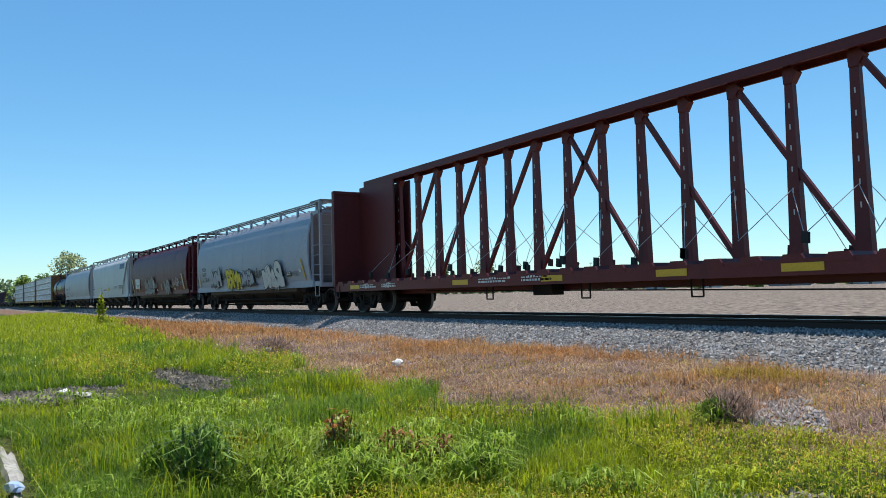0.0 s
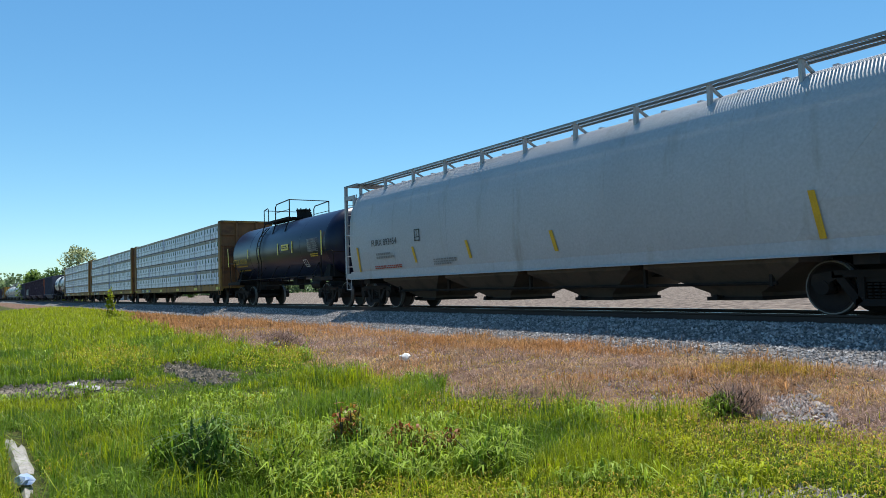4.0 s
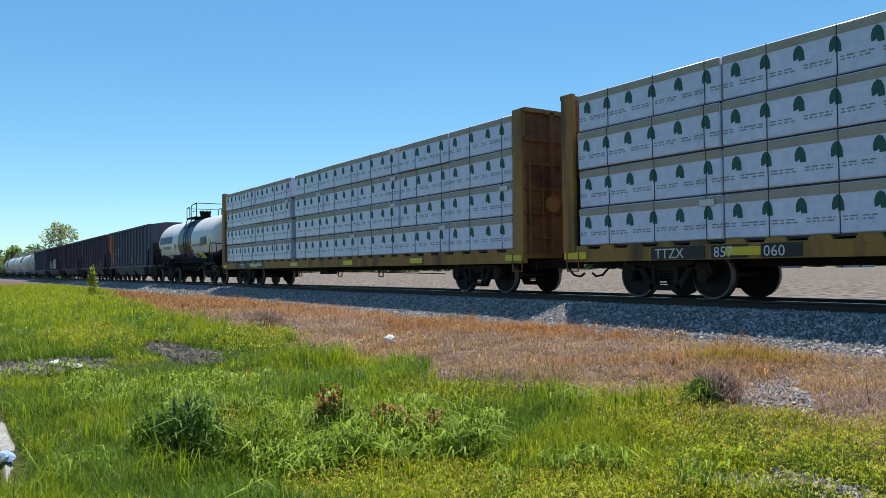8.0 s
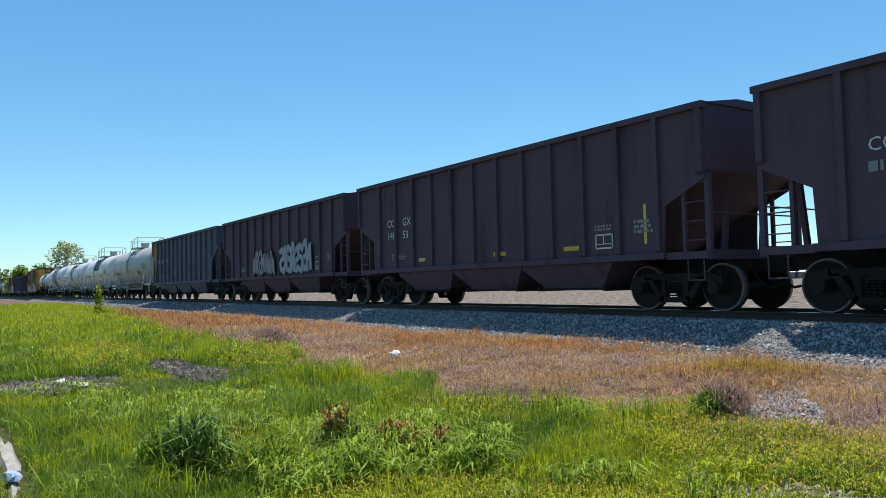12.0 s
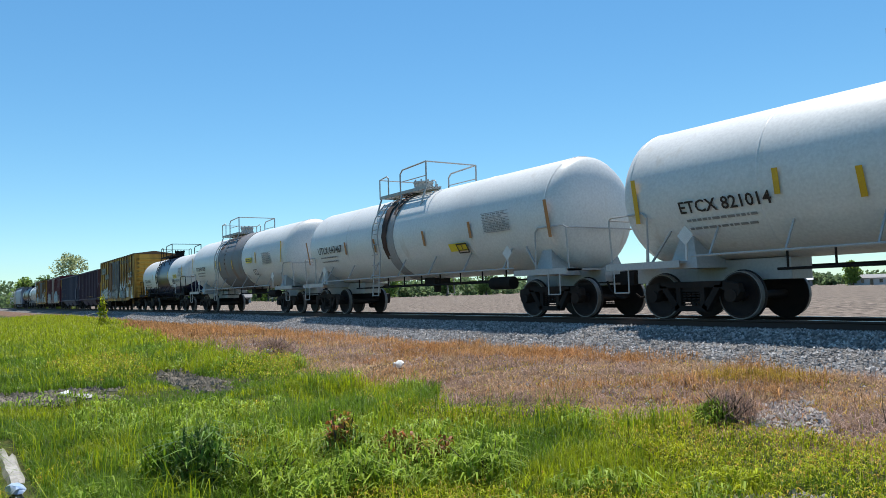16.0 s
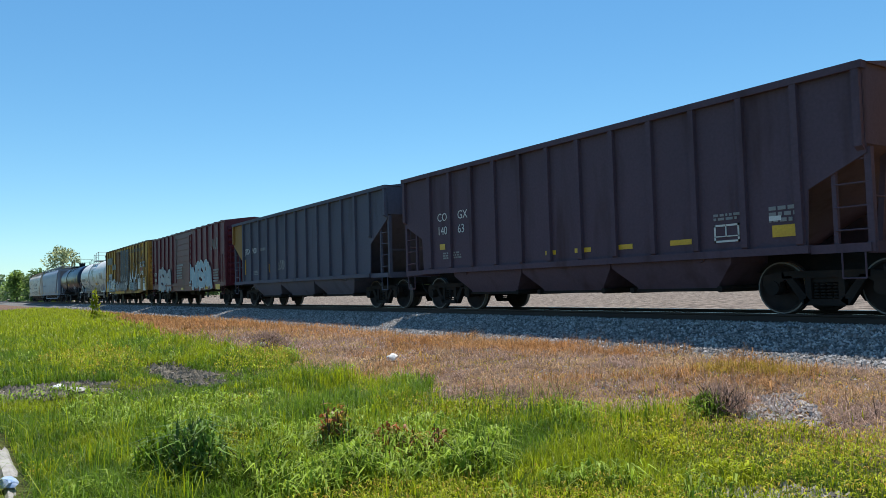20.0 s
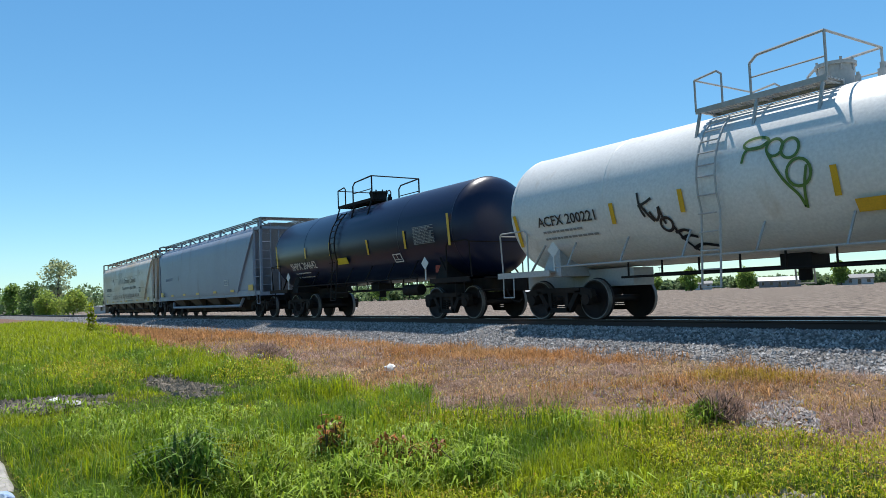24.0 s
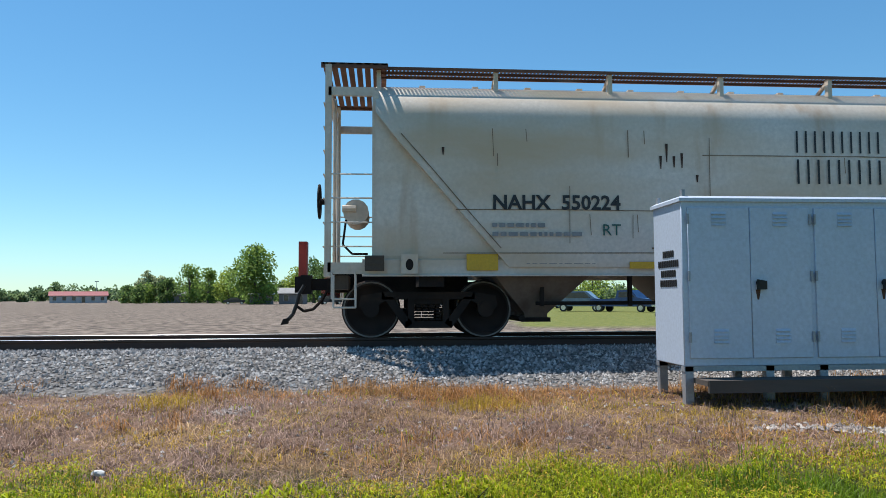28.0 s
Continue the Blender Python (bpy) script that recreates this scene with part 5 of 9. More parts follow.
# empty centre-beam
c = car0[0]
for x in (-10.3, -3.86, -0.08, 3.41, 6.11, 9.6):
    tape(c, x, -1.425, 0.9, 0.75, 0.14)
for x, w in ((-10.0, 1.2), (-8.4, 1.0), (-3.0, 1.4), (-1.2, 1.2)):
    side_bars(c, x, 0.84, w, 0.16, 2, M_WHITE_INK, -1.425, 0, int(x * 7))
write(c, "879", -9.6, -1.426, 0.84, 0.24, M_WHITE_INK)
write(c, "663", -8.2, -1.426, 0.84, 0.24, M_WHITE_INK)
side_bars(c, -11.5, 1.6, 0.9, 2.4, 10, M_WHITE_INK, -0.316, 0, 5)
bmx = bmesh.new()
bars(bmx, -0.6, -0.004, 0, 0.9, 1.6, 9, random.Random(3))
o = part("small_print", bmx, M_GREY_INK, c)
o.matrix_basis = pose(-car0[1] / 2 + 0.72, -0.4, 2.0, 0, 0, -90)

# grey hopper with graffiti
c = car1[0]
for z, tx, sz in ((2.12, "MCEX", 0.27), (1.85, "35037", 0.27)):
    y, l = hs(car1, z)
    write(c, tx, -6.85, y, z, sz, M_BLACK_INK, l)
y, l = hs(car1, 1.5)
scrawl(c, -7.1, 1.5, 1.5, 0.3, y - 0.015, l, M_BLACK_INK, 6, 0.22, 0.03)
scrawl(c, -5.3, 1.16, 1.0, 0.3, y - 0.015, l, M_BLACK_INK, 26, 0.22, 0.03)
graffiti(c, -4.9, 1.3, 1.55, 0.78, y - 0.02, l, P_GREY, M_BLACK_INK, 11, 2)
scrawl(c, -3.5, 1.55, 0.7, 0.45, y - 0.02, l, M_BLACK_INK, 27, 0.25, 0.04)
graffiti(c, -2.3, 1.16, 2.05, 0.75, y - 0.02, l, M_YELLOW2, M_BLACK_INK, 21, 4)
graffiti(c, -0.15, 1.25, 1.7, 0.6, y - 0.02, l, P_GREY, M_BLACK_INK, 25, 4)
scrawl(c, 0.9, 1.5, 1.9, 0.5, y - 0.04, l, M_BLACK_INK, 5, 0.35, 0.05)
scrawl(c, -0.6, 1.14, 2.4, 0.2, y - 0.03, l, M_BLACK_INK, 28, 0.2, 0.03)
graffiti(c, 2.95, 1.12, 2.2, 0.9, y - 0.03, l, M_WHITE_INK, M_BLACK_INK, 31, 3)
graffiti(c, 3.2, 1.12, 2.2, 0.3, y - 0.06, l, M_WHITE_INK, M_WHITE_INK, 32, 4)
scrawl(c, 5.0, 1.5, 0.45, 0.4, y - 0.02, l, M_BLACK_INK, 29, 0.25, 0.04)
panel(c, 5.5, 1.46, 0.55, 0.2, M_BLACK_INK, *hs(car1, 1.6))
side_bars(c, 5.55, 1.5, 0.45, 0.14, 2, M_WHITE_INK, hs(car1, 1.6)[0] - 0.008, l, 2)
side_bars(c, 6.1, 1.45, 0.75, 0.2, 3, M_GREY_INK, *hs(car1, 1.6), 3)
panel(c, 6.85, 1.6, 0.2, 0.14, M_WHITE_INK, *hs(car1, 1.7))
tape(c, 7.42, hs(car1, 1.8)[0], 1.7, 0.11, 0.85, lean=hs(car1, 1.8)[1], slant=-0.26)
tape(c, -7.35, hs(car1, 1.8)[0], 1.7, 0.11, 0.85, lean=hs(car1, 1.8)[1], slant=-0.05)

# maroon hopper
c = car2[0]
y, l = hs(car2, 1.9)
panel(c, -6.5, 1.52, 1.5, 0.7, M_WHITE_INK, y, l, "number_board", "white painted number panel")
write(c, "MCEX", -6.1, y - 0.008, 1.93, 0.3, M_BLACK_INK, l)
write(c, "350318", -6.2, y - 0.008, 1.6, 0.3, M_BLACK_INK, l)
y, l = hs(car2, 1.45)
graffiti(c, -3.1, 1.2, 2.7, 0.85, y - 0.02, l, M_GREY_INK, P_MAROON, 43, 5)
graffiti(c, -3.2, 1.13, 3.0, 0.2, y - 0.045, l, M_GREY_INK, P_SILVER, 44, 5)
scrawl(c, -1.8, 1.45, 1.4, 0.6, y - 0.06, l, M_WHITE_INK, 8, 0.5, 0.05)
side_bars(c, -0.2, 1.42, 0.7, 0.42, 5, M_GREY_INK, *hs(car2, 1.6), 45)
scrawl(c, 1.75, 1.2, 0.9, 0.65, y - 0.02, l, M_GREY_INK, 46, 0.5, 0.04)
graffiti(c, 2.7, 1.13, 1.3, 0.72, y - 0.02, l, M_GREY_INK, P_MAROON, 41, 2)
scrawl(c, 4.0, 1.45, 0.6, 0.2, y - 0.02, l, M_GREY_INK, 47, 0.2, 0.025)
scrawl(c, 4.7, 1.45, 1.1, 0.62, y - 0.03, l, M_WHITE_INK, 9, 0.55, 0.04)
frame_box(c, 5.55, 1.47, 0.42, 0.26, M_WHITE_INK, *hs(car2, 1.6))
side_bars(c, 6.45, 1.52, 0.6, 0.26, 3, M_GREY_INK, *hs(car2, 1.6), 4)
side_bars(c, 4.2, 1.36, 0.45, 0.12, 2, M_GREY_INK, *hs(car2, 1.45), 48)
for x, z, h, sl in ((7.3, 1.72, 0.95, -0.22), (-7.4, 1.75, 0.9, -0.1), (-5.55, 1.6, 0.45, -0.1), (1.6, 1.5, 0.4, -0.08), (4.85, 1.5, 0.45, -0.12), (-1.5, 1.5, 0.4, -0.1)):
    if h > 0.8:
        tape(c, x - 0.11, hs(car2, z)[0] - 0.008, z, 0.12, h, lean=hs(car2, z)[1], slant=sl, m=M_WHITE_INK)
    tape(c, x, hs(car2, z)[0] - 0.01, z, 0.12, h, lean=hs(car2, z)[1], slant=sl, m=M_YELLOW)
for x in (-6.8, 0.2, 4.95):
    panel(c, x, 1.26, 0.22, 0.12, M_WHITE_INK, *hs(car2, 1.3))

# white hopper
c = car3[0]
y, l = hs(car3, 3.3)
blocks(c, 5.65, 3.26, 1.85, 0.42, 4, M_BLUE_INK, y, l, 0.15, 0.24)
write(c, "GPLX", -8.0, hs(car3, 2.0)[0], 2.02, 0.26, M_BLUE_INK)
side_bars(c, -8.0, 1.72, 0.8, 0.2, 1, M_BLUE_INK, *hs(car3, 1.9), 99)
for x, zz, h in ((-5.1, 1.75, 0.45), (-3.4, 1.72, 0.45), (0.2, 1.72, 0.45), (2.6, 1.72, 0.45), (4.75, 1.8, 0.5), (7.25, 2.0, 0.95)):
    tape(c, x, hs(car3, 1.8)[0], zz, 0.12, h, M_YELLOW2, slant=-0.1 if h > 0.6 else 0)
panel(c, 0.3, 1.55, 0.75, 0.28, M_YELLOW, *hs(car3, 1.7))
side_bars(c, -2.2, 1.6, 1.8, 0.12, 1, M_RED_INK, *hs(car3, 1.7), 6)
side_bars(c, 3.2, 1.7, 1.2, 0.2, 2, M_GREY_INK, *hs(car3, 1.7), 7)
frame_box(c, 5.3, 1.62, 0.5, 0.32, M_BLACK_INK, *hs(car3, 1.8))
side_bars(c, 6.0, 1.65, 0.9, 0.3, 4, M_GREY_INK, *hs(car3, 1.8), 8)

# pale grey hopper
c = car4[0]
write(c, "FURX 893454", -7.7, hs(car4, 2.2)[0], 2.05, 0.30, M_BLACK_INK, hs(car4, 2.2)[1])
frame_box(c, -4.85, 2.05, 0.3, 0.36, M_BLACK_INK, *hs(car4, 2.2))
side_bars(c, -7.4, 1.6, 1.2, 0.22, 2, M_GREY_INK, *hs(car4, 1.7), 9)
side_bars(c, -7.6, 1.28, 2.3, 0.12, 2, M_RED_INK, *hs(car4, 1.35), 10)
side_bars(c, -3.9, 1.28, 1.2, 0.2, 3, M_GREY_INK, *hs(car4, 1.35), 11)
for x, h, sl in ((-8.75, 0.85, 0), (-4.9, 0.5, -0.12), (-2.0, 0.5, -0.12), (1.5, 0.5, -0.12), (7.9, 0.8, -0.1)):
    tape(c, x, hs(car4, 1.65)[0], 1.65, 0.12, h, slant=sl, lean=hs(car4, 1.65)[1])

# black tank
def tank_tape(c, x, z, h, m=None, w=0.11):
    y, l = on_tank(z)
    tape(c, x, y - 0.003, z, w, h, m, lean=l)


TANK_SIZE[:] = 1.38, 2.52
c = car5[0]
y, l = on_tank(2.2)
write(c, "UTLX 303168", -5.9, y - 0.01, 2.05, 0.36, M_YELLOW_INK, l)
for i, zz in enumerate((1.88, 1.68)):
    side_bars(c, -5.7, zz, 1.8, 0.1, 1, M_YELLOW_INK, on_tank(zz)[0] - 0.006, on_tank(zz)[1], 12 + i)
for x, z, h in ((-6.85, 2.45, 0.95), (-3.65, 2.5, 0.45), (-2.1, 2.5, 0.45), (0.5, 2.5, 0.5), (2.2, 2.5, 0.5), (5.5, 2.5, 0.95)):
    tank_tape(c, x, z, h, M_YELLOW2)
y, l = on_tank(2.5)
panel(c, 0.95, 2.4, 0.85, 0.26, M_YELLOW2, y - 0.004, l)
side_bars(c, 1.0, 2.46, 0.7, 0.14, 2, M_BLACK_INK, y - 0.01, l, 14)
data_table(c, 3.9, 2.2, 1.1, 0.5, M_GREY_INK, on_tank(2.4)[0] - 0.006, on_tank(2.4)[1])
side_bars(c, 4.1, 1.98, 0.8, 0.16, 2, M_YELLOW_INK, on_tank(2.05)[0] - 0.006, on_tank(2.05)[1], 15)
frame_box(c, 3.35, 1.62, 0.42, 0.34, M_WHITE_INK, on_tank(1.8)[0] - 0.012, on_tank(1.8)[1])
side_bars(c, -1.2, 2.95, 0.8, 0.3, 5, M_GREY_INK, on_tank(3.1)[0] - 0.02, on_tank(3.1)[1], 16)

TANK_SIZE[:] = 1.44, 2.60
# lumber loads
M_WRAP = mat("white_lumber_wrap", (0.72, 0.73, 0.88), (0.63, 0.65, 0.80), rough=0.35, scale=1.5, fine=6, bump=0.25, stain=(0.4, 0.4, 0.4), cover=0.15)
M_KRAFT = mat("tan_wrap_edge", (0.44, 0.38, 0.30), (0.36, 0.31, 0.25), rough=0.7)
M_STRAP = mat("black_strap_and_gap_shade", (0.03, 0.03, 0.03), rough=0.6)
def arch_marks(w, n):
    """Dark green upright marks with two legs, and grey lines of print beneath."""
    bm, bm2 = bmesh.new(), bmesh.new()
    rng = random.Random(int(w * 100) + n)
    for i in range(n):
        cx = -w / 2 + w * (i + 0.5) / n + rng.uniform(-0.06, 0.06)
        q = [(-0.11, 0.03), (-0.115, 0.16), (-0.08, 0.26), (-0.01, 0.315), (0.06, 0.28), (0.105, 0.18), (0.12, 0.0), (0.0, 0.0), (-0.012, 0.07), (-0.05, 0.08), (-0.06, 0.03)]
        bm.faces.new([bm.verts.new((cx + a * 0.85, -0.004, 0.36 + b * 0.85)) for a, b in q])
        for k in range(2):
            bars(bm2, cx - 0.27, -0.004, 0.20 + 0.05 * k, 0.22, 0.035, 1, rng)
            bars(bm2, cx + 0.08, -0.004, 0.20 + 0.05 * k, 0.22, 0.035, 1, rng)
    bmesh.ops.triangulate(bm, faces=bm.faces)
    return finish(bm, "printed_mark", M_GREEN_INK), finish(bm2, "printed_line", M_GREY_INK)


PACK_MESH = {}
def lumber_pack(car, x, y, z, w, h, near):
    key = (round(w, 2), round(h, 2))
    if key not in PACK_MESH:
        bm = bmesh.new()
        box(bm, -w / 2, w / 2, 0, 1.08, 0, h)
        bmesh.ops.bevel(bm, geom=list(bm.edges), offset=0.025, segments=1, affect="EDGES")
        body = finish(bm, "lumber_pack", M_WRAP)
        bm = bmesh.new()
        box(bm, -w / 2 + 0.01, w / 2 - 0.01, -0.006, 0.2, h - 0.17, h - 0.02)
        edge = finish(bm, "wrap_edge", M_KRAFT)
        bm = bmesh.new()
        n = max(2, round(w / 1.25))
        for i in range(n):
            cx = -w / 2 + w * (i + 0.5) / n + 0.28
            box(bm, cx - 0.007, cx + 0.007, -0.010, 0.0, 0, h)
        st = finish(bm, "strap", M_STRAP)
        PACK_MESH[key] = (body, edge, st, *arch_marks(w, max(2, round(w / 0.62))))
    body, edge, st, mark, line = PACK_MESH[key]
    o = part("lumber_pack", body, None, car)
    o.matrix_basis = pose(x, y, z, 0, 0, 0 if near else 180)
    if near:
        for nm, me in (("wrap_edge", edge), ("strap", st), ("printed_mark", mark), ("printed_line", line)):
            q = part(nm, me, None, o)
            if nm != "wrap_edge":
                q["kind"] = "stuff"


for li, (c, L) in enumerate(cars_lumber):
    rng = random.Random(50 + li)
    xe = L / 2 - 1.1
    widths = ([4.86] * 3 + [3.63] * 2 + [1.24], [3.68, 3.68, 3.68, -0.68, 2.7, 2.8, 2.7, 2.65], [4.1, 4.15, -0.48, 2.67, 2.75, 2.8, 2.75, 2.8])[li]
    tot = sum(abs(w) for w in widths)
    for side in (-1, 1):
        for row in range(4):
            x = -tot / 2
            for w in widths:
                if w < 0:          # a gap between two packs
                    x -= w
                    continue
                dy = rng.uniform(-0.03, 0.03)
                lumber_pack(c, x + w / 2 + rng.uniform(-0.015, 0.015), side * 1.40 + dy, 1.125 + row * 0.84, w - 0.03, 0.81, side < 0)
                x += w
                if side < 0 and rng.random() < 0.35:
                    bm = bmesh.new()
                    box(bm, -0.16, 0.16, -0.006, 0, -0.06, 0.06)
                    o = part("label_sheet", bm, M_WHITE_INK, c)
                    o.matrix_basis = pose(x - 0.3, -1.455, 1.125 + row * 0.84 + 0.68, 0, 0, 0)
            # Black sheet in the gap below each pack row, the shade there as colour.
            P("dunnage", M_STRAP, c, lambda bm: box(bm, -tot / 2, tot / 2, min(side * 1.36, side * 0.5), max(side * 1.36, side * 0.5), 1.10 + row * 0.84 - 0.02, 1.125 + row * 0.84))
    for x in (-11.4, -7.2, -2.6, 2.2, 6.7, 11.3):
        tape(c, x, -1.436, 0.9, 0.7, 0.15, M_YELLOW2)
    for x in (-9.2, -7.8, -6.8):
        panel(c, x - 0.05, 0.78, 1.25 if x < -9 else 0.75, 0.24, M_BLACK_INK, -1.434, 0, "number_board", "black painted number panel")
    write(c, "TTZX", -9.15, -1.442, 0.80, 0.27, M_WHITE_INK)
    for tx, num in zip((-7.8, -6.8), (("86", "145"), ("857", "060"), ("", ""))[li]):
        if num:
            write(c, num, tx, -1.442, 0.80, 0.27, M_WHITE_INK)
        else:
            side_bars(c, tx, 0.82, 0.6, 0.2, 1, M_WHITE_INK, -1.44, 0, 97)

# white and navy tank
TANK_SIZE[:] = 1.38, 2.44
c = car9[0]
y, l = on_tank(2.5)
blocks(c, -5.8, 2.42, 2.9, 0.42, 6, M_BLUE_INK, y - 0.02, l, 0.12, 0.26)
write(c, "PROX 70158", -4.85, on_tank(2.1)[0] - 0.02, 2.06, 0.28, M_BLACK_INK, on_tank(2.1)[1])
write(c, "SODIUM HYDROXIDE", 1.65, on_tank(2.15)[0] - 0.02, 2.08, 0.2, M_BLACK_INK, on_tank(2.15)[1])
write(c, "SOLUTION", 2.1, on_tank(1.9)[0] - 0.03, 1.86, 0.2, M_WHITE_INK, on_tank(1.9)[1])
panel(c, 2.7, 1.4, 0.95, 0.34, M_YELLOW2, on_tank(1.6)[0] - 0.02, on_tank(1.6)[1])
panel(c, 3.3, 2.12, 0.95, 0.42, M_BLACK_INK, on_tank(2.35)[0] - 0.01, on_tank(2.35)[1])
data_table(c, 3.34, 2.15, 0.88, 0.36, M_GREY_INK, on_tank(2.35)[0] - 0.018, on_tank(2.35)[1])
for x, z, h in ((-6.0, 2.1, 0.7), (1.25, 2.15, 0.5), (4.95, 2.1, 0.9), (-2.3, 2.15, 0.42)):
    tank_tape(c, x, z, h, M_YELLOW2)
frame_box(c, -2.15, 2.12, 0.26, 0.26, M_BLACK_INK, on_tank(2.2)[0] - 0.02, on_tank(2.2)[1])
side_bars(c, -4.4, 1.5, 1.5, 0.3, 3, M_WHITE_INK, on_tank(1.6)[0] - 0.03, on_tank(1.6)[1], 20)
side_bars(c, 1.6, 1.45, 0.8, 0.4, 4, M_WHITE_INK, on_tank(1.6)[0] - 0.03, on_tank(1.6)[1], 21)

TANK_SIZE[:] = 1.44, 2.60
# coal hoppers
def coal_marks(c, a, b, xs, z=2.3, sz=0.4, boards=None, y=-1.505, m=M_WHITE_INK):
    for (t1, t2), x in zip((a, b), xs):
        if boards:
            panel(c, x - 0.16, z - 0.45, 0.82, 0.8, boards, y, 0, "number_board", "black painted number panel")
        write(c, t1, x, y - 0.008, z, sz, m)
        if t2:
            write(c, t2, x, y - 0.008, z - sz * 1.15, sz, m)


M_BOARD = mat("fresh_black_board", (0.012, 0.013, 0.016), rough=0.5)
coal_marks(car10[0], ("CO", "990"), ("GX", "30"), (-4.72, -3.72), 2.36, 0.33, M_BOARD)
coal_marks(car11[0], ("CO", ""), ("GX", ""), (-5.2, -4.15), 2.5, 0.3)
side_bars(car11[0], -5.2, 2.12, 1.4, 0.25, 1, M_GREY_INK, -1.51, 0, 98)
coal_marks(car12[0], ("CO", "140"), ("GX", "53"), (-5.05, -4.1), 2.45, 0.34)
coal_marks(car21[0], ("CO", "140"), ("GX", "63"), (-5.05, -4.05), 2.48, 0.33)
for k, cc in enumerate((car10, car11, car12, car13, car14, car21, car22)):
    c = cc[0]
    if k not in (0, 4, 6):
        for x in (-3.0, -0.33, 0.72, 1.9, 3.35)[k % 2::1 if k == 5 else 2]:
            tape(c, x, -1.508, 1.36, 0.5 if x > 0.7 else 0.36, 0.1, M_YELLOW)
        if k != 5:
            tape(c, 5.5, -1.506, 1.75, 0.07, 0.8, M_YELLOW2)
    if k not in (4, 6):
        frame_box(c, 4.1 if k != 1 else 3.95, 1.3, 0.52, 0.32, M_WHITE_INK, -1.508, 0)
        side_bars(c, 4.1, 1.68, 0.6, 0.14, 2, M_GREY_INK, -1.508, 0, 40 + k)
        side_bars(c, 5.2, 1.55, 0.5, 0.3, 3, M_GREY_INK, -1.508, 0, 30 + k)
    side_bars(c, -4.8, 1.4, 0.9, 0.2, 3, M_GREY_INK, -1.508, 0, 50 + k)
for x, z, h in ((-5.82, 2.02, 0.85), (-3.08, 1.58, 0.45), (1.4, 1.6, 0.5), (3.66, 1.55, 0.55), (6.23, 1.85, 0.8)):
    tape(car10[0], x, -1.51, z, 0.1 if x > 0 else 0.13, h, M_YELLOW2)
tape(car21[0], 5.5, -1.512, 1.42, 0.5, 0.2, M_YELLOW)
panel(car21[0], 5.2, 1.6, 0.22, 0.08, M_WHITE_INK, -1.51, 0)
tape(car21[0], -4.82, -1.508, 1.76, 0.26, 0.16, M_YELLOW)
graffiti(car13[0], -2.6, 1.3, 2.6, 0.95, -1.6, 0, M_GREY_INK, P_COAL, 61, 7)
graffiti(car13[0], 0.7, 1.3, 3.2, 1.05, -1.6, 0, P_SLATE, M_GREY_INK, 71, 8)
for cc in (car14, car22):
    write(cc[0], "JTSX", -5.95, -1.51, 2.38, 0.36, M_WHITE_INK)
    write(cc[0], "900", -4.95, -1.51, 2.38, 0.36, M_WHITE_INK)
    side_bars(cc[0], -3.9, 2.4, 0.65, 0.2, 1, M_GREY_INK, -1.508, 0, 96)
    for x, z, h, m_ in ((-5.9, 1.8, 0.7, M_YELLOW), (-2.88, 1.65, 0.36, M_YELLOW), (0.0, 1.6, 0.45, M_YELLOW), (3.3, 1.68, 0.5, M_GREY_INK)):
        tape(cc[0], x, -1.51, z, 0.1, h, m_)
    scrawl(cc[0], -1.8, 1.45, 0.85, 0.5, -1.51, 0, M_GREY_INK, 33, 0.22, 0.03)

# white tanks
def tank_dress(cc, mark, x, z=2.12, size=0.3, plate=M_YELLOW2, ink=M_BLACK_INK, tm=None, px=1.0, pz=2.18, tapes=()):
    c = cc[0]
    y, l = on_tank(z)
    write(c, mark, x, y - 0.014, z, size, ink, l, bold=0.005)
    for i in range(2):
        zz = z - 0.18 - 0.15 * i
        side_bars(c, x + 0.1, zz, 1.7, 0.08, 1, ink if ink is M_WHITE_INK else M_GREY_INK, on_tank(zz)[0] - 0.004, on_tank(zz)[1], int(x * 9) + i)
    panel(c, px, pz, 0.85, 0.24, plate, on_tank(pz + 0.1)[0] - 0.012, on_tank(pz + 0.1)[1], "emergency_plate", "yellow information plate")
    side_bars(c, px + 0.06, pz + 0.04, 0.7, 0.15, 2, M_BLACK_INK, on_tank(pz + 0.1)[0] - 0.02, on_tank(pz + 0.1)[1], 77)
    data_table(c, 4.55, 2.2, 1.15, 0.5, M_GREY_INK, on_tank(2.4)[0] - 0.005, on_tank(2.4)[1])
    frame_box(c, 3.2, 1.75, 0.5, 0.3, M_BLACK_INK if ink is not M_WHITE_INK else M_WHITE_INK, on_tank(1.9)[0] - 0.008, on_tank(1.9)[1])
    for tx, tz, h in tapes:
        tank_tape(c, tx, tz, h, tm)
    # diamond placards on small stands
    for s in (-1, 1):
        def stand(bm):
            y0 = -1.46
            x0 = s * (cc[1] / 2 - 2.75)
            prism_y(bm, [(x0 - 0.19, 1.62), (x0, 1.43), (x0 + 0.19, 1.62), (x0, 1.81)], y0 - 0.01, y0)
            box(bm, x0 - 0.02, x0 + 0.02, y0, y0 + 0.03, 1.14, 1.5)
        P("hazard_placard", M_WHITE_INK, c, stand, "white diamond-shaped placard")


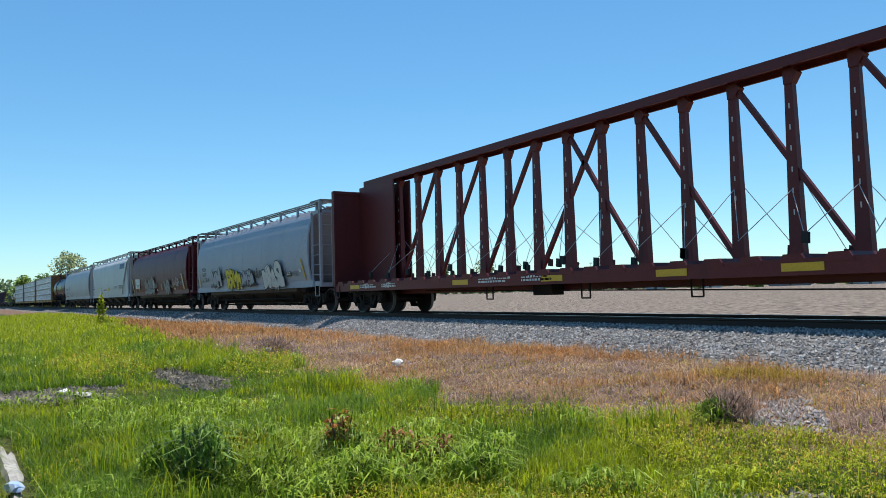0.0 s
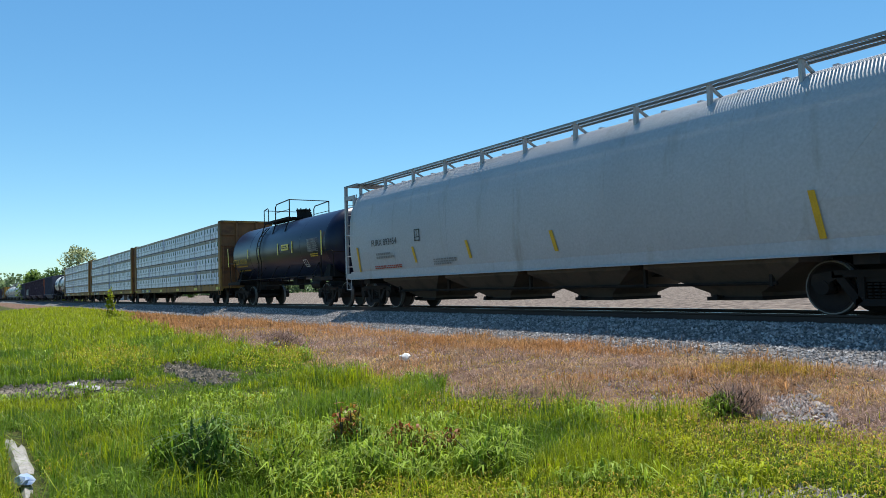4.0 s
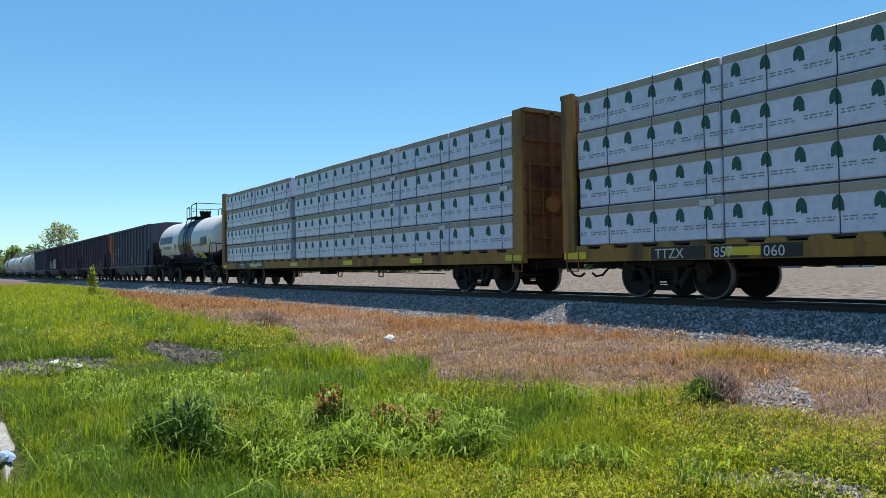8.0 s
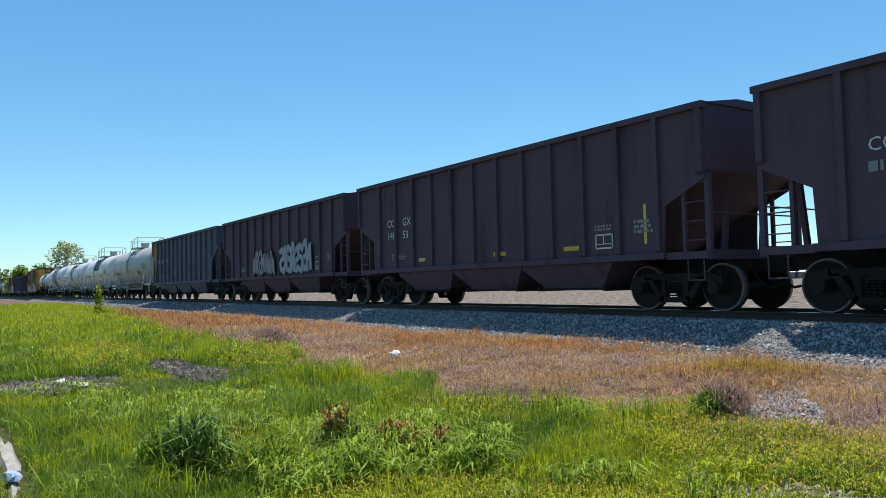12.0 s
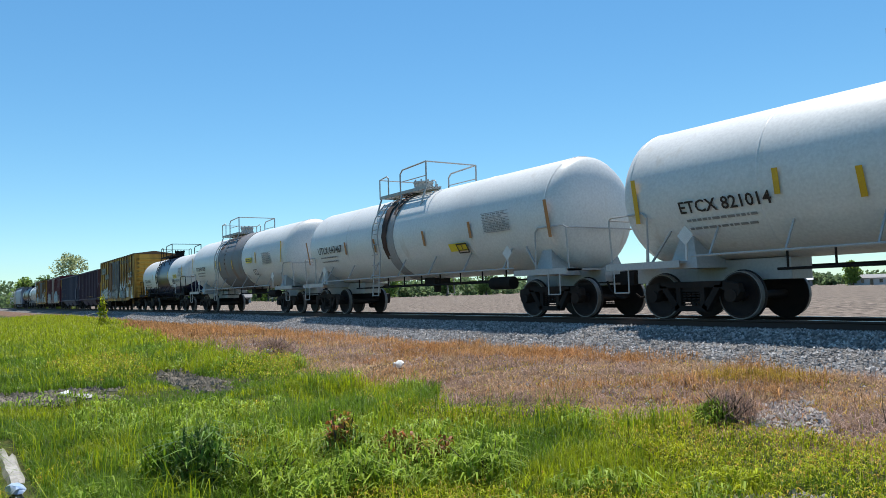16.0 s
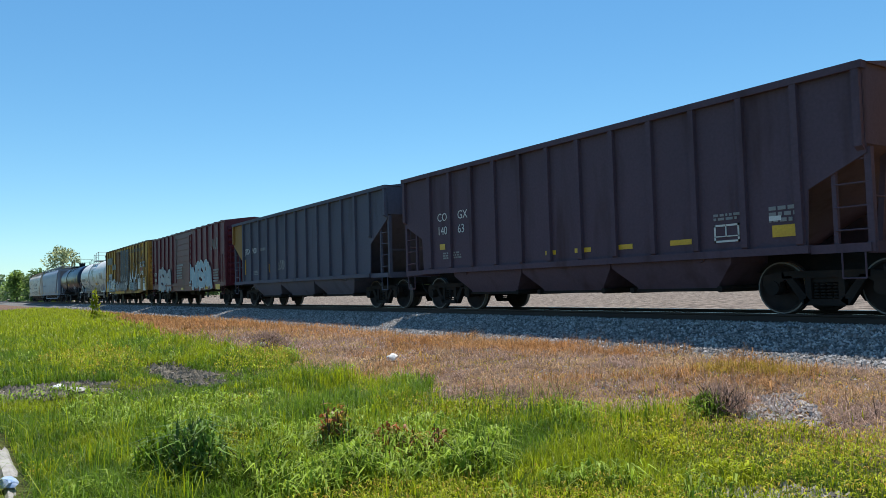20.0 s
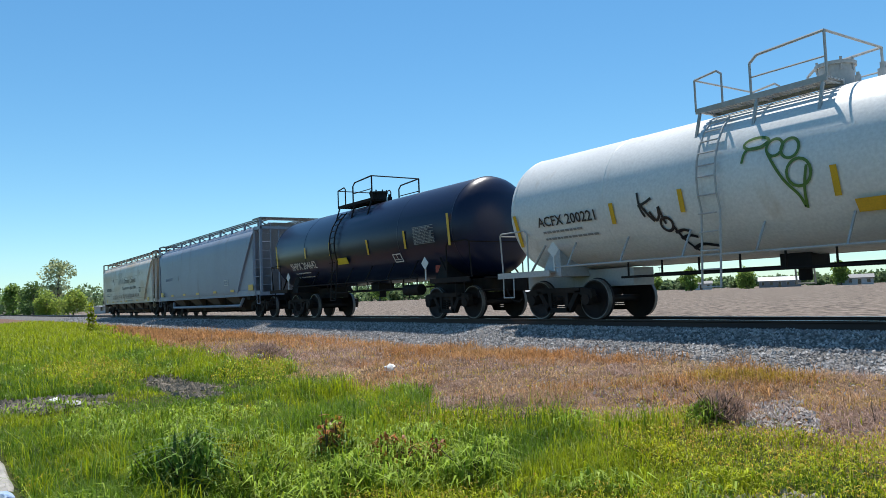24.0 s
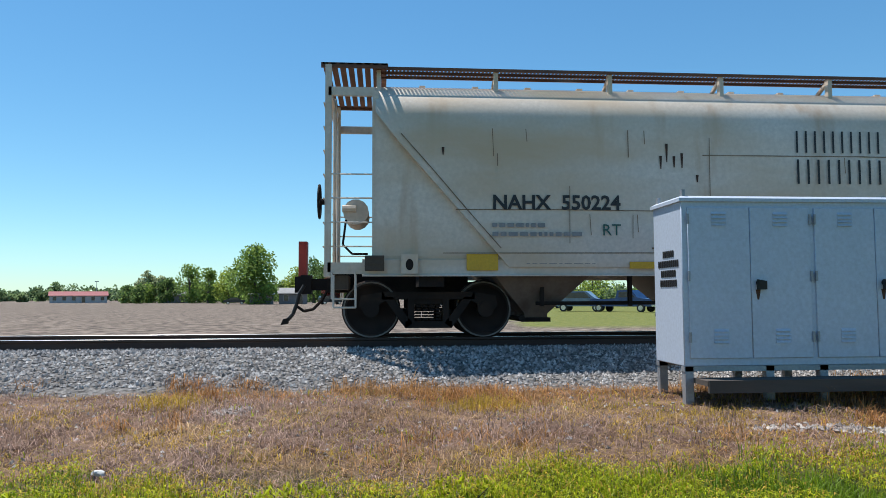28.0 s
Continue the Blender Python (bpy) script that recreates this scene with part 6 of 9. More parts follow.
TP = ((-6.9, 2.3, 0.9), (-4.0, 2.2, 0.45), (-2.6, 2.35, 0.45), (0.4, 2.4, 0.45), (2.7, 2.4, 0.45), (5.85, 2.4, 0.95))
tank_dress(car15, "UTLX 647204", -5.72, z=1.95, px=2.4, pz=1.9, tapes=((-6.65, 2.25, 0.85), (2.2, 2.1, 0.45), (5.85, 2.5, 0.9), (-3.6, 2.2, 0.45), (-0.85, 2.15, 0.5)))
tank_dress(car16, "ETCX 821014", -5.26, z=2.05, px=2.2, pz=2.0, size=0.34, tapes=((-6.3, 2.4, 0.9), (-3.16, 2.4, 0.45), (-1.75, 2.2, 0.5), (1.6, 2.2, 0.5), (4.3, 2.3, 0.5), (6.0, 2.4, 0.95)))
tank_dress(car17, "UTLX 647467", -6.15, z=2.25, px=2.8, pz=1.82, size=0.36, tm=mat("faded_orange_tape", (0.5, 0.22, 0.06), (0.42, 0.2, 0.08)), tapes=((-7.15, 2.35, 0.9), (-3.8, 2.35, 0.45), (-1.6, 2.3, 0.45), (1.5, 2.3, 0.45), (3.9, 2.35, 0.45), (7.1, 2.35, 0.9)))
tank_dress(car18, "ETCX 421529", -6.42, z=2.3, px=2.3, pz=2.35, size=0.3, tapes=((-7.3, 2.65, 0.9), (-2.65, 2.5, 0.45), (-1.9, 2.4, 0.45), (0.1, 2.4, 0.45), (3.6, 2.55, 0.5), (6.85, 2.65, 0.9)))
TANK_SIZE[:] = 1.34, 2.32
tank_dress(car19, "TILX 160657", -4.85, z=2.0, px=3.4, pz=2.1, size=0.33, tapes=((-5.7, 2.3, 0.9), (-2.6, 2.35, 0.4), (-1.4, 2.35, 0.5), (1.95, 2.35, 0.5), (5.55, 2.4, 0.9)))
TANK_SIZE[:] = 1.44, 2.60
write(car19[0], "SODIUM HYDROXIDE", 3.05, on_tank(1.95)[0] - 0.03, 1.88, 0.2, M_BLACK_INK, 0)
side_bars(car19[0], 3.1, 1.72, 0.7, 0.12, 1, M_BLACK_INK, on_tank(1.85)[0] - 0.03, 0, 78)
tank_dress(car25, "ACFX 200221", -5.68, z=2.18, px=1.67, pz=1.72, size=0.33, plate=M_YELLOW, tapes=((-6.45, 2.15, 0.8), (-3.33, 2.25, 0.45), (-1.55, 2.3, 0.45), (1.42, 2.25, 0.5), (3.0, 2.5, 0.5), (5.7, 2.45, 0.95)))
tank_dress(car26, "SHPX 204642", -5.05, z=1.9, px=-0.8, pz=1.9, size=0.42, ink=M_WHITE_INK, tapes=((-6.35, 2.5, 0.9), (-3.45, 2.5, 0.42), (-1.25, 2.5, 0.48), (1.6, 2.35, 0.5), (4.0, 2.4, 0.55), (6.4, 2.5, 0.9)))
for xx in (5.0,):
    panel(car26[0], xx, 1.35, 0.3, 0.3, M_RED_INK, on_tank(1.5)[0] - 0.05, 0, "hazard_placard", "red placard")
M_SPRAY = mat("green_spray_paint", (0.10, 0.2, 0.03), rough=0.6)
def tank_spray(c, lines, w, m, name, label):
    """Hand-sprayed lines that follow the round of a tank."""
    for line in lines:
        bm = bmesh.new()
        stroke(bm, line, w, 0)
        for v in bm.verts:
            v.co.y += on_tank(v.co.z)[0] - 0.006
        part(name, bm, m, c, label)


def loop(cx, cz, rx, rz, a0=0.0, a1=6.4):
    return [(cx + rx * math.cos(a), cz + rz * math.sin(a)) for a in np.linspace(a0, a1, 18)]


tank_spray(car25[0], (loop(0.06, 3.1, 0.24, 0.1), loop(0.42, 2.96, 0.15, 0.15), loop(0.7, 2.9, 0.16, 0.17), loop(0.84, 2.47, 0.21, 0.23), smooth([(0.3, 2.86), (0.55, 2.4), (0.78, 2.1), (0.85, 1.9), (0.9, 2.2), (0.98, 2.55)]), smooth([(-0.2, 2.8), (-0.12, 3.0), (0.15, 3.02), (0.3, 3.1)])), 0.05, M_SPRAY, "scrawl", "olive green sprayed loop")
tank_spray(car25[0], (smooth([(-2.6, 2.57), (-2.57, 2.28), (-2.5, 2.11)]), smooth([(-2.6, 2.32), (-2.42, 2.37), (-2.28, 2.43)]), smooth([(-2.56, 2.35), (-2.4, 2.12), (-2.3, 2.00)]), smooth([(-2.35, 2.16), (-2.25, 2.00), (-2.15, 2.08), (-2.12, 2.24), (-2.05, 1.93)]), loop(-2.03, 1.9, 0.14, 0.13), smooth([(-1.9, 1.85), (-1.8, 1.57), (-1.7, 1.38)]), smooth([(-1.9, 1.73), (-1.72, 1.76), (-1.6, 1.73)]), smooth([(-1.85, 1.61), (-1.65, 1.65), (-1.5, 1.61)]), smooth([(-1.75, 1.40), (-1.5, 1.47), (-1.2, 1.42)])), 0.055, M_BLACK_INK, "scrawl", "black sprayed line")
scrawl(car18[0], 2.0, 1.6, 0.5, 0.4, on_tank(1.8)[0] - 0.03, on_tank(1.8)[1], M_GREY_INK, 16, 0.3, 0.03)
# stains below the manways
M_RUST_RUN = mat("dark_rust_run", (0.10, 0.04, 0.02), (0.03, 0.02, 0.015), rough=0.8)
M_YELLOW_RUN = mat("yellow_spill_run", (0.46, 0.40, 0.25), (0.44, 0.42, 0.35), rough=0.7)
def tank_run(cc, x, w, a0, a1, m, R=1.44, cz=2.60, seed=1, name="stain_run"):
    rng = random.Random(seed)
    bm = bmesh.new()
    rows = []
    for a in np.linspace(a0, a1, 16):
        f = (a - a1) / (a0 - a1)
        jx = rng.uniform(-0.04, 0.04)
        rows.append([(x + jx - w / 2 * (0.6 + 0.4 * f), -(R + 0.016) * math.sin(a), cz - (R + 0.016) * math.cos(a)), (x + jx + w / 2 * (0.6 + 0.4 * f), -(R + 0.016) * math.sin(a), cz - (R + 0.016) * math.cos(a))])
    loft(bm, rows, cap=False, closed=False)
    part(name, bm, m, cc[0], "dried run of spilled cargo")


tank_run(car15, -1.0, 0.7, 2.9, 1.2, M_YELLOW_RUN, seed=3)
tank_run(car15, -1.1, 0.3, 2.9, 1.5, M_YELLOW_RUN, seed=4)
tank_run(car17, -0.9, 0.42, 3.0, 1.0, M_RUST_RUN, seed=5)
tank_run(car17, -0.4, 0.25, 3.0, 2.0, M_RUST_RUN, seed=6)
tank_run(car18, -2.0, 0.8, 2.95, 2.0, M_RUST_RUN, seed=7)
tank_run(car18, -1.1, 0.2, 2.95, 1.3, M_RUST_RUN, seed=8)

# yellow boxcars
M_PALE_SPRAY = mat("pale_spray_paint", (0.42, 0.42, 0.43), (0.3, 0.3, 0.32), rough=0.6)
M_CYAN_SPRAY = mat("pale_blue_spray_paint", (0.35, 0.5, 0.58), rough=0.6)
for cc in (car20, car24):
    c = cc[0]
    Y = -1.58
    write(c, "The nationwide boxcar pool", 2.05, Y, 3.8, 0.5, M_BLACK_INK, italic=0.25, sx=0.8)
    blocks(c, -7.1, 3.25, 2.2, 0.55, 4, M_BLACK_INK, Y, 0, 0.3, 0.24)
    blocks(c, -5.0, 2.75, 1.8, 0.45, 3, M_BLACK_INK, Y - 0.012, 0, 0.3, 0.26)
    side_bars(c, 6.7, 2.55, 0.75, 0.5, 2, M_BLACK_INK, Y, 0, 61)
    graffiti(c, -7.3, 1.05, 3.8, 0.8, Y, 0, M_CYAN_SPRAY, M_BLACK_INK, 91, 11)
    graffiti(c, -5.3, 1.15, 1.8, 0.75, Y - 0.02, 0, M_WHITE_INK, M_BLACK_INK, 92, 5)
    graffiti(c, -3.1, 1.1, 1.5, 0.6, -1.61, 0, M_PALE_SPRAY, P_ENDRUST, 93, 4)
    for i, (x, z, w, h, m_) in enumerate(((1.95, 1.05, 0.75, 0.75, M_PALE_SPRAY), (2.75, 1.05, 0.6, 0.5, M_CYAN_SPRAY), (3.4, 1.02, 0.65, 0.95, M_PALE_SPRAY), (4.1, 1.0, 0.75, 0.6, P_DOORK), (4.9, 1.1, 0.85, 0.75, M_WHITE_INK), (5.8, 0.95, 0.8, 0.9, P_OCHRE), (6.65, 0.98, 0.85, 0.6, M_WHITE_INK), (7.5, 1.0, 0.35, 0.8, P_OCHRE), (-7.3, 1.02, 1.6, 0.5, M_PALE_SPRAY), (-5.0, 1.0, 0.9, 0.9, M_PALE_SPRAY))):
        panel(c, x, z, w, h, m_, Y + 0.004 + 0.001 * (i % 3), 0, "paint_patch", "pale patch of sprayed paint")
    for x0, z0, x1, z1, x2, z2 in ((2.1, 1.75, 2.2, 2.55, 2.75, 1.8), (2.85, 1.9, 3.2, 2.6, 3.45, 1.85), (3.95, 1.8, 4.6, 2.8, 4.45, 1.8), (2.4, 1.4, 3.0, 2.2, 2.9, 1.3)):
        wedge = P("spray_wedge", M_WHITE_INK, c, lambda bm: prism_y(bm, [(x0, z0), (x2, z2), (x1, z1)], Y - 0.006, Y - 0.002), "white sprayed wedge")
        P("outline", M_BLACK_INK, wedge, lambda bm: stroke(bm, [(x0, z0), (x1, z1), (x2, z2), (x0, z0)], 0.05, Y - 0.012))
    P("spray_arc", M_WHITE_INK, c, lambda bm: stroke(bm, [(5.15 + 0.45 * math.cos(a), 1.6 + 0.55 * math.sin(a)) for a in np.linspace(0.1, 3.0, 12)], 0.05, Y - 0.012))
    P("spray_arc", P_DOORK, c, lambda bm: stroke(bm, [(5.15 + 0.3 * math.cos(a), 1.6 + 0.4 * math.sin(a)) for a in np.linspace(0.1, 3.0, 10)], 0.12, Y - 0.014))
    graffiti(c, 2.2, 1.12, 1.5, 0.5, Y - 0.03, 0, M_CYAN_SPRAY, M_BLACK_INK, 81, 7)
    graffiti(c, 3.4, 1.05, 1.3, 0.5, Y - 0.03, 0, M_PALE_SPRAY, M_BLACK_INK, 85, 6)
    scrawl(c, 5.75, 2.5, 1.0, 0.6, Y - 0.02, 0, M_WHITE_INK, 17, 0.45, 0.045)
    scrawl(c, 5.85, 2.05, 0.7, 0.35, Y - 0.02, 0, M_WHITE_INK, 37, 0.35, 0.045)
    q = random.Random(88)
    for i in range(16):
        x0, z0, w_ = q.uniform(2.2, 6.2), q.uniform(2.1, 3.3), q.uniform(0.15, 0.5)
        P("old_paint_wedge", M_RED_INK if i == 3 else q.choice((M_RUST_RUN, P_BROWNROOF, P_DOORK)), c, lambda bm: prism_y(bm, [(x0, z0), (x0 + w_, z0 + q.uniform(-0.1, 0.2)), (x0 + w_ * q.uniform(0.4, 1.4), z0 + q.uniform(0.15, 0.4))], Y - 0.004 - 0.0005 * i, Y - 0.001), "dark faded wedge of old spray paint")
    graffiti(c, -1.4, 1.1, 2.7, 0.5, -1.6, 0, M_GREY_INK, P_DOORK, 104, 6)
    scrawl(c, -1.3, 1.75, 2.4, 0.5, -1.6, 0, M_GREY_INK, 22, 0.3, 0.06)
    scrawl(c, 0.4, 1.4, 1.1, 0.4, -1.62, 0, M_WHITE_INK, 18, 0.25, 0.03)
    panel(c, 6.75, 1.5, 0.75, 0.4, M_BOARD, Y - 0.008, 0, "number_board", "black painted panel")
    frame_box(c, 6.85, 1.56, 0.45, 0.26, M_WHITE_INK, Y - 0.014, 0)
    tape(c, 7.42, Y - 0.016, 1.5, 0.14, 0.9, M_YELLOW)
    for x, z in ((2.0, 1.3), (4.65, 1.35), (-6.5, 1.4), (-3.9, 1.4)):
        tape(c, x, Y - 0.02, z, 0.12, 0.4, M_YELLOW)
for a, b, z in (("AB", "OX", 2.2), ("50", "54", 1.88)):
    write(car20[0], a, -6.7, -1.6, z, 0.36, M_BLACK_INK)
    write(car20[0], b, -5.9, -1.6, z, 0.36, M_BLACK_INK)
write(car24[0], "RBOX", -6.35, -1.6, 2.0, 0.38, M_BLACK_INK)
panel(car24[0], -6.45, 1.85, 1.5, 0.6, M_PALE_SPRAY, -1.585, 0, "number_board", "pale painted number panel")
panel(car24[0], -7.2, 1.25, 0.9, 0.5, M_PALE_SPRAY, -1.585, 0, "number_board", "pale painted number panel")
tape(car24[0], -6.8, -1.6, 1.15, 0.55, 0.26, M_YELLOW)

# maroon boxcar
c = car23[0]
Y = -1.58
write(c, "BKTY", -7.2, Y, 1.85, 0.3, M_WHITE_INK)
write(c, "150468", -7.2, Y, 1.5, 0.24, M_WHITE_INK)
graffiti(c, -5.9, 0.95, 3.0, 1.2, Y, 0, M_PALE_SPRAY, M_CYAN_SPRAY, 111, 4)
graffiti(c, 1.4, 1.05, 4.2, 1.25, Y, 0, M_CYAN_SPRAY, M_WHITE_INK, 121, 6)
scrawl(c, 5.6, 2.7, 1.0, 0.9, Y, 0, M_GREY_INK, 19, 0.4, 0.05)
side_bars(c, -1.4, 1.5, 1.4, 0.9, 6, M_GREY_INK, -1.592, 0, 63)
side_bars(c, 5.9, 1.2, 0.9, 0.7, 5, M_GREY_INK, Y, 0, 64)
panel(c, 5.1, 1.55, 0.3, 0.4, M_SPRAY, Y, 0)
tape(c, 6.5, -1.54, 0.97, 0.75, 0.26, M_YELLOW)
for x in (-5.6, -3.0, -0.4, 1.9, 4.5):
    tape(c, x, -1.54, 0.95, 0.5, 0.13, M_YELLOW)

# blue-grey and cream hoppers at the end of the train
M_SEAM = mat("thin_brown_rust_line", (0.16, 0.09, 0.05), (0.3, 0.22, 0.15), rough=0.9, scale=3)
c = car27[0]
write(c, "NAHX 550572", -6.8, hs(car27, 2.25)[0], 2.15, 0.26, M_BLUE_INK)
frame_box(c, 4.6, 1.55, 0.6, 0.28, M_WHITE_INK, *hs(car27, 1.7))
P("side_pipe", P_SLATE, c, lambda bm: [pipe(bm, [(-6.4, -1.2, 0.85), (-6.2, -1.25, 0.55), (6.0, -1.25, 0.55), (6.3, -1.2, 0.9)], 0.07, 8)], "pale pipe along the underside")
for x in (-5.35, -2.75, -0.1, 3.0, 5.75):
    tape(c, x, -1.56, 1.27, 0.5, 0.11)
for x in (-7.9, 9.05 - 0.75):
    tape(c, x, -1.55, 1.36, 0.62, 0.26)
frame_box(c, -3.95, 2.1, 0.2, 0.26, M_GREY_INK, *hs(car27, 2.2))
c = car28[0]
y, l = hs(car28, 2.1)
write(c, "NAHX", -6.95, y, 2.03, 0.32, M_BLACK_INK, bold=0.008)
write(c, "550224", -5.85, y, 2.03, 0.32, M_BLACK_INK, bold=0.008)
side_bars(c, -6.95, 1.72, 0.9, 0.1, 1, M_GREY_INK, y, 0, 65)
side_bars(c, -6.95, 1.58, 1.6, 0.1, 1, M_GREY_INK, y, 0, 66)
write(c, "RT", -5.2, y, 1.62, 0.26, M_GREEN_INK)
y, l = hs(car28, 2.9)
blocks(c, -1.98, 2.98, 1.55, 0.36, 5, M_BLACK_INK, y, 0, thin=0.11)
blocks(c, -1.98, 2.47, 2.1, 0.4, 6, M_BLACK_INK, y, 0, thin=0.11)
write(c, "Cracking Catalysts", 0.22, y, 2.47, 0.56, M_BLACK_INK, sx=0.93)
write(c, "The fastest route to highest Octanes", -0.53, y, 2.03, 0.34, M_BLACK_INK, sx=0.96)
scrawl(c, -4.35, 1.36, 9.4, 0.36, hs(car28, 1.6)[0], 0, M_SEAM, 23, 0.3, 0.03)
scrawl(c, 6.9, 1.5, 1.1, 0.5, hs(car28, 1.6)[0] + 0.012, 0, M_BLACK_INK, 24, 0.4, 0.03)
for x in (-4.49, -1.24, 0.62, 4.4):
    tape(c, x, -1.545, 1.15, 0.52, 0.11)
tape(c, -7.1, -1.50, 1.2, 0.5, 0.26)
tape(c, 7.6, -1.50, 1.2, 0.5, 0.26)
for i, (x, z, w) in enumerate(((-3.0, 1.12, 1.2), (1.1, 1.12, 2.2), (-6.4, 1.16, 1.4))):
    side_bars(c, x, z, w, 0.1, 2, M_GREY_INK, -1.51 if i == 2 else -1.545, 0, 67 + i)
frame_box(c, 5.2, 1.75, 0.5, 0.3, M_BLACK_INK, *hs(car28, 1.9))
for i, (x, z, h) in enumerate(((-4.1, 2.55, 0.35), (-4.0, 2.6, 0.5), (-3.88, 2.6, 0.3), (-3.75, 2.55, 0.4), (-3.5, 2.4, 0.2), (5.2, 2.5, 0.8), (5.5, 2.75, 0.4), (5.75, 2.8, 0.3), (6.1, 2.85, 0.35), (6.4, 2.8, 0.3), (-7.6, 2.8, 0.2))):
    bm = bmesh.new()
    prism_y(bm, [(-0.008, 0.4 * h), (0.008, 0.4 * h), (0.022, h), (-0.022, h)], -0.004, 0)
    o = part("rust_streak", bm, M_RUST_RUN, c)
    o.matrix_basis = pose(x, hs(car28, z)[0] + 0.004, z, 0, 0, 0)

def rust_line(c, x0, z0, x1, z1, w, m, y):
    P("rust_seam", m, c, lambda bm: stroke(bm, [(x0, z0), ((x0 * 2 + x1) / 3, (z0 * 2 + z1) / 3 + 0.008), ((x0 + x1 * 2) / 3, (z0 + z1 * 2) / 3 - 0.006), (x1, z1)], w, y))


for z, x0, x1 in ((1.34, -7.6, 7.9), (2.02, -7.4, -2.6), (2.02, 2.2, 7.2), (2.92, -3.4, 4.6)):
    rust_line(c, x0, z, x1, z, 0.014, M_SEAM, hs(car28, z)[0] + 0.008)
for x, z0, z1 in ((-3.3, 1.5, 3.2), (0.9, 2.95, 3.3), (3.4, 1.4, 2.1), (-5.6, 1.5, 2.4)):
    rust_line(c, x, z0, x + 0.01, z1, 0.012, M_SEAM, hs(car28, (z0 + z1) / 2)[0] - 0.002)
for s in (-1, 1):
    rust_line(c, s * 8.25, 3.2, s * 6.7, 1.42, 0.016, M_SEAM, hs(car28, 2.4)[0] - 0.004)
for i in range(20):      # rust drips below the roof edge and the seams
    q = random.Random(300 + i)
    x, z, h = q.uniform(-7.2, 7.2), q.choice((3.3, 2.9, 2.0, 1.95)), q.uniform(0.15, 0.5)
    rust_line(c, x, z, x + q.uniform(-0.02, 0.02), z - h, q.uniform(0.01, 0.02), M_SEAM, hs(car28, z - h / 2)[0] - 0.006)

# marks sit a little forward of the first plan on these cars
DECALS = ("lettering", "small_print", "placard", "reflective_strip", "graffiti", "scrawl", "brand_mark", "number_board", "stencil_frame", "data_table", "emergency_plate", "stain_run")
for cc, dx in ((car3, 0.2), (car9, 0.45), (car13, 0.2), (car5, 0.2), (car28, 0.12)):
    reach = cc[1] / 2 - 1.45
    for o in cc[0].children:
        if o.name.split(".")[0] in DECALS and o.location.x + dx < reach - 0.2:
            o.location.x += dx

# brake wheel, brake cylinder and rear marker on the last car
LR = -car28[1] / 2
P("brake_wheel", M_STEEL_DARK, c, lambda bm: [pipe(bm, [(LR + 0.42, -1.0 + 0.27 * math.cos(a), 2.2 + 0.27 * math.sin(a)) for a in np.linspace(0, 6.283, 17)], 0.018, 6)] + [rod(bm, (LR + 0.42, -1.0, 2.2), (LR + 0.42, -1.0 + 0.27 * math.cos(a), 2.2 + 0.27 * math.sin(a)), 0.012, 6) for a in (0.3, 1.87, 3.44, 5.0)] + [rod(bm, (LR + 0.40, -1.0, 2.2), (LR + 0.6, -1.0, 2.2), 0.05, 8)])
P("air_reservoir", P_CREAM, c, lambda bm: [rod(bm, (LR + 1.0, -0.9, 2.05), (LR + 1.0, 0.1, 2.05), 0.21, 14), rod(bm, (LR + 0.78, -0.9, 2.1), (LR + 1.0, -0.9, 2.1), 0.06, 8)])
P("air_pipe", M_STEEL_DARK, c, lambda bm: pipe(bm, [(LR + 0.85, -1.1, 1.9), (LR + 0.8, -1.1, 1.5), (LR + 0.95, -1.1, 1.35), (LR + 1.2, -1.1, 1.35)], 0.02, 6))
hose = P("air_hose", M_RUBBER, c, lambda bm: pipe(bm, [(LR + 0.12, -0.34, 0.86), (LR + 0.04, -0.36, 0.72), (LR + 0.0, -0.36, 0.55), (LR - 0.06, -0.36, 0.38), (LR - 0.16, -0.36, 0.27)], 0.032, 8), "hanging black rubber air hose")
P("coupling_head", M_STEEL_DARK, hose, lambda bm: prism_y(bm, [(LR - 0.26, 0.2), (LR - 0.14, 0.22), (LR - 0.12, 0.32), (LR - 0.22, 0.3)], -0.41, -0.31))
P("notice_board", P_UNDER, c, lambda bm: [box(bm, LR + 1.16, LR + 1.46, -1.575, -1.55, 1.06, 1.3)] + [box(bm, LR + 1.18, LR + 1.44, -1.59, -1.575, z, z + 0.025) for z in (1.08, 1.17, 1.26)], "rusty clip board on the sill")
P("tie_down_plate", P_CREAM, c, lambda bm: prism_y(bm, [(LR + 1.72, 1.02), (LR + 1.98, 1.02), (LR + 1.98, 1.32), (LR + 1.72, 1.32)], -1.57, -1.55))
P("tie_down_hole", M_STEEL_DARK, c, lambda bm: prism_y(bm, [(LR + 1.85 + 0.06 * math.cos(a), 1.16 + 0.09 * math.sin(a)) for a in np.linspace(0, 5.9, 14)], -1.576, -1.571))
P("end_beam", P_UNDER, c, lambda bm: box(bm, LR + 0.62, LR + 0.9, -1.3, 1.3, 0.78, 1.0))
for k in (-1, 1):
    P("sill_step", P_CREAM, c, lambda bm: stirrup(bm, LR + 0.85, k * 1.5, 1.0, 0.34, 0.5))
P("rear_marker", M_RED_INK, c, lambda bm: prism_x(bm, [(-0.14, 0.95), (0.14, 0.95), (0.14, 1.62), (-0.14, 1.62)], LR + 0.0, LR + 0.14), "faded red end-of-train marker")


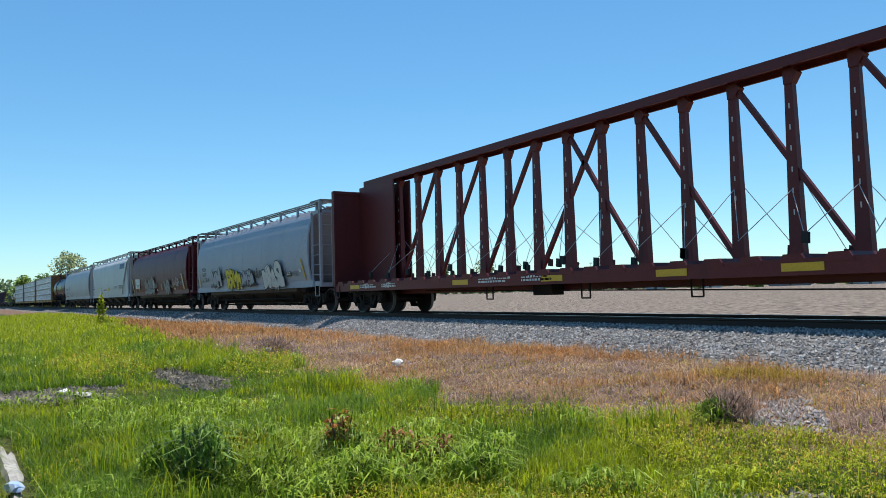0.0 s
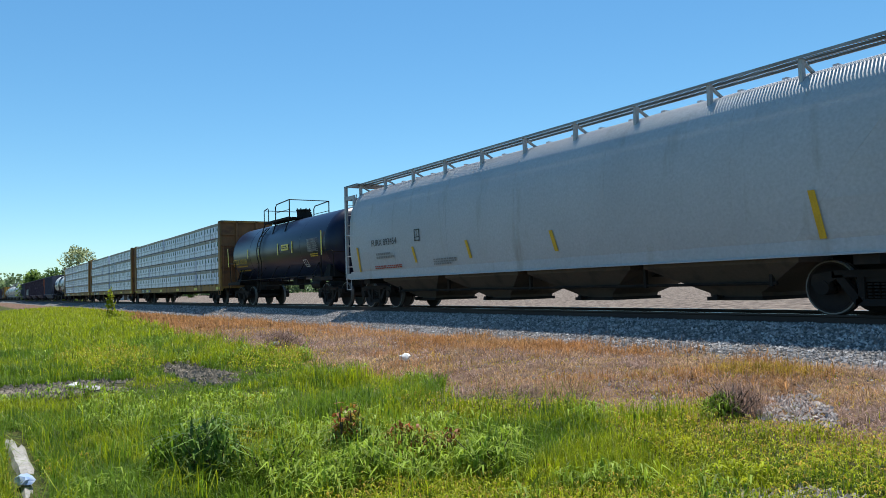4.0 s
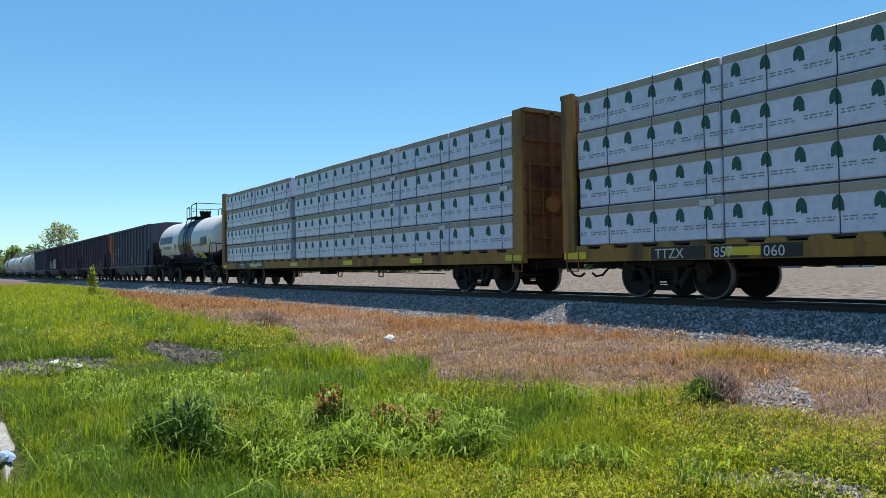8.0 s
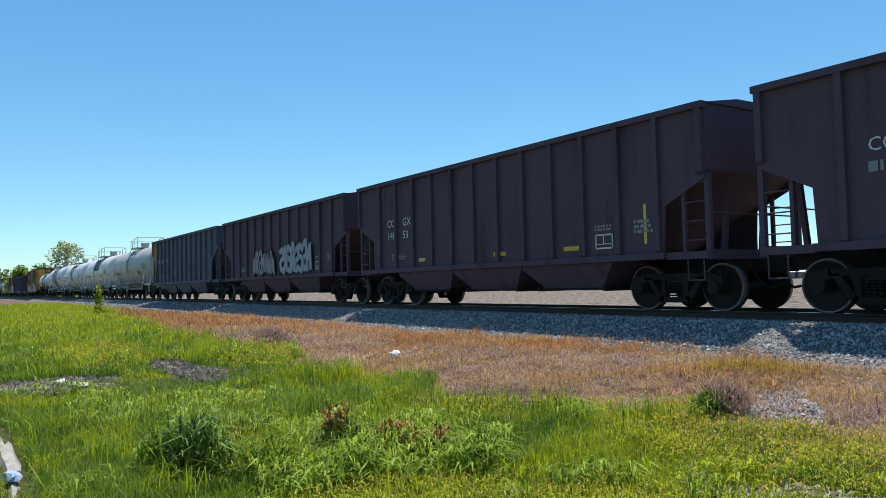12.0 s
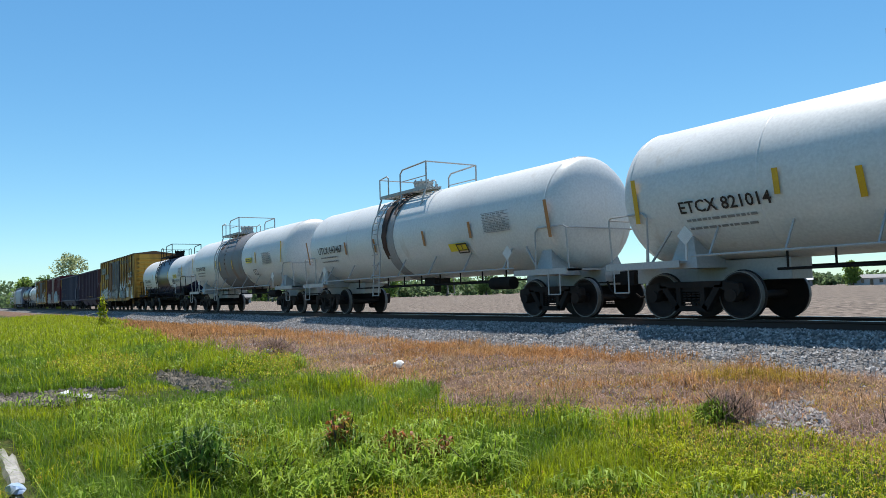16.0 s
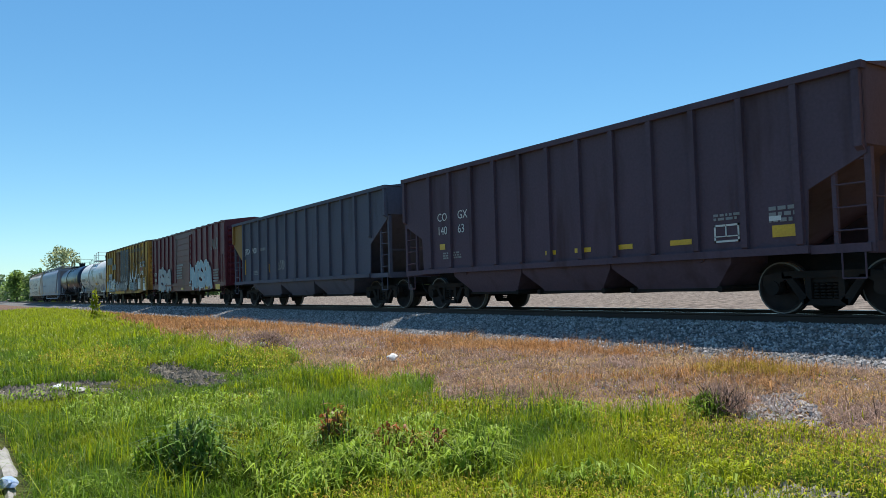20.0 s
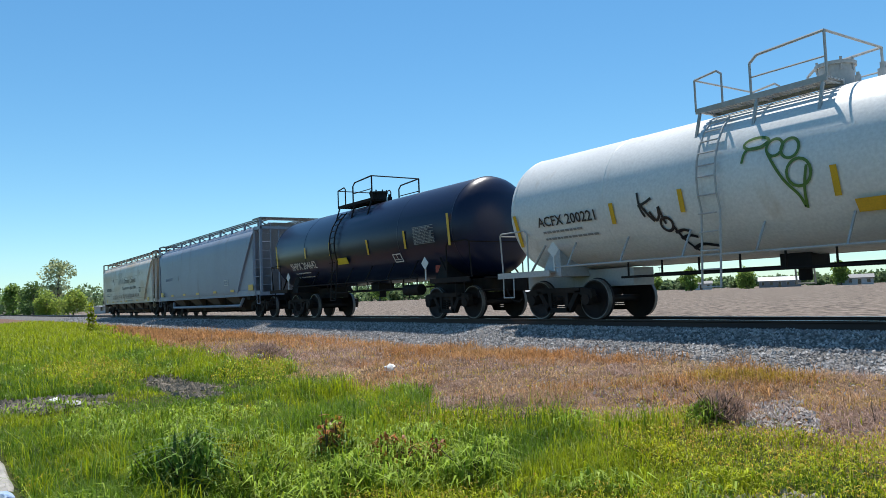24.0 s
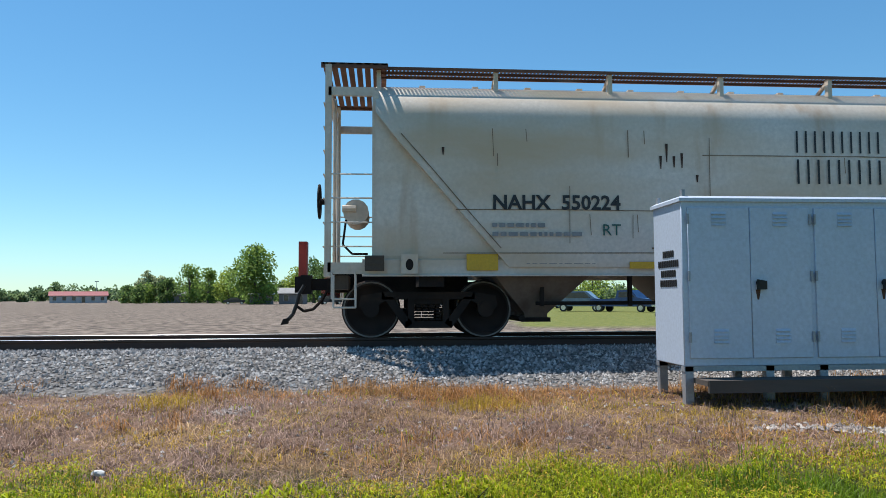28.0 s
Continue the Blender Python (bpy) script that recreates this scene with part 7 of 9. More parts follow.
# ---- signal cabinet beside the crossing ----
M_CAB = mat("pale_grey_enamel", (0.52, 0.59, 0.70), (0.48, 0.55, 0.66), rough=0.4, scale=1.0, fine=25, bump=0.04, stain=(0.46, 0.50, 0.55), cover=0.06, stain_stretch=(1, 1, 0.3))
M_GALV = mat("galvanised_steel", (0.4, 0.41, 0.43), (0.3, 0.31, 0.33), rough=0.5, metal=0.4)
M_SHELF = mat("weathered_dark_plank", (0.06, 0.05, 0.045), (0.11, 0.09, 0.075), rough=0.85, stretch=(0.2, 2, 2))
def signal_cabinet(x0, y0, z0, length, depth, height, ground):
    cab = tagged(new("signal_cabinet"), "pale grey steel signal cabinet on galvanised legs", "cabinet")
    cab.location = (x0, y0, 0)
    P("body", M_CAB, cab, lambda bm: [box(bm, 0, length, 0, depth, z0, z0 + height), bmesh.ops.bevel(bm, geom=list(bm.edges), offset=0.01, segments=1, affect="EDGES")])
    P("roof", M_CAB, cab, lambda bm: loft(bm, [[(-o, -o, z), (length + o, -o, z), (length + o, depth + o, z), (-o, depth + o, z)] for o, z in ((0.03, z0 + height - 0.01), (0.03, z0 + height + 0.03), (-0.02, z0 + height + 0.06))]))
    n = 4
    dw = (length - 0.1) / n
    for i in range(n):
        a = 0.05 + i * dw + (0.0 if i % 2 else 0.02)
        b = 0.05 + (i + 1) * dw - (0.04 if i % 2 else 0.006)
        def door(bm):
            box(bm, a, b, -0.022, 0.01, z0 + 0.09, z0 + height - 0.08)
            bmesh.ops.bevel(bm, geom=list(bm.edges), offset=0.006, segments=1, affect="EDGES")
        d = P("door", M_CAB, cab, door)
        for zz in (z0 + 0.27, z0 + height - 0.30):
            for j in range(4):
                def louvre(bm):
                    cx = (a + b) / 2
                    prism_x(bm, [(-0.022, zz + j * 0.045), (-0.042, zz + j * 0.045), (-0.022, zz + j * 0.045 + 0.03)], cx - 0.09, cx + 0.09)
                P("louvre", M_CAB, d, louvre)
        hx = a if i % 2 == 0 else b
        for zz in (0.28, 1.0, 1.68):
            P("hinge", M_GALV, d, lambda bm: rod(bm, (hx + (0.0 if i % 2 else -0.0), -0.035, z0 + zz), (hx, -0.035, z0 + zz + 0.12), 0.016, 8))
        if i % 2:
            def handle(bm):
                rod(bm, (a + 0.09, -0.02, z0 + 0.98), (a + 0.09, -0.10, z0 + 0.98), 0.035, 10)
                prism_y(bm, [(a + 0.05, z0 + 0.90), (a + 0.16, z0 + 0.90), (a + 0.16, z0 + 1.0), (a + 0.05, z0 + 1.02)], -0.09, -0.055)
            P("handle", M_RUBBER, d, handle, "black padlocked handle")
            P("rust_streak", M_RUST_RUN, d, lambda bm: prism_y(bm, [(a + 0.07, z0 + 0.78), (a + 0.09, z0 + 0.78), (a + 0.11, z0 + 0.9), (a + 0.05, z0 + 0.9)], -0.025, -0.022))
    for xx in (0.05, length - 0.05):
        for yy in (0.06, depth - 0.06):
            P("lifting_lug", M_GALV, cab, lambda bm: [box(bm, xx - 0.02, xx + 0.02, yy - 0.03, yy + 0.03, z0 + height + 0.02, z0 + height + 0.14)])
    bm = bmesh.new()
    rng = random.Random(4)
    for i, w in enumerate((0.36, 0.68, 0.5, 0.56)):
        x = -w / 2
        while x < w / 2 - 0.03:
            box(bm, x, x + 0.045, -0.003, 0, -i * 0.12, -i * 0.12 + 0.085)
            x += 0.06
    o = part("painted_lines", bm, M_BLACK_INK, cab, "plain black bars in place of an address")
    o.matrix_basis = pose(-0.004, depth * 0.45, z0 + 1.30, 0, 0, -90)
    for xx in (0.06, 1.05, 1.72, length - 0.1):
        for yy in (0.05, depth - 0.05):
            P("leg", M_GALV, cab, lambda bm: prism_x(bm, [(yy - 0.05, ground - 0.2), (yy + 0.05, ground - 0.2), (yy + 0.05, z0), (yy - 0.05, z0)], xx - 0.05, xx + 0.05))
    for yy in (0.05, depth - 0.05):
        P("bearer", M_GALV, cab, lambda bm: box(bm, 0, length, yy - 0.05, yy + 0.05, z0 - 0.06, z0 - 0.001))
    P("step_board", M_SHELF, cab, lambda bm: box(bm, 0.1, length, -0.42, -0.02, z0 - 0.19, z0 - 0.13), "dark weathered step board")
    P("board_edge", M_SHELF, cab, lambda bm: box(bm, 0.1, length, -0.44, -0.40, z0 - 0.26, z0 - 0.12))
    return cab


signal_cabinet(3.56, 8.6, 0.78, 3.25, 0.9, 1.96, 0.3)

# ---- distance: trees, houses, parked vehicles ----
M_BARK = mat("grey_bark", (0.10, 0.085, 0.07), (0.16, 0.14, 0.12), rough=0.9, stretch=(1, 1, 0.2), bump=0.5)
def leaf_mat(name, c, v=0.3):
    return mat(name, c, tuple(k * 0.7 for k in c), rough=0.6, scale=0.4, fine=3, bump=0, island=v, trans=0.58, spec=0.2)


L_DARK = leaf_mat("dark_tree_leaves", (0.19, 0.29, 0.09))
L_MID = leaf_mat("tree_leaves", (0.29, 0.42, 0.10))
L_LIGHT = leaf_mat("young_spring_leaves", (0.40, 0.50, 0.10))
L_PALE = leaf_mat("sparse_pale_leaves", (0.46, 0.52, 0.28))
L_RED = leaf_mat("red_leaves", (0.28, 0.08, 0.07))
L_HAZE = leaf_mat("far_wood_leaves", (0.22, 0.31, 0.14))


def leaves_np(centres, size, seed, flat=0.0):
    """Quads of the given size, randomly turned, round each centre."""
    rng = np.random.default_rng(seed)
    n = len(centres)
    a = rng.normal(size=(n, 3))
    a[:, 2] *= 1 - flat
    a /= np.linalg.norm(a, axis=1)[:, None]
    b = np.cross(a, rng.normal(size=(n, 3)))
    b /= np.linalg.norm(b, axis=1)[:, None]
    s = (np.asarray(size) * rng.uniform(0.6, 1.3, n))[:, None]
    v = np.stack([centres - a * s - b * s * 0.5, centres + a * s * 0.2 - b * s * 0.8, centres + a * s + b * s * 0.3, centres - a * s * 0.1 + b * s * 0.8], 1).reshape(-1, 3)
    return v, np.arange(4 * n).reshape(n, 4)


def crown_points(h, r, n, seed, base=0.3, clumps=14, fill=0.32):
    rng = np.random.default_rng(seed)
    z0 = h * base
    cl = []
    for i in range(clumps):
        u = rng.uniform(0, 1)
        ang = rng.uniform(0, 6.283)
        rad = r * 0.72 * math.sin(math.pi * min(1, 0.15 + 0.8 * u)) * math.sqrt(rng.uniform(0.2, 1))
        cl.append((rad * math.cos(ang), rad * math.sin(ang), z0 + (h - z0) * (0.08 + 0.82 * u), r * fill * rng.uniform(0.7, 1.3)))
    cl = np.array(cl)
    pick = rng.integers(0, clumps, n)
    d = rng.normal(size=(n, 3))
    d /= np.linalg.norm(d, axis=1)[:, None]
    d *= rng.uniform(0.35, 1.0, n)[:, None] ** 0.6
    return cl[pick, :3] + d * cl[pick, 3:4], cl


def tree(x, y, h, r, m, label, seed, n=1400, leaf=0.3, base=0.25, clumps=16, fill=0.34, trunk=0.03):
    z = float(gz(x, y))
    t = tagged(new("tree"), label, "tree", "trees beyond the field")
    t.location = (x, y, z - 0.1)
    pts, cl = crown_points(h, r, n, seed, base, clumps, fill)
    def limbs(bm):
        rod(bm, (0, 0, 0), (0.1, 0, h * 0.5), h * trunk, 8, h * trunk * 0.55)
        rod(bm, (0.1, 0, h * 0.5), (0.15, 0.1, h * 0.85), h * trunk * 0.55, 6, 0.04)
        for i, (cx, cy, cz, cr) in enumerate(cl):
            f = 0.25 + 0.5 * ((i * 0.37) % 1)
            rod(bm, (0.1, 0, h * min(f, cz / h * 0.75)), (cx, cy, cz), h * trunk * 0.3, 5, 0.02)
    P("trunk", M_BARK, t, limbs)
    v, f = leaves_np(pts, np.full(n, leaf), seed + 1)
    c = mesh_np("crown", v, f, m, False)
    c.parent = t
    return t


def polar(az, d):
    return d * math.sin(radians(az)), d * math.cos(radians(az))


tree(*polar(-83.3, 205), 14.2, 5.4, L_PALE, "tall lone tree with thin pale spring leaves", 1, 1500, 0.27, 0.3, 22, 0.3, 0.022)
tree(*polar(-9.3, 160), 12.0, 5.6, L_MID, "broad round green tree behind the field", 2, 5200, 0.27, 0.04, 30, 0.42)
for i, (az, d, h, r, m, lb) in enumerate((
        (-11.2, 185, 8.2, 4.2, L_LIGHT, "bright green leafy tree at the field edge"), (-12.6, 200, 9.0, 4.0, L_MID, "green leafy tree at the field edge"), (-13.9, 205, 10.4, 4.2, L_MID, "green leafy tree at the field edge"),
        (-15.4, 215, 6.5, 3.6, L_DARK, "dark green tree at the field edge"), (-16.7, 230, 9.5, 3.4, L_PALE, "thin tree with pale leaves"), (-15.9, 225, 8.0, 2.6, L_PALE, "thin tree with pale leaves"),
        (-5.0, 190, 11.5, 4.0, L_DARK, "dark evergreen tree behind a shed"), (-4.2, 185, 10.5, 3.5, L_DARK, "dark evergreen tree behind a shed"), (-6.2, 200, 9.0, 4.5, L_LIGHT, "bright green leafy tree"), (-3.5, 150, 6.0, 2.8, L_RED, "small tree with dark red leaves"),
        (4.2, 130, 5.0, 3.0, L_LIGHT, "bright green leafy tree beside the road"), (12.2, 130, 7.5, 4.0, L_MID, "green leafy tree beside the road"), (16.0, 120, 7.0, 4.4, L_LIGHT, "bright green leafy tree beside the road"), (20.0, 110, 7.0, 4.0, L_MID, "green leafy tree beside the road"),
        (-84.8, 190, 7.5, 4.0, L_DARK, "dark bushy tree beside the track"), (-84.0, 170, 5.6, 3.4, L_LIGHT, "bright green bushy tree beside the track"), (-82.4, 180, 5.6, 3.4, L_LIGHT, "bright green bushy tree beside the track"), (-86.0, 200, 7.0, 4.0, L_MID, "green bushy tree beside the track"),
        (-53.6, 330, 15.0, 6.0, L_DARK, "dark tree in front of far woods"), (-61.0, 340, 15.5, 5.5, L_MID, "green tree in front of far woods"), (-56.6, 340, 13.5, 4.5, L_DARK, "dark tree in front of far woods"), (-70.0, 330, 13.0, 5.5, L_MID, "green tree in front of far woods"), (-34.2, 260, 6.5, 4.0, L_MID, "green tree near far houses"), (-37.9, 255, 8.0, 3.6, L_MID, "round green tree near far houses"), (-40.4, 260, 5.5, 2.6, L_MID, "small green tree near far houses"), (-75.9, 250, 7.8, 3.6, L_LIGHT, "bright round tree before dark woods"), (-73.8, 255, 10.5, 5.6, L_DARK, "broad dark oak before the woods"), (-69.7, 260, 12.5, 3.4, L_PALE, "tall slender tree with thin leaves"), (-78.3, 280, 9.0, 5.0, L_DARK, "broad dark tree before the woods"), (-28.2, 290, 8.0, 4.0, L_MID, "green tree near far houses"))):
    tree(*polar(az, d), h, r, m, lb, 10 + i, 1900, 0.26 * d / 200, 0.04 if r > 3 else 0.25, 22, 0.38)


def far_woods():
    rng = np.random.default_rng(5)
    pts, sz = [], []
    for i in range(460):
        az = -89 + 134 * (i + rng.uniform(-0.5, 0.5)) / 460
        d = (390 if az < -24 else 470) * rng.uniform(0.9, 1.5)
        lo, hi = (7, 12) if az < -66 else (6, 9.5) if az < -46 else (3.5, 6) if az < -24 else (4.5, 8)
        h = rng.uniform(lo, hi) * d / 430
        x, y = polar(az, d)
        if y < 14:
            y = 14 + rng.uniform(0, 8)
        p, _ = crown_points(h, h * 0.9, 190, 100 + i, 0.0, 9, 0.45)
        pts.append(p + np.array([x, y, float(gz(x, y))]))
        sz.append(np.full(190, 0.95))
    v, f = leaves_np(np.concatenate(pts), np.concatenate(sz), 9)
    tagged(mesh_np("far_woods", v, f, L_HAZE, False), "continuous far line of dark green woods", "trees", kind="stuff")


far_woods()


def hedge_woods():
    """Joined lower crowns between the single trees at the field's edge."""
    rng = np.random.default_rng(15)
    for name_seed, (m, lb, lo, hi) in enumerate(((L_MID, "thicket of mid-green trees along the field edge", 4.0, 7.0), (L_DARK, "thicket of dark green trees along the field edge", 3.5, 6.0))):
        pts = []
        for i in range(26):
            az = -18.0 + 15.5 * (i + rng.uniform(-0.5, 0.5)) / 26
            x, y = polar(az, rng.uniform(212, 250))
            h = rng.uniform(lo, hi)
            p, _ = crown_points(h, h * 0.55, 420, 700 + 40 * name_seed + i, 0.0, 12, 0.42)
            pts.append(p + np.array([x, y, float(gz(x, y))]))
        c = np.concatenate(pts)
        v, f = leaves_np(c, np.full(len(c), 0.34), 19 + name_seed)
        tagged(mesh_np("field_edge_thicket", v, f, m, False), lb, "trees", kind="stuff")


hedge_woods()

M_ROOF_RED = mat("red_metal_roof", (0.32, 0.07, 0.06), (0.26, 0.06, 0.05), rough=0.5, stretch=(4, 1, 1))
M_WALL_PALE = mat("pale_siding", (0.55, 0.55, 0.54), (0.46, 0.46, 0.46), rough=0.7, stretch=(1, 1, 6))
M_WALL_GREY = mat("grey_siding", (0.25, 0.25, 0.26), (0.2, 0.2, 0.21), rough=0.7, stretch=(1, 1, 6))
M_ROOF_GREY = mat("grey_shingle_roof", (0.2, 0.2, 0.2), (0.28, 0.28, 0.28), rough=0.85, fine=8)
M_ROOF_WHITE = mat("white_metal_roof", (0.7, 0.7, 0.7), rough=0.5)
M_GLASS = mat("dark_window_glass", (0.02, 0.025, 0.03), rough=0.08, spec=0.8)
def house(name, label, az, d, w, dep, wall_h, roof_h, m_wall, m_roof, windows=4, turn=0):
    x, y = polar(az, d)
    h = tagged(new(name), label, "building")
    h.matrix_basis = pose(x, y, float(gz(x, y)) - 0.15, 0, 0, -az + turn)
    P("wall", m_wall, h, lambda bm: box(bm, -w / 2, w / 2, 0, dep, 0, wall_h))
    P("roof", m_roof, h, lambda bm: prism_x(bm, [(-0.5, wall_h), (dep + 0.5, wall_h), (dep + 0.5, wall_h + 0.15), (dep / 2, wall_h + roof_h), (-0.5, wall_h + 0.15)], -w / 2 - 0.4, w / 2 + 0.4))
    for i in range(windows):
        cx = -w / 2 + w * (i + 0.5) / windows
        wd = P("window" if i != windows // 2 else "door", M_GLASS, h, lambda bm: box(bm, cx - 0.5, cx + 0.5, -0.02, 0.05, 0.2 if i == windows // 2 else 0.9, 2.1))
        P("window_frame", M_WALL_PALE, wd, lambda bm: [box(bm, cx - 0.58, cx + 0.58, -0.04, 0.02, 2.1, 2.2), box(bm, cx - 0.58, cx - 0.5, -0.04, 0.02, 0.9, 2.1), box(bm, cx + 0.5, cx + 0.58, -0.04, 0.02, 0.9, 2.1)])
    return h


house("long_house", "low pale house with long red metal roof", -21.1, 265, 16.5, 8, 2.3, 1.5, M_WALL_PALE, M_ROOF_RED, 6)
house("shed", "small grey shed with pale hipped roof", -6.5, 165, 6.0, 6, 2.3, 1.4, M_WALL_GREY, M_ROOF_GREY, 2)
house("carport", "open carport with white metal roof", -8.8, 160, 4.8, 5, 2.1, 0.5, M_WALL_GREY, M_ROOF_WHITE, 3)
house("barn", "long low barn with pale metal roof", -48.7, 350, 19, 9, 2.0, 1.4, M_WALL_GREY, M_ROOF_WHITE, 5)
house("white_house", "small white house at the edge of the woods", -41.0, 320, 8, 7, 4.2, 1.6, M_WALL_PALE, M_ROOF_GREY, 3)
house("low_house", "low house with pale roof among trees", -32.0, 300, 14, 8, 2.4, 1.6, M_WALL_GREY, M_ROOF_WHITE, 5)
house("low_house", "grey low house among trees", -27.4, 290, 11, 8, 2.4, 1.4, M_WALL_PALE, M_ROOF_GREY, 4)
house("roadside_house", "white house with dark windows beside the road", 10.6, 125, 12, 8, 3.2, 1.8, M_WALL_PALE, M_ROOF_GREY, 5)
house("low_house", "small pale house between broad trees", -71.9, 262, 6, 5, 1.8, 1.7, M_WALL_PALE, M_ROOF_GREY, 3)
house("mobile_home", "white trailer home beside the woods", -80.3, 225, 4.2, 3, 2.0, 0.3, M_WALL_PALE, M_ROOF_WHITE, 3, 30)
house("outbuilding", "small grey outbuilding beside leafy trees", -14.8, 225, 7, 5, 2.4, 1.0, M_WALL_GREY, M_ROOF_GREY, 2)
house("outbuilding", "small pale outbuilding among far trees", -37.2, 310, 8, 5, 2.4, 1.2, M_WALL_PALE, M_ROOF_GREY, 3)

M_CHROME = mat("chrome", (0.6, 0.6, 0.6), rough=0.2, metal=1.0)
def vehicle(name, label, az, d, m, turn, kind="car", L=4.7):
    x, y = polar(az, d)
    v = tagged(new(name), label, "vehicle", "parked vehicles")
    v.matrix_basis = pose(x, y, float(gz(x, y)), 0, 0, turn)
    k = L / 2
    if kind == "pickup":
        prof = [(-k, 0.45), (-k, 1.05), (-0.35, 1.08), (-0.25, 1.78), (1.05, 1.80), (1.55, 1.15), (k - 0.1, 1.05), (k, 0.8), (k, 0.45)]
        win = [(-0.1, 1.2), (-0.05, 1.66), (0.95, 1.68), (1.35, 1.2)]
    elif kind == "suv":
        prof = [(-k, 0.45), (-k, 1.1), (-k + 0.25, 1.7), (0.5, 1.75), (1.25, 1.1), (k - 0.1, 0.98), (k, 0.75), (k, 0.45)]
        win = [(-k + 0.35, 1.15), (-k + 0.45, 1.6), (0.4, 1.64), (0.95, 1.15)]
    else:
        prof = [(-k, 0.4), (-k, 0.9), (-1.5, 1.0), (-0.9, 1.42), (0.4, 1.44), (1.1, 0.98), (k - 0.1, 0.85), (k, 0.65), (k, 0.4)]
        win = [(-1.2, 1.02), (-0.8, 1.34), (0.35, 1.36), (0.85, 1.02)]
    P("body", m, v, lambda bm: [prism_y(bm, prof, -0.88, 0.88), bmesh.ops.bevel(bm, geom=list(bm.edges), offset=0.05, segments=2, affect="EDGES")])
    for s in (-1, 1):
        P("side_window", M_GLASS, v, lambda bm: prism_y(bm, win, s * 0.895, s * 0.87))
        for wx in (-k + 0.9, k - 0.95):
            w = P("wheel", M_RUBBER, v, lambda bm: rod(bm, (wx, s * 0.72, 0.34), (wx, s * 0.92, 0.34), 0.34, 18))
            P("rim", M_CHROME, w, lambda bm: rod(bm, (wx, s * 0.91, 0.34), (wx, s * 0.935, 0.34), 0.21, 12))
        P("headlight", M_CHROME, v, lambda bm: box(bm, k - 0.04, k + 0.02, s * 0.62 - 0.18, s * 0.62 + 0.18, 0.68, 0.82))
    P("bumper", M_CHROME, v, lambda bm: box(bm, k - 0.02, k + 0.08, -0.85, 0.85, 0.45, 0.6))
    P("windscreen", M_GLASS, v, lambda bm: beam(bm, (win[3][0] + 0.12, 0, win[3][1] + 0.0), (win[2][0] + 0.12, 0, win[2][1] + 0.02), 1.5, 0.04))


M_CAR_BLUE = mat("blue_car_paint", (0.03, 0.08, 0.22), rough=0.2, bump=0)
M_CAR_LBLUE = mat("light_blue_car_paint", (0.18, 0.25, 0.35), rough=0.2, bump=0)
M_CAR_WHITE = mat("white_vehicle_paint", (0.7, 0.7, 0.7), rough=0.2, bump=0)
M_CAR_DARK = mat("dark_vehicle_paint", (0.03, 0.03, 0.035), rough=0.2, bump=0)
vehicle("pickup_truck", "blue pickup truck parked beyond the track", 18.4, 64, M_CAR_BLUE, -48, "pickup", 5.7)
vehicle("parked_car", "light blue parked car beyond the track", 15.3, 66, M_CAR_LBLUE, -30, "suv", 4.7)
vehicle("parked_car", "silver blue parked car beyond the track", 12.6, 88, M_CAR_LBLUE, 172, "car", 4.6)
vehicle("white_suv", "white sport utility vehicle on the far road", 8.6, 112, M_CAR_WHITE, -30, "suv", 4.8)
vehicle("parked_car", "white car parked on the far road", 5.3, 120, M_CAR_WHITE, -60, "car", 4.5)
vehicle("parked_car", "dark car parked under a red-leaved tree", -3.7, 148, M_CAR_DARK, 20, "suv", 4.8)
vehicle("parked_car", "dark car parked beside the field", -10.7, 162, M_CAR_DARK, 10, "car", 4.6)

M_ROAD = mat("pale_far_road", (0.36, 0.35, 0.33), (0.3, 0.29, 0.27), rough=0.9)
def road_strip():
    bm = bmesh.new()
    pts = [(2, 172), (4, 118), (20, 104), (60, 100), (260, 98)]
    for (xa, ya), (xb, yb) in zip(pts, pts[1:]):
        za, zb = float(gz(xa, ya)) + 0.06, float(gz(xb, yb)) + 0.06
        bm.faces.new([bm.verts.new(p) for p in ((xa, ya - 3, za), (xb, yb - 3, zb), (xb, yb + 4, zb), (xa, ya + 4, za))])
    tagged(part("road", bm, M_ROAD), "pale paved road beyond the field", "road", kind="structure")


road_strip()
for i, (az, d, h) in enumerate(((-46.5, 420, 15), (-45.6, 430, 15.5), (-56.8, 420, 14), (-20.0, 400, 10), (-40.0, 430, 13))):
    x, y = polar(az, d)
    p = tagged(new("light_pole"), "thin far lamp pole above the woods", "pole", "far poles")
    p.location = (x, y, 0.2)
    P("mast", M_GALV, p, lambda bm: rod(bm, (0, 0, 0), (0, 0, h), 0.14, 6))
    P("crossarm", M_GALV, p, lambda bm: box(bm, -0.9, 0.9, -0.15, 0.15, h - 0.4, h))

# ---- litter and small ground things ----
M_PAPER = mat("crumpled_white_paper", (0.72, 0.72, 0.7), rough=0.7, fine=20, bump=0.6)
M_BLUEBAG = mat("blue_plastic_scrap", (0.18, 0.32, 0.6), (0.6, 0.66, 0.72), rough=0.35, scale=6)
M_CONC = mat("dirty_concrete", (0.46, 0.44, 0.42), (0.28, 0.265, 0.245), rough=0.9, fine=12, bump=0.5)
M_MUD = mat("damp_grey_mud", (0.13, 0.11, 0.085), (0.27, 0.235, 0.185), rough=0.95, scale=4, fine=14, bump=0.8, spec=0.1)
M_WATER = mat("shallow_puddle_water", (0.035, 0.032, 0.028), rough=0.5, spec=0.15, bump=0.3)
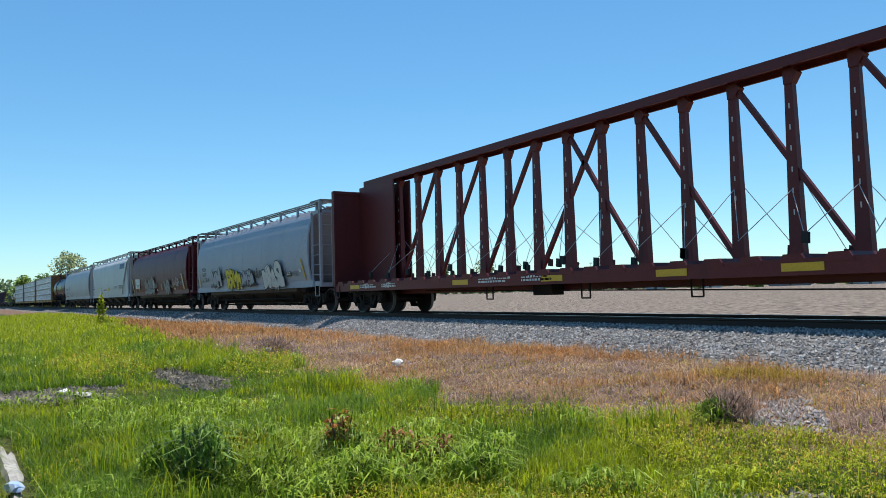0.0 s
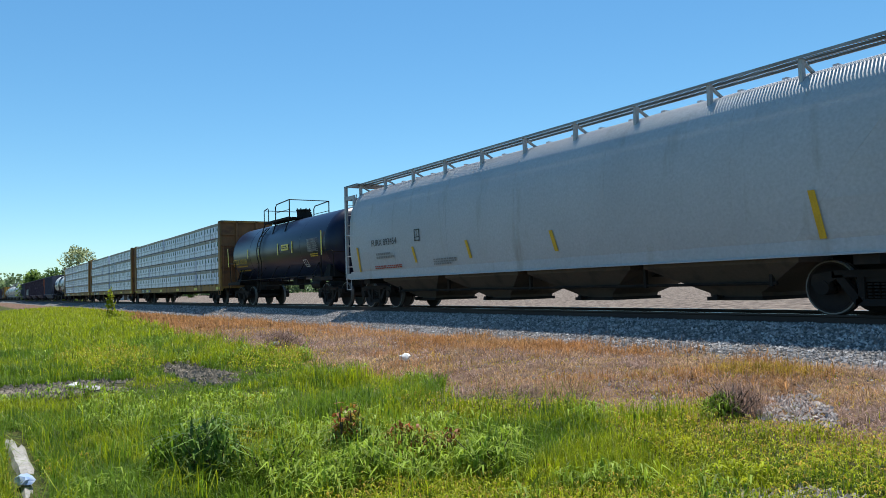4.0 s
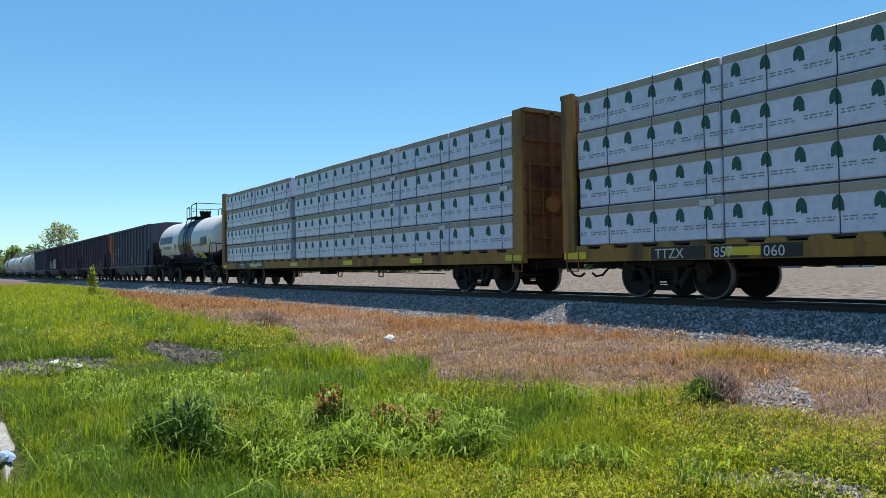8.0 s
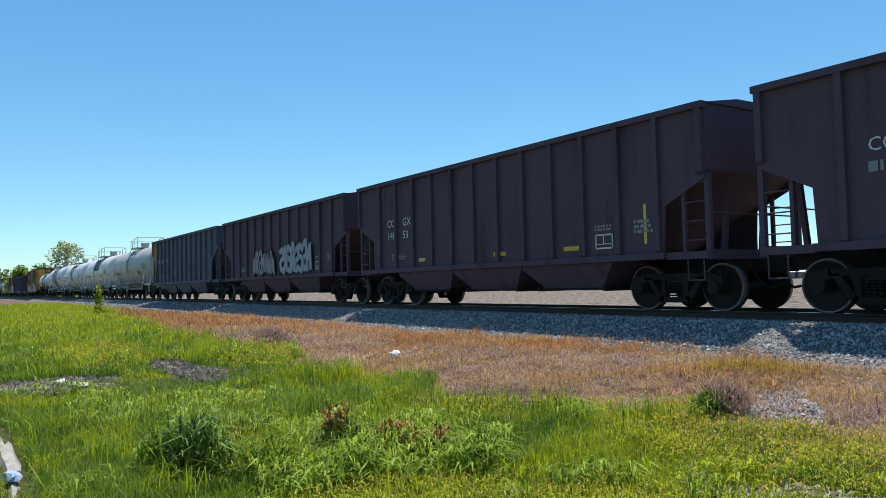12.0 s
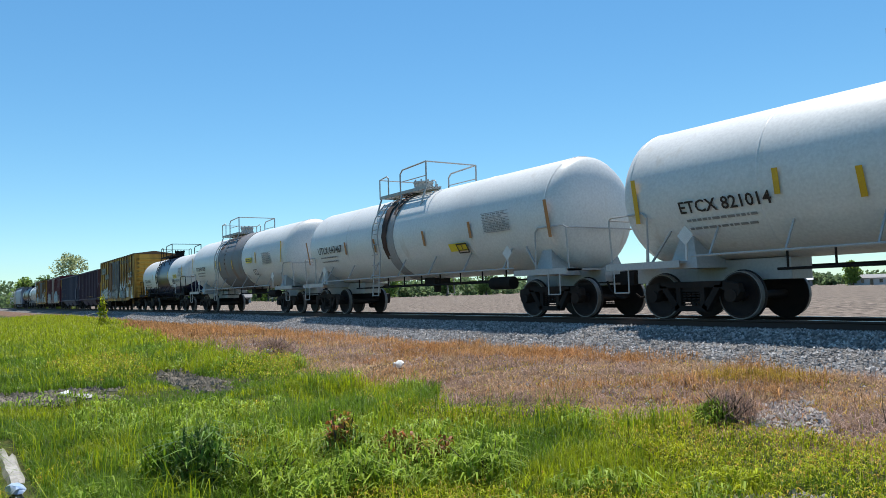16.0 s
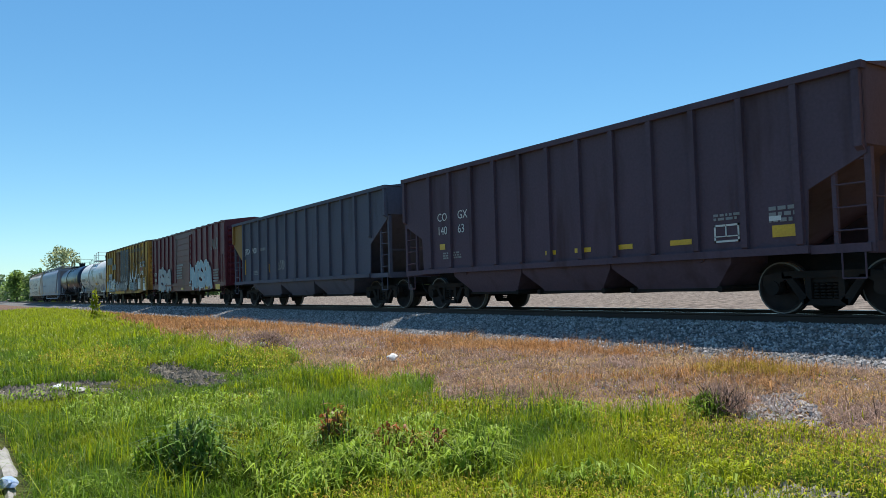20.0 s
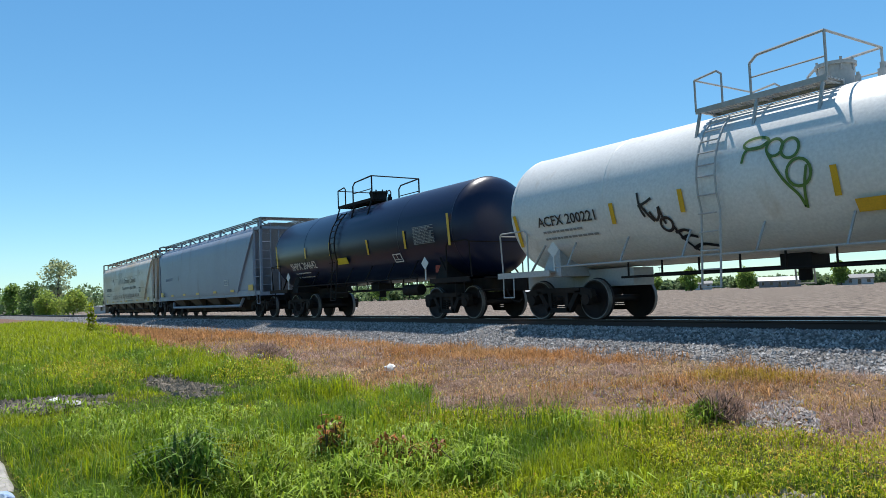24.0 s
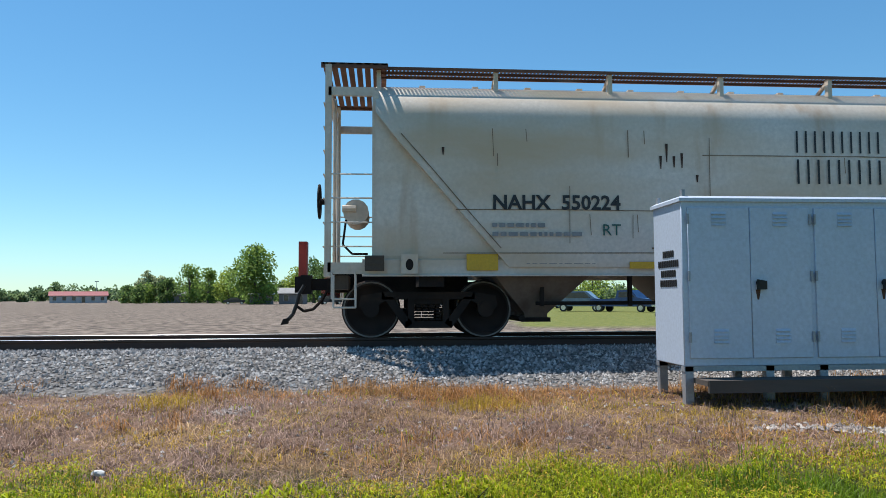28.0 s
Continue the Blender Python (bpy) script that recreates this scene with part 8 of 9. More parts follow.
def crumple(name, label, x, y, w, h, m, seed, lift=0.03, cat="litter"):
    rng = random.Random(seed)
    bm = bmesh.new()
    bmesh.ops.create_icosphere(bm, subdivisions=2, radius=1)
    for v in bm.verts:
        k = 0.75 + 0.5 * rng.random()
        v.co = Vector((v.co.x * w * k, v.co.y * w * 0.7 * k, max(-0.3, v.co.z) * h * k))
    ob = tagged(part(name, bm, m), label, cat)
    ob.location = (x, y, float(gz(x, y)) + lift)
    return ob


crumple("paper_scrap", "crumpled white paper scrap in dead grass", -11.91, 6.76, 0.14, 0.09, M_PAPER, 1, 0.04)
crumple("paper_scrap", "small white paper scrap in dead grass", -2.09, 5.86, 0.05, 0.03, M_PAPER, 2, 0.05)
crumple("plastic_bag", "white plastic bag lying in mud", -14.3, 1.6, 0.14, 0.08, M_PAPER, 3)
crumple("paper_scrap", "flat pale scrap lying in mud", -13.9, 1.85, 0.24, 0.04, M_CONC, 4)
crumple("plastic_scrap", "blue and white plastic scrap on concrete", -7.23, 0.44, 0.1, 0.05, M_BLUEBAG, 5, 0.06)
crumple("wood_chunk", "dark broken wood chunk in grass", -9.75, 5.8, 0.14, 0.09, M_SHELF, 6)
crumple("wood_chunk", "dark broken wood chunk in grass", -9.35, 5.72, 0.12, 0.07, M_SHELF, 7)
crumple("paper_scrap", "small white scrap beside brown weeds", -17.3, 6.3, 0.1, 0.06, M_PAPER, 8, 0.08)


def ground_patch(name, label, cx, cy, rx, ry, m, seed, kind="structure", lift=0.012, turn=0.0):
    rng = random.Random(seed)
    bm = bmesh.new()
    c = bm.verts.new((cx, cy, float(gz(cx, cy)) + lift))
    ring = []
    for k in (0.5, 1.0):
        r = []
        for i in range(28):
            a = i / 28 * 6.283
            q = k * (1 + 0.25 * math.sin(3 * a + seed) + 0.15 * math.sin(7 * a + 2 * seed))
            u, w = rx * q * math.cos(a), ry * q * math.sin(a)
            x, y = cx + u * math.cos(turn) - w * math.sin(turn), cy + u * math.sin(turn) + w * math.cos(turn)
            r.append(bm.verts.new((x, y, float(gz(x, y)) + (lift if k < 1 else -0.03))))
        ring.append(r)
    for i in range(28):
        bm.faces.new((c, ring[0][i], ring[0][(i + 1) % 28]))
        bm.faces.new((ring[0][i], ring[1][i], ring[1][(i + 1) % 28], ring[0][(i + 1) % 28]))
    tagged(part(name, bm, m), label, name.replace("_", " "), kind=kind)


ground_patch("mud_patch", "damp grey mud in the grass", -14.5, 1.35, 1.9, 0.7, M_MUD, 3, turn=0.9)
ground_patch("mud_patch", "damp dark mud in the grass", -14.7, 3.85, 2.0, 0.3, M_MUD, 5, turn=0.15)
ground_patch("puddle", "shallow puddle in a muddy rut", -14.6, 3.8, 0.8, 0.1, M_WATER, 7, lift=0.03, turn=0.1)
ground_patch("concrete_slab", "old concrete slab edge sunk in grass", -8.4, 0.47, 1.75, 0.1, M_CONC, 9, lift=0.05)

# ---- plants ----
def vnoise(x, y, s, seed=0):
    """Smooth noise from 0 to 1."""
    r = np.random.default_rng(seed)
    tab = r.random((64, 64))
    u, v = np.asarray(x) / s, np.asarray(y) / s
    i, j = np.floor(u).astype(int), np.floor(v).astype(int)
    fu, fv = u - i, v - j
    fu, fv = fu * fu * (3 - 2 * fu), fv * fv * (3 - 2 * fv)
    g = lambda a, b: tab[a % 64, b % 64]
    return (g(i, j) * (1 - fu) + g(i + 1, j) * fu) * (1 - fv) + (g(i, j + 1) * (1 - fu) + g(i + 1, j + 1) * fu) * fv


EDGE_X = [-90, -54, -35, -23, -15, -11.4, -9.8, -8, -7, -5.9, -5.1, -4.3, -3.8, -3.1, -2, -0.7, 0.5, 1.9, 3.8, 8, 14]
EDGE_Y = [9.0, 8.9, 6.8, 5.9, 5.6, 5.4, 5.5, 5.3, 5.45, 5.7, 5.9, 5.95, 6.1, 6.0, 5.6, 5.65, 5.6, 5.8, 6.3, 8.0, 8.0]
def green_edge(x, y):
    """Above 0 in the green grass, below 0 in the dead brown strip."""
    return np.interp(x, EDGE_X, EDGE_Y) + (vnoise(x, y, 1.3, 3) - 0.5) * 1.1 + (vnoise(x, y, 0.4, 4) - 0.5) * 0.8 - y


def spot(x, y, cx, cy, rx, ry):
    """1 in the middle of an oval, 0 outside it."""
    return np.clip(1.3 - np.sqrt(((x - cx) / rx) ** 2 + ((y - cy) / ry) ** 2), 0, 1)


def bare(x, y):
    w = (vnoise(x, y, 0.5, 2) - 0.5) * 0.5
    b = spot(x, y, -14.5, 1.35, 1.3, 1.3) + w > 0.35
    b |= spot(x, y, -14.6, 3.75, 2.3, 0.5) + w > 0.35
    b |= (np.abs(x + 8.4) < 1.9) & (np.abs(y - 0.47) < 0.12)
    b |= (gravel_patch(x, y) > 0.5) & (np.random.default_rng(1).random(len(x)) < 0.8)
    return b


def gravel_patch(x, y):
    q = np.zeros_like(x)
    for cx, cy, rx, ry in ((-3.14, 4.45, 0.36, 0.2), (-2.65, 4.65, 0.42, 0.18), (4.5, 7.0, 0.9, 0.16), (-1.6, 8.4, 0.2, 0.3)):
        q = np.maximum(q, 1 - (((x - cx) / rx) ** 2 + ((y - cy) / ry) ** 2) * 0.5 + (vnoise(x, y, 0.3, 8) - 0.5) * 0.6)
    u, v = (x + 4.4) * -0.53 + (y - 6.9) * 0.85, (x + 4.4) * 0.85 + (y - 6.9) * 0.53
    return np.maximum(q, 1 - ((u / 0.85) ** 2 + (v / 0.3) ** 2) * 0.5 + (vnoise(x, y, 0.3, 8) - 0.5) * 0.9)


def scatter(n, seed, x0=-34, x1=9, y0=0.15, y1=9.95, near=9.0):
    """Points on the verge, thinner with the distance from the road side where the camera stands."""
    r = np.random.default_rng(seed)
    x, y = r.uniform(x0, x1, n), r.uniform(y0, y1, n)
    d = np.hypot(x, y)
    keep = (r.random(n) < np.minimum(1, (near / d) ** 1.6)) & (d > 3.4)
    return x[keep], y[keep], r


def blades(name, label, x, y, h, w, m, r, lean=0.35, z0=None, curl=0.4, cat="grass", flat=0.12, kite=False):
    n = len(x)
    z = gz(x, y) - 0.01 if z0 is None else z0
    a = r.uniform(0, 6.283, n)
    dx, dy = np.cos(a), np.sin(a)
    px, py = -dy, dx
    l1 = r.normal(flat, lean * 0.5, n)
    l2 = l1 + np.abs(r.normal(curl, curl * 0.6, n))
    V = np.empty((n, 6, 3))
    for k, (t, ww, l) in enumerate(((0, 1.0, 0 * l1), (0.55, 0.85, l1), (1.0, 0.15, l2))):
        cx, cy, cz = x + dx * h * l * t, y + dy * h * l * t, z + h * t * np.sqrt(np.maximum(0.04, 1 - (l * t) ** 2 * 0.8))
        for s in (0, 1):
            sg = (s * 2 - 1) * w / 2 * ww
            V[:, k * 2 + s] = np.stack([cx + px * sg, cy + py * sg, cz], -1)
    if kite:          # short leaves: one pointed four-sided face each
        mid = (V[:, 2] + V[:, 3]) / 2
        W = np.stack([(V[:, 0] + V[:, 1]) / 2, mid + (V[:, 3] - mid) * 1.25, (V[:, 4] + V[:, 5]) / 2, mid + (V[:, 2] - mid) * 1.25], 1)
        return tagged(mesh_np(name, W.reshape(-1, 3), (np.arange(n) * 4)[:, None] + np.arange(4), m, True), label, cat, kind="stuff")
    b = (np.arange(n) * 6)[:, None]
    F = np.concatenate([b + np.array([0, 1, 3, 2]), b + np.array([2, 3, 5, 4])])
    ob = mesh_np(name, V.reshape(-1, 3), F, m, True)
    return tagged(ob, label, cat, kind="stuff")


G_FRESH = mat("fresh_grass_blades", (0.39, 0.45, 0.013), (0.29, 0.36, 0.013), rough=0.5, scale=0.7, fine=9, bump=0, island=0.4, trans=0.5, spec=0.3)
G_DEEP = mat("deep_green_grass_blades", (0.20, 0.31, 0.018), (0.12, 0.22, 0.016), rough=0.5, scale=0.7, fine=9, bump=0, island=0.4, trans=0.5, spec=0.3)
G_LIME = mat("lime_weed_leaves", (0.47, 0.48, 0.018), (0.34, 0.41, 0.016), rough=0.55, scale=0.8, fine=9, bump=0, island=0.4, trans=0.5, spec=0.25)
G_BLUE = mat("blue_green_leaves", (0.33, 0.45, 0.045), (0.22, 0.33, 0.03), rough=0.55, scale=2, fine=9, bump=0, island=0.45, trans=0.45, spec=0.25)
G_DARK = mat("dark_green_leaves", (0.20, 0.32, 0.045), (0.13, 0.23, 0.035), rough=0.5, scale=2, fine=9, bump=0, island=0.5, trans=0.35, spec=0.3)
G_STRAW = mat("dry_straw", (0.58, 0.41, 0.25), (0.38, 0.25, 0.15), rough=0.8, scale=0.6, fine=9, bump=0, island=0.45, trans=0.4, spec=0.2)
G_RUST = mat("rust_brown_dry_weeds", (0.42, 0.20, 0.072), (0.46, 0.26, 0.11), rough=0.8, scale=0.5, fine=9, bump=0, island=0.45, trans=0.4, spec=0.2)
G_GREY = mat("pinkish_grey_dead_stems", (0.47, 0.335, 0.275), (0.29, 0.195, 0.155), rough=0.85, scale=0.6, fine=9, bump=0, island=0.5, trans=0.3, spec=0.2)
G_GOLD = mat("yellow_olive_weeds", (0.54, 0.36, 0.045), (0.44, 0.31, 0.05), rough=0.7, scale=0.6, fine=9, bump=0, island=0.4, trans=0.4, spec=0.2)
G_STALK = mat("dark_dry_stalks", (0.07, 0.055, 0.035), rough=0.8, island=0.3, bump=0)
G_REDLEAF = mat("reddish_shrub_leaves", (0.45, 0.10, 0.035), (0.40, 0.2, 0.04), rough=0.5, scale=9, island=0.4, trans=0.4, bump=0)
G_YLEAF = mat("yellow_shrub_leaves", (0.5, 0.36, 0.03), (0.28, 0.28, 0.03), rough=0.5, scale=9, island=0.3, trans=0.4, bump=0)

# green side
x, y, r = scatter(1500000, 11, near=5.2)
k = (green_edge(x, y) > 0) & ~bare(x, y)
x, y = x[k], y[k]
far = np.maximum(1, np.hypot(x, y) / 7.5) ** 0.7
sel = r.random(len(x))
lw = vnoise(x, y, 1.1, 6) * 0.6 + vnoise(x, y, 0.35, 61) * 0.35 + 0.22 * sstep(x, -6.2, -4.2) + 0.2 * np.clip(1.4 - green_edge(x, y), 0, 1) + 0.6 * spot(x, y, -18.0, 2.7, 3.4, 1.3) + 0.5 * spot(x, y, -13.6, 4.9, 2.6, 0.8) - 0.22 * sstep(x, -9.0, -12.0)
lime = (lw > 0.62) & (sel < 0.66)
lf = vnoise(x, y, 0.8, 62) * 0.6 + 0.4 * spot(x, y, -5.6, 2.9, 1.6, 1.2) + 0.3 * spot(x, y, -9.5, 2.2, 2.0, 1.4)
leafy = ~lime & (lf > 0.50) & (sel < 0.6)
gold = lime & (sel < 0.12 + 0.16 * np.clip(1.0 - green_edge(x, y), 0, 1))
lime &= ~gold
deep = ~lime & ~gold & ~leafy & (vnoise(x, y, 1.4, 5) * 0.7 + vnoise(x, y, 0.3, 51) * 0.3 < 0.46)
fresh = ~lime & ~gold & ~leafy & ~deep
left = spot(x, y, -18.0, 2.7, 3.4, 1.3) + spot(x, y, -13.6, 4.9, 2.6, 0.8)
tall = (0.45 + 1.0 * vnoise(x, y, 0.9, 7)) * (1 - 0.5 * sstep(x, -6.0, -3.0)) * (1 - 0.65 * np.clip(spot(x, y, -12.7, 3.3, 2.6, 1.2) + spot(x, y, -12.6, 1.5, 2.0, 1.2), 0, 1))
thick = lambda q, a, b: r.uniform(a, b, q.sum()) * far[q]
blades("meadow_grass", "fresh yellow-green meadow grass in long blades", x[fresh], y[fresh], r.uniform(0.10, 0.32, fresh.sum()) * tall[fresh], thick(fresh, 0.004, 0.009), G_FRESH, r, 0.4, None, 0.5)
blades("deep_grass", "deep green meadow grass in long blades", x[deep], y[deep], r.uniform(0.10, 0.32, deep.sum()) * tall[deep], thick(deep, 0.004, 0.010), G_DEEP, r, 0.4, None, 0.5)
up = lambda q, a, b: gz(x[q], y[q]) + r.uniform(a, b, q.sum()) * (0.4 + vnoise(x[q], y[q], 0.3, 71)) * (1 + 1.8 * left[q])
blades("lime_weeds", "low yellow-green leafy weeds", x[lime], y[lime], r.uniform(0.02, 0.05, lime.sum()) * far[lime], thick(lime, 0.006, 0.014), G_LIME, r, 0.9, up(lime, 0, 0.13), 0.9, "weeds", kite=True)
blades("golden_weeds", "small golden-yellow weed leaves", x[gold], y[gold], r.uniform(0.02, 0.05, gold.sum()) * far[gold], thick(gold, 0.006, 0.012), G_GOLD, r, 0.9, up(gold, 0.02, 0.16), 0.9, "weeds", kite=True)
blades("leafy_weeds", "mid-green weeds with narrow arching leaves", x[leafy], y[leafy], r.uniform(0.06, 0.15, leafy.sum()), thick(leafy, 0.010, 0.022), G_BLUE, r, 0.8, up(leafy, 0, 0.2), 0.9, "weeds", kite=True)
# tufts of tall grass
tx, ty, r = scatter(3000, 12)
k = (green_edge(tx, ty) > 0.1) & ~bare(tx, ty) & (spot(tx, ty, -12.7, 3.3, 2.6, 1.2) + spot(tx, ty, -12.6, 1.5, 2.0, 1.2) < 0.1) & ((tx < -5.2) | (r.random(len(tx)) < 0.3))
tx, ty = tx[k], ty[k]
m_ = 22
x = (tx[:, None] + r.normal(0, 0.08, (len(tx), m_))).ravel()
y = (ty[:, None] + r.normal(0, 0.08, (len(tx), m_))).ravel()
hh = ((r.uniform(0.25, 0.55, len(tx)) * (1 - 0.4 * sstep(tx, -6, -4)))[:, None] * r.uniform(0.5, 1.1, (len(tx), m_))).ravel()
w_ = r.uniform(0.005, 0.010, len(x)) * np.maximum(1, np.hypot(x, y) / 8) ** 0.7
half = r.random(len(x)) < 0.65
blades("tall_grass_tufts", "tall tufts of arching yellow-green grass", x[half], y[half], hh[half], w_[half], G_FRESH, r, 0.4, None, 0.5)
blades("dark_grass_tufts", "tall tufts of deep green grass", x[~half], y[~half], hh[~half], w_[~half], G_DEEP, r, 0.4, None, 0.5)
# farther verge to the left
x, y, r = scatter(38000, 13, -95, -24, 0.5, 9.6, 60)
k = green_edge(x, y) > 0
blades("far_verge_grass", "tall green grass along the far verge", x[k], y[k], r.uniform(0.15, 0.42, k.sum()), r.uniform(0.025, 0.05, k.sum()), G_FRESH, r, 0.6, None, 0.6)
k = ~k
blades("far_verge_weeds", "rust-brown dry weeds along the far verge", x[k], y[k], r.uniform(0.1, 0.3, k.sum()), r.uniform(0.02, 0.05, k.sum()), G_RUST, r, 0.8, None, 0.7)
# grass on the near side of the camera, left edge
x, y, r = scatter(60000, 14, -26, -4, -1.2, 0.3)
k = ~bare(x, y)
blades("near_verge_grass", "fresh green grass beside the slab", x[k], y[k], r.uniform(0.10, 0.34, k.sum()), r.uniform(0.005, 0.011, k.sum()), G_FRESH, r)

# dead brown strip
x, y, r = scatter(430000, 21, near=7.5)
k = (green_edge(x, y) < 0.2) & ~bare(x, y) & (y < 9.3 + 0.7 * vnoise(x, y, 1.5, 9) + 0.4 * vnoise(x, y, 0.3, 91))
x, y = x[k], y[k]
far = np.maximum(1, np.hypot(x, y) / 8.5) ** 0.7
sel = r.random(len(x))
patchy = vnoise(x, y, 1.6, 15) * 0.55 + vnoise(x, y, 0.4, 151) * 0.35
rustiness = patchy + 0.45 * sstep(y, 7.4, 8.8) * sstep(x, -7.0, -10.0) + 0.5 * sstep(x, -24.0, -27.0) + 0.10 * sstep(y, 9.0, 9.6) + 0.10 * sstep(x, -2.5, 0.5) - 0.3 * spot(x, y, -19.5, 6.3, 2.2, 0.8)
rust = sel < (rustiness - 0.42 - 0.07 * sstep(x, -14.0, -9.0) * (1 - sstep(y, 8.2, 9.2))) * 1.4
gold = ~rust & (r.random(len(x)) < 1.3 * (vnoise(x, y, 0.9, 18) * 0.6 + vnoise(x, y, 0.3, 181) * 0.4 + 0.12 * sstep(x, -1.5, 1.0) - 0.42) + 0.08)
grey = ~rust & ~gold & (vnoise(x, y, 0.8, 16) * 0.6 + vnoise(x, y, 0.25, 161) * 0.4 > 0.42)
straw = ~rust & ~gold & ~grey
hs_ = 0.45 + 0.9 * vnoise(x, y, 0.6, 17)
for nm, lb, q, m_, lo, hi in (("dry_rust_weeds", "rust-brown dry weeds beside the ballast", rust, G_RUST, 0.05, 0.2), ("grey_dead_weeds", "pinkish grey matted dead weeds", grey, G_GREY, 0.05, 0.15), ("dry_straw_grass", "pale dry straw grass", straw, G_STRAW, 0.05, 0.15), ("yellow_olive_weeds", "yellow-olive weeds through the dead grass", gold, G_GOLD, 0.03, 0.12)):
    blades(nm, lb, x[q], y[q], r.uniform(lo, hi, q.sum()) * hs_[q] * far[q], r.uniform(0.0035, 0.009, q.sum()) * far[q], m_, r, 1.2, None, 0.8, "dry grass", 0.7)
# a little green through the dead strip
k = (r.random(len(x)) < 0.05) & (vnoise(x, y, 0.7, 19) > 0.55)
blades("sprouting_weeds", "green sprouts among dead grass", x[k], y[k], r.uniform(0.03, 0.10, k.sum()), r.uniform(0.008, 0.014, k.sum()), G_LIME, r, 0.8, None, 0.8, "weeds")
# clumps of seeding weeds at the ballast's edge
tx, ty, r = scatter(3800, 22, -40, 9, 6.6, 10.15, 14)
k = (vnoise(tx, ty, 1.1, 19) > 0.62) & ((ty > 9.0) | (r.random(len(tx)) < 0.45)) & (gravel_patch(tx, ty) < 0.45)
tx, ty = tx[k], ty[k]
x = (tx[:, None] + r.normal(0, 0.10, (len(tx), 24))).ravel()
y = (ty[:, None] + r.normal(0, 0.10, (len(tx), 24))).ravel()
blades("seeding_weeds", "rust-brown seeding weeds along the gravel", x, y, np.repeat(r.uniform(0.08, 0.3, len(tx)), 24) * r.uniform(0.5, 1.1, len(x)), r.uniform(0.005, 0.011, len(x)), G_RUST, r, 1.3, None, 0.9, "dry grass")
# pale yellow tufts by the gravel
r = np.random.default_rng(27)
for nm, cx, cy, n_ in (("yellow_tuft", -6.35, 8.6, 500), ("yellow_tuft", -5.75, 8.75, 700), ("yellow_tuft", -2.4, 8.9, 350), ("yellow_tuft", 1.2, 8.6, 400)):
    x, y = cx + r.normal(0, 0.22, n_), cy + r.normal(0, 0.2, n_)
    blades(nm, "pale yellow tuft of fine weeds", x, y, r.uniform(0.08, 0.24, n_), r.uniform(0.004, 0.008, n_), G_GOLD, r, 1.0, None, 0.8, "weeds")
# thin dry stalks
x, y, r = scatter(330, 23, -26, 6, 0.8, 9.0)
blades("dry_stalks", "thin dark dry stalks above the grass", x, y, r.uniform(0.14, 0.36, len(x)), r.uniform(0.003, 0.006, len(x)), G_STALK, r, 0.9, None, 0.2, "stalks")


def bush(name, label, cx, cy, rx, ry, h, n, m, seed, lw=0.02, ll=0.12, stems=10, cat="bush"):
    """A shrub of thin stems and many small pointed leaves."""
    r = np.random.default_rng(seed)
    ob = tagged(new(name), label, cat)
    u = r.normal(size=(n, 3))
    u /= np.linalg.norm(u, axis=1)[:, None]
    u *= r.uniform(0.3, 1.0, n)[:, None] ** 0.5
    x, y = cx + u[:, 0] * rx, cy + u[:, 1] * ry
    z = gz(x, y) + (np.abs(u[:, 2]) * 0.95 + 0.02) * h
    lv = blades("leaves", "", x, y, r.uniform(0.6, 1.2, n) * ll, r.uniform(0.7, 1.3, n) * lw, m, r, 1.2, z, 1.0)
    for key in ("kind", "category"):
        if key in lv:
            del lv[key]
    lv.parent = ob
    q = random.Random(seed)
    P("stem", G_STALK, ob, lambda bm: [rod(bm, (cx + q.uniform(-0.3, 0.3) * rx, cy + q.uniform(-0.3, 0.3) * ry, float(gz(cx, cy)) - 0.02), (cx + q.uniform(-0.8, 0.8) * rx, cy + q.uniform(-0.8, 0.8) * ry, float(gz(cx, cy)) + h * q.uniform(0.6, 1.0)), 0.009, 5, 0.003) for _ in range(stems)])
    return ob


bush("bush", "dense dark green leafy bush in the grass", -6.45, 1.74, 0.32, 0.32, 0.56, 480, G_DARK, 1, 0.022, 0.13)
bush("bush", "dark green leafy weeds in the grass", -6.75, 1.6, 0.3, 0.3, 0.42, 420, G_DEEP, 71, 0.02, 0.14)
bush("bush", "blue-green leafy weed clump in the grass", -4.95, 3.55, 0.3, 0.26, 0.34, 420, G_BLUE, 2, 0.018, 0.11)
bush("bush", "blue-green leafy weed clump in the grass", -5.5, 2.7, 0.34, 0.3, 0.3, 380, G_BLUE, 3, 0.018, 0.11)
bush("bush", "blue-green leafy weed clump in the grass", -6.1, 2.2, 0.3, 0.3, 0.32, 320, G_BLUE, 4, 0.016, 0.11)
bush("bush", "dark leafy weeds beneath a young shrub", -6.2, 2.95, 0.25, 0.25, 0.34, 320, G_DARK, 41, 0.018, 0.1)
bush("shrub", "young shrub with red and yellow leaves", -6.25, 2.92, 0.16, 0.16, 0.55, 110, G_REDLEAF, 5, 0.035, 0.06, 6)
bush("shrub", "yellow-leaved young shrub in the grass", -6.22, 2.95, 0.17, 0.16, 0.5, 130, G_YLEAF, 6, 0.03, 0.06, 3)
bush("shrub", "low shrub with reddish leaves", -5.85, 3.35, 0.4, 0.2, 0.34, 190, G_REDLEAF, 7, 0.024, 0.06, 6)
bush("shrub", "yellow-green low shrub in the grass", -5.8, 3.4, 0.42, 0.22, 0.3, 130, G_YLEAF, 72, 0.024, 0.06, 4)
bush("shrub", "young shrub with red leaves", -5.55, 3.6, 0.12, 0.12, 0.34, 50, G_REDLEAF, 8, 0.03, 0.06, 4)
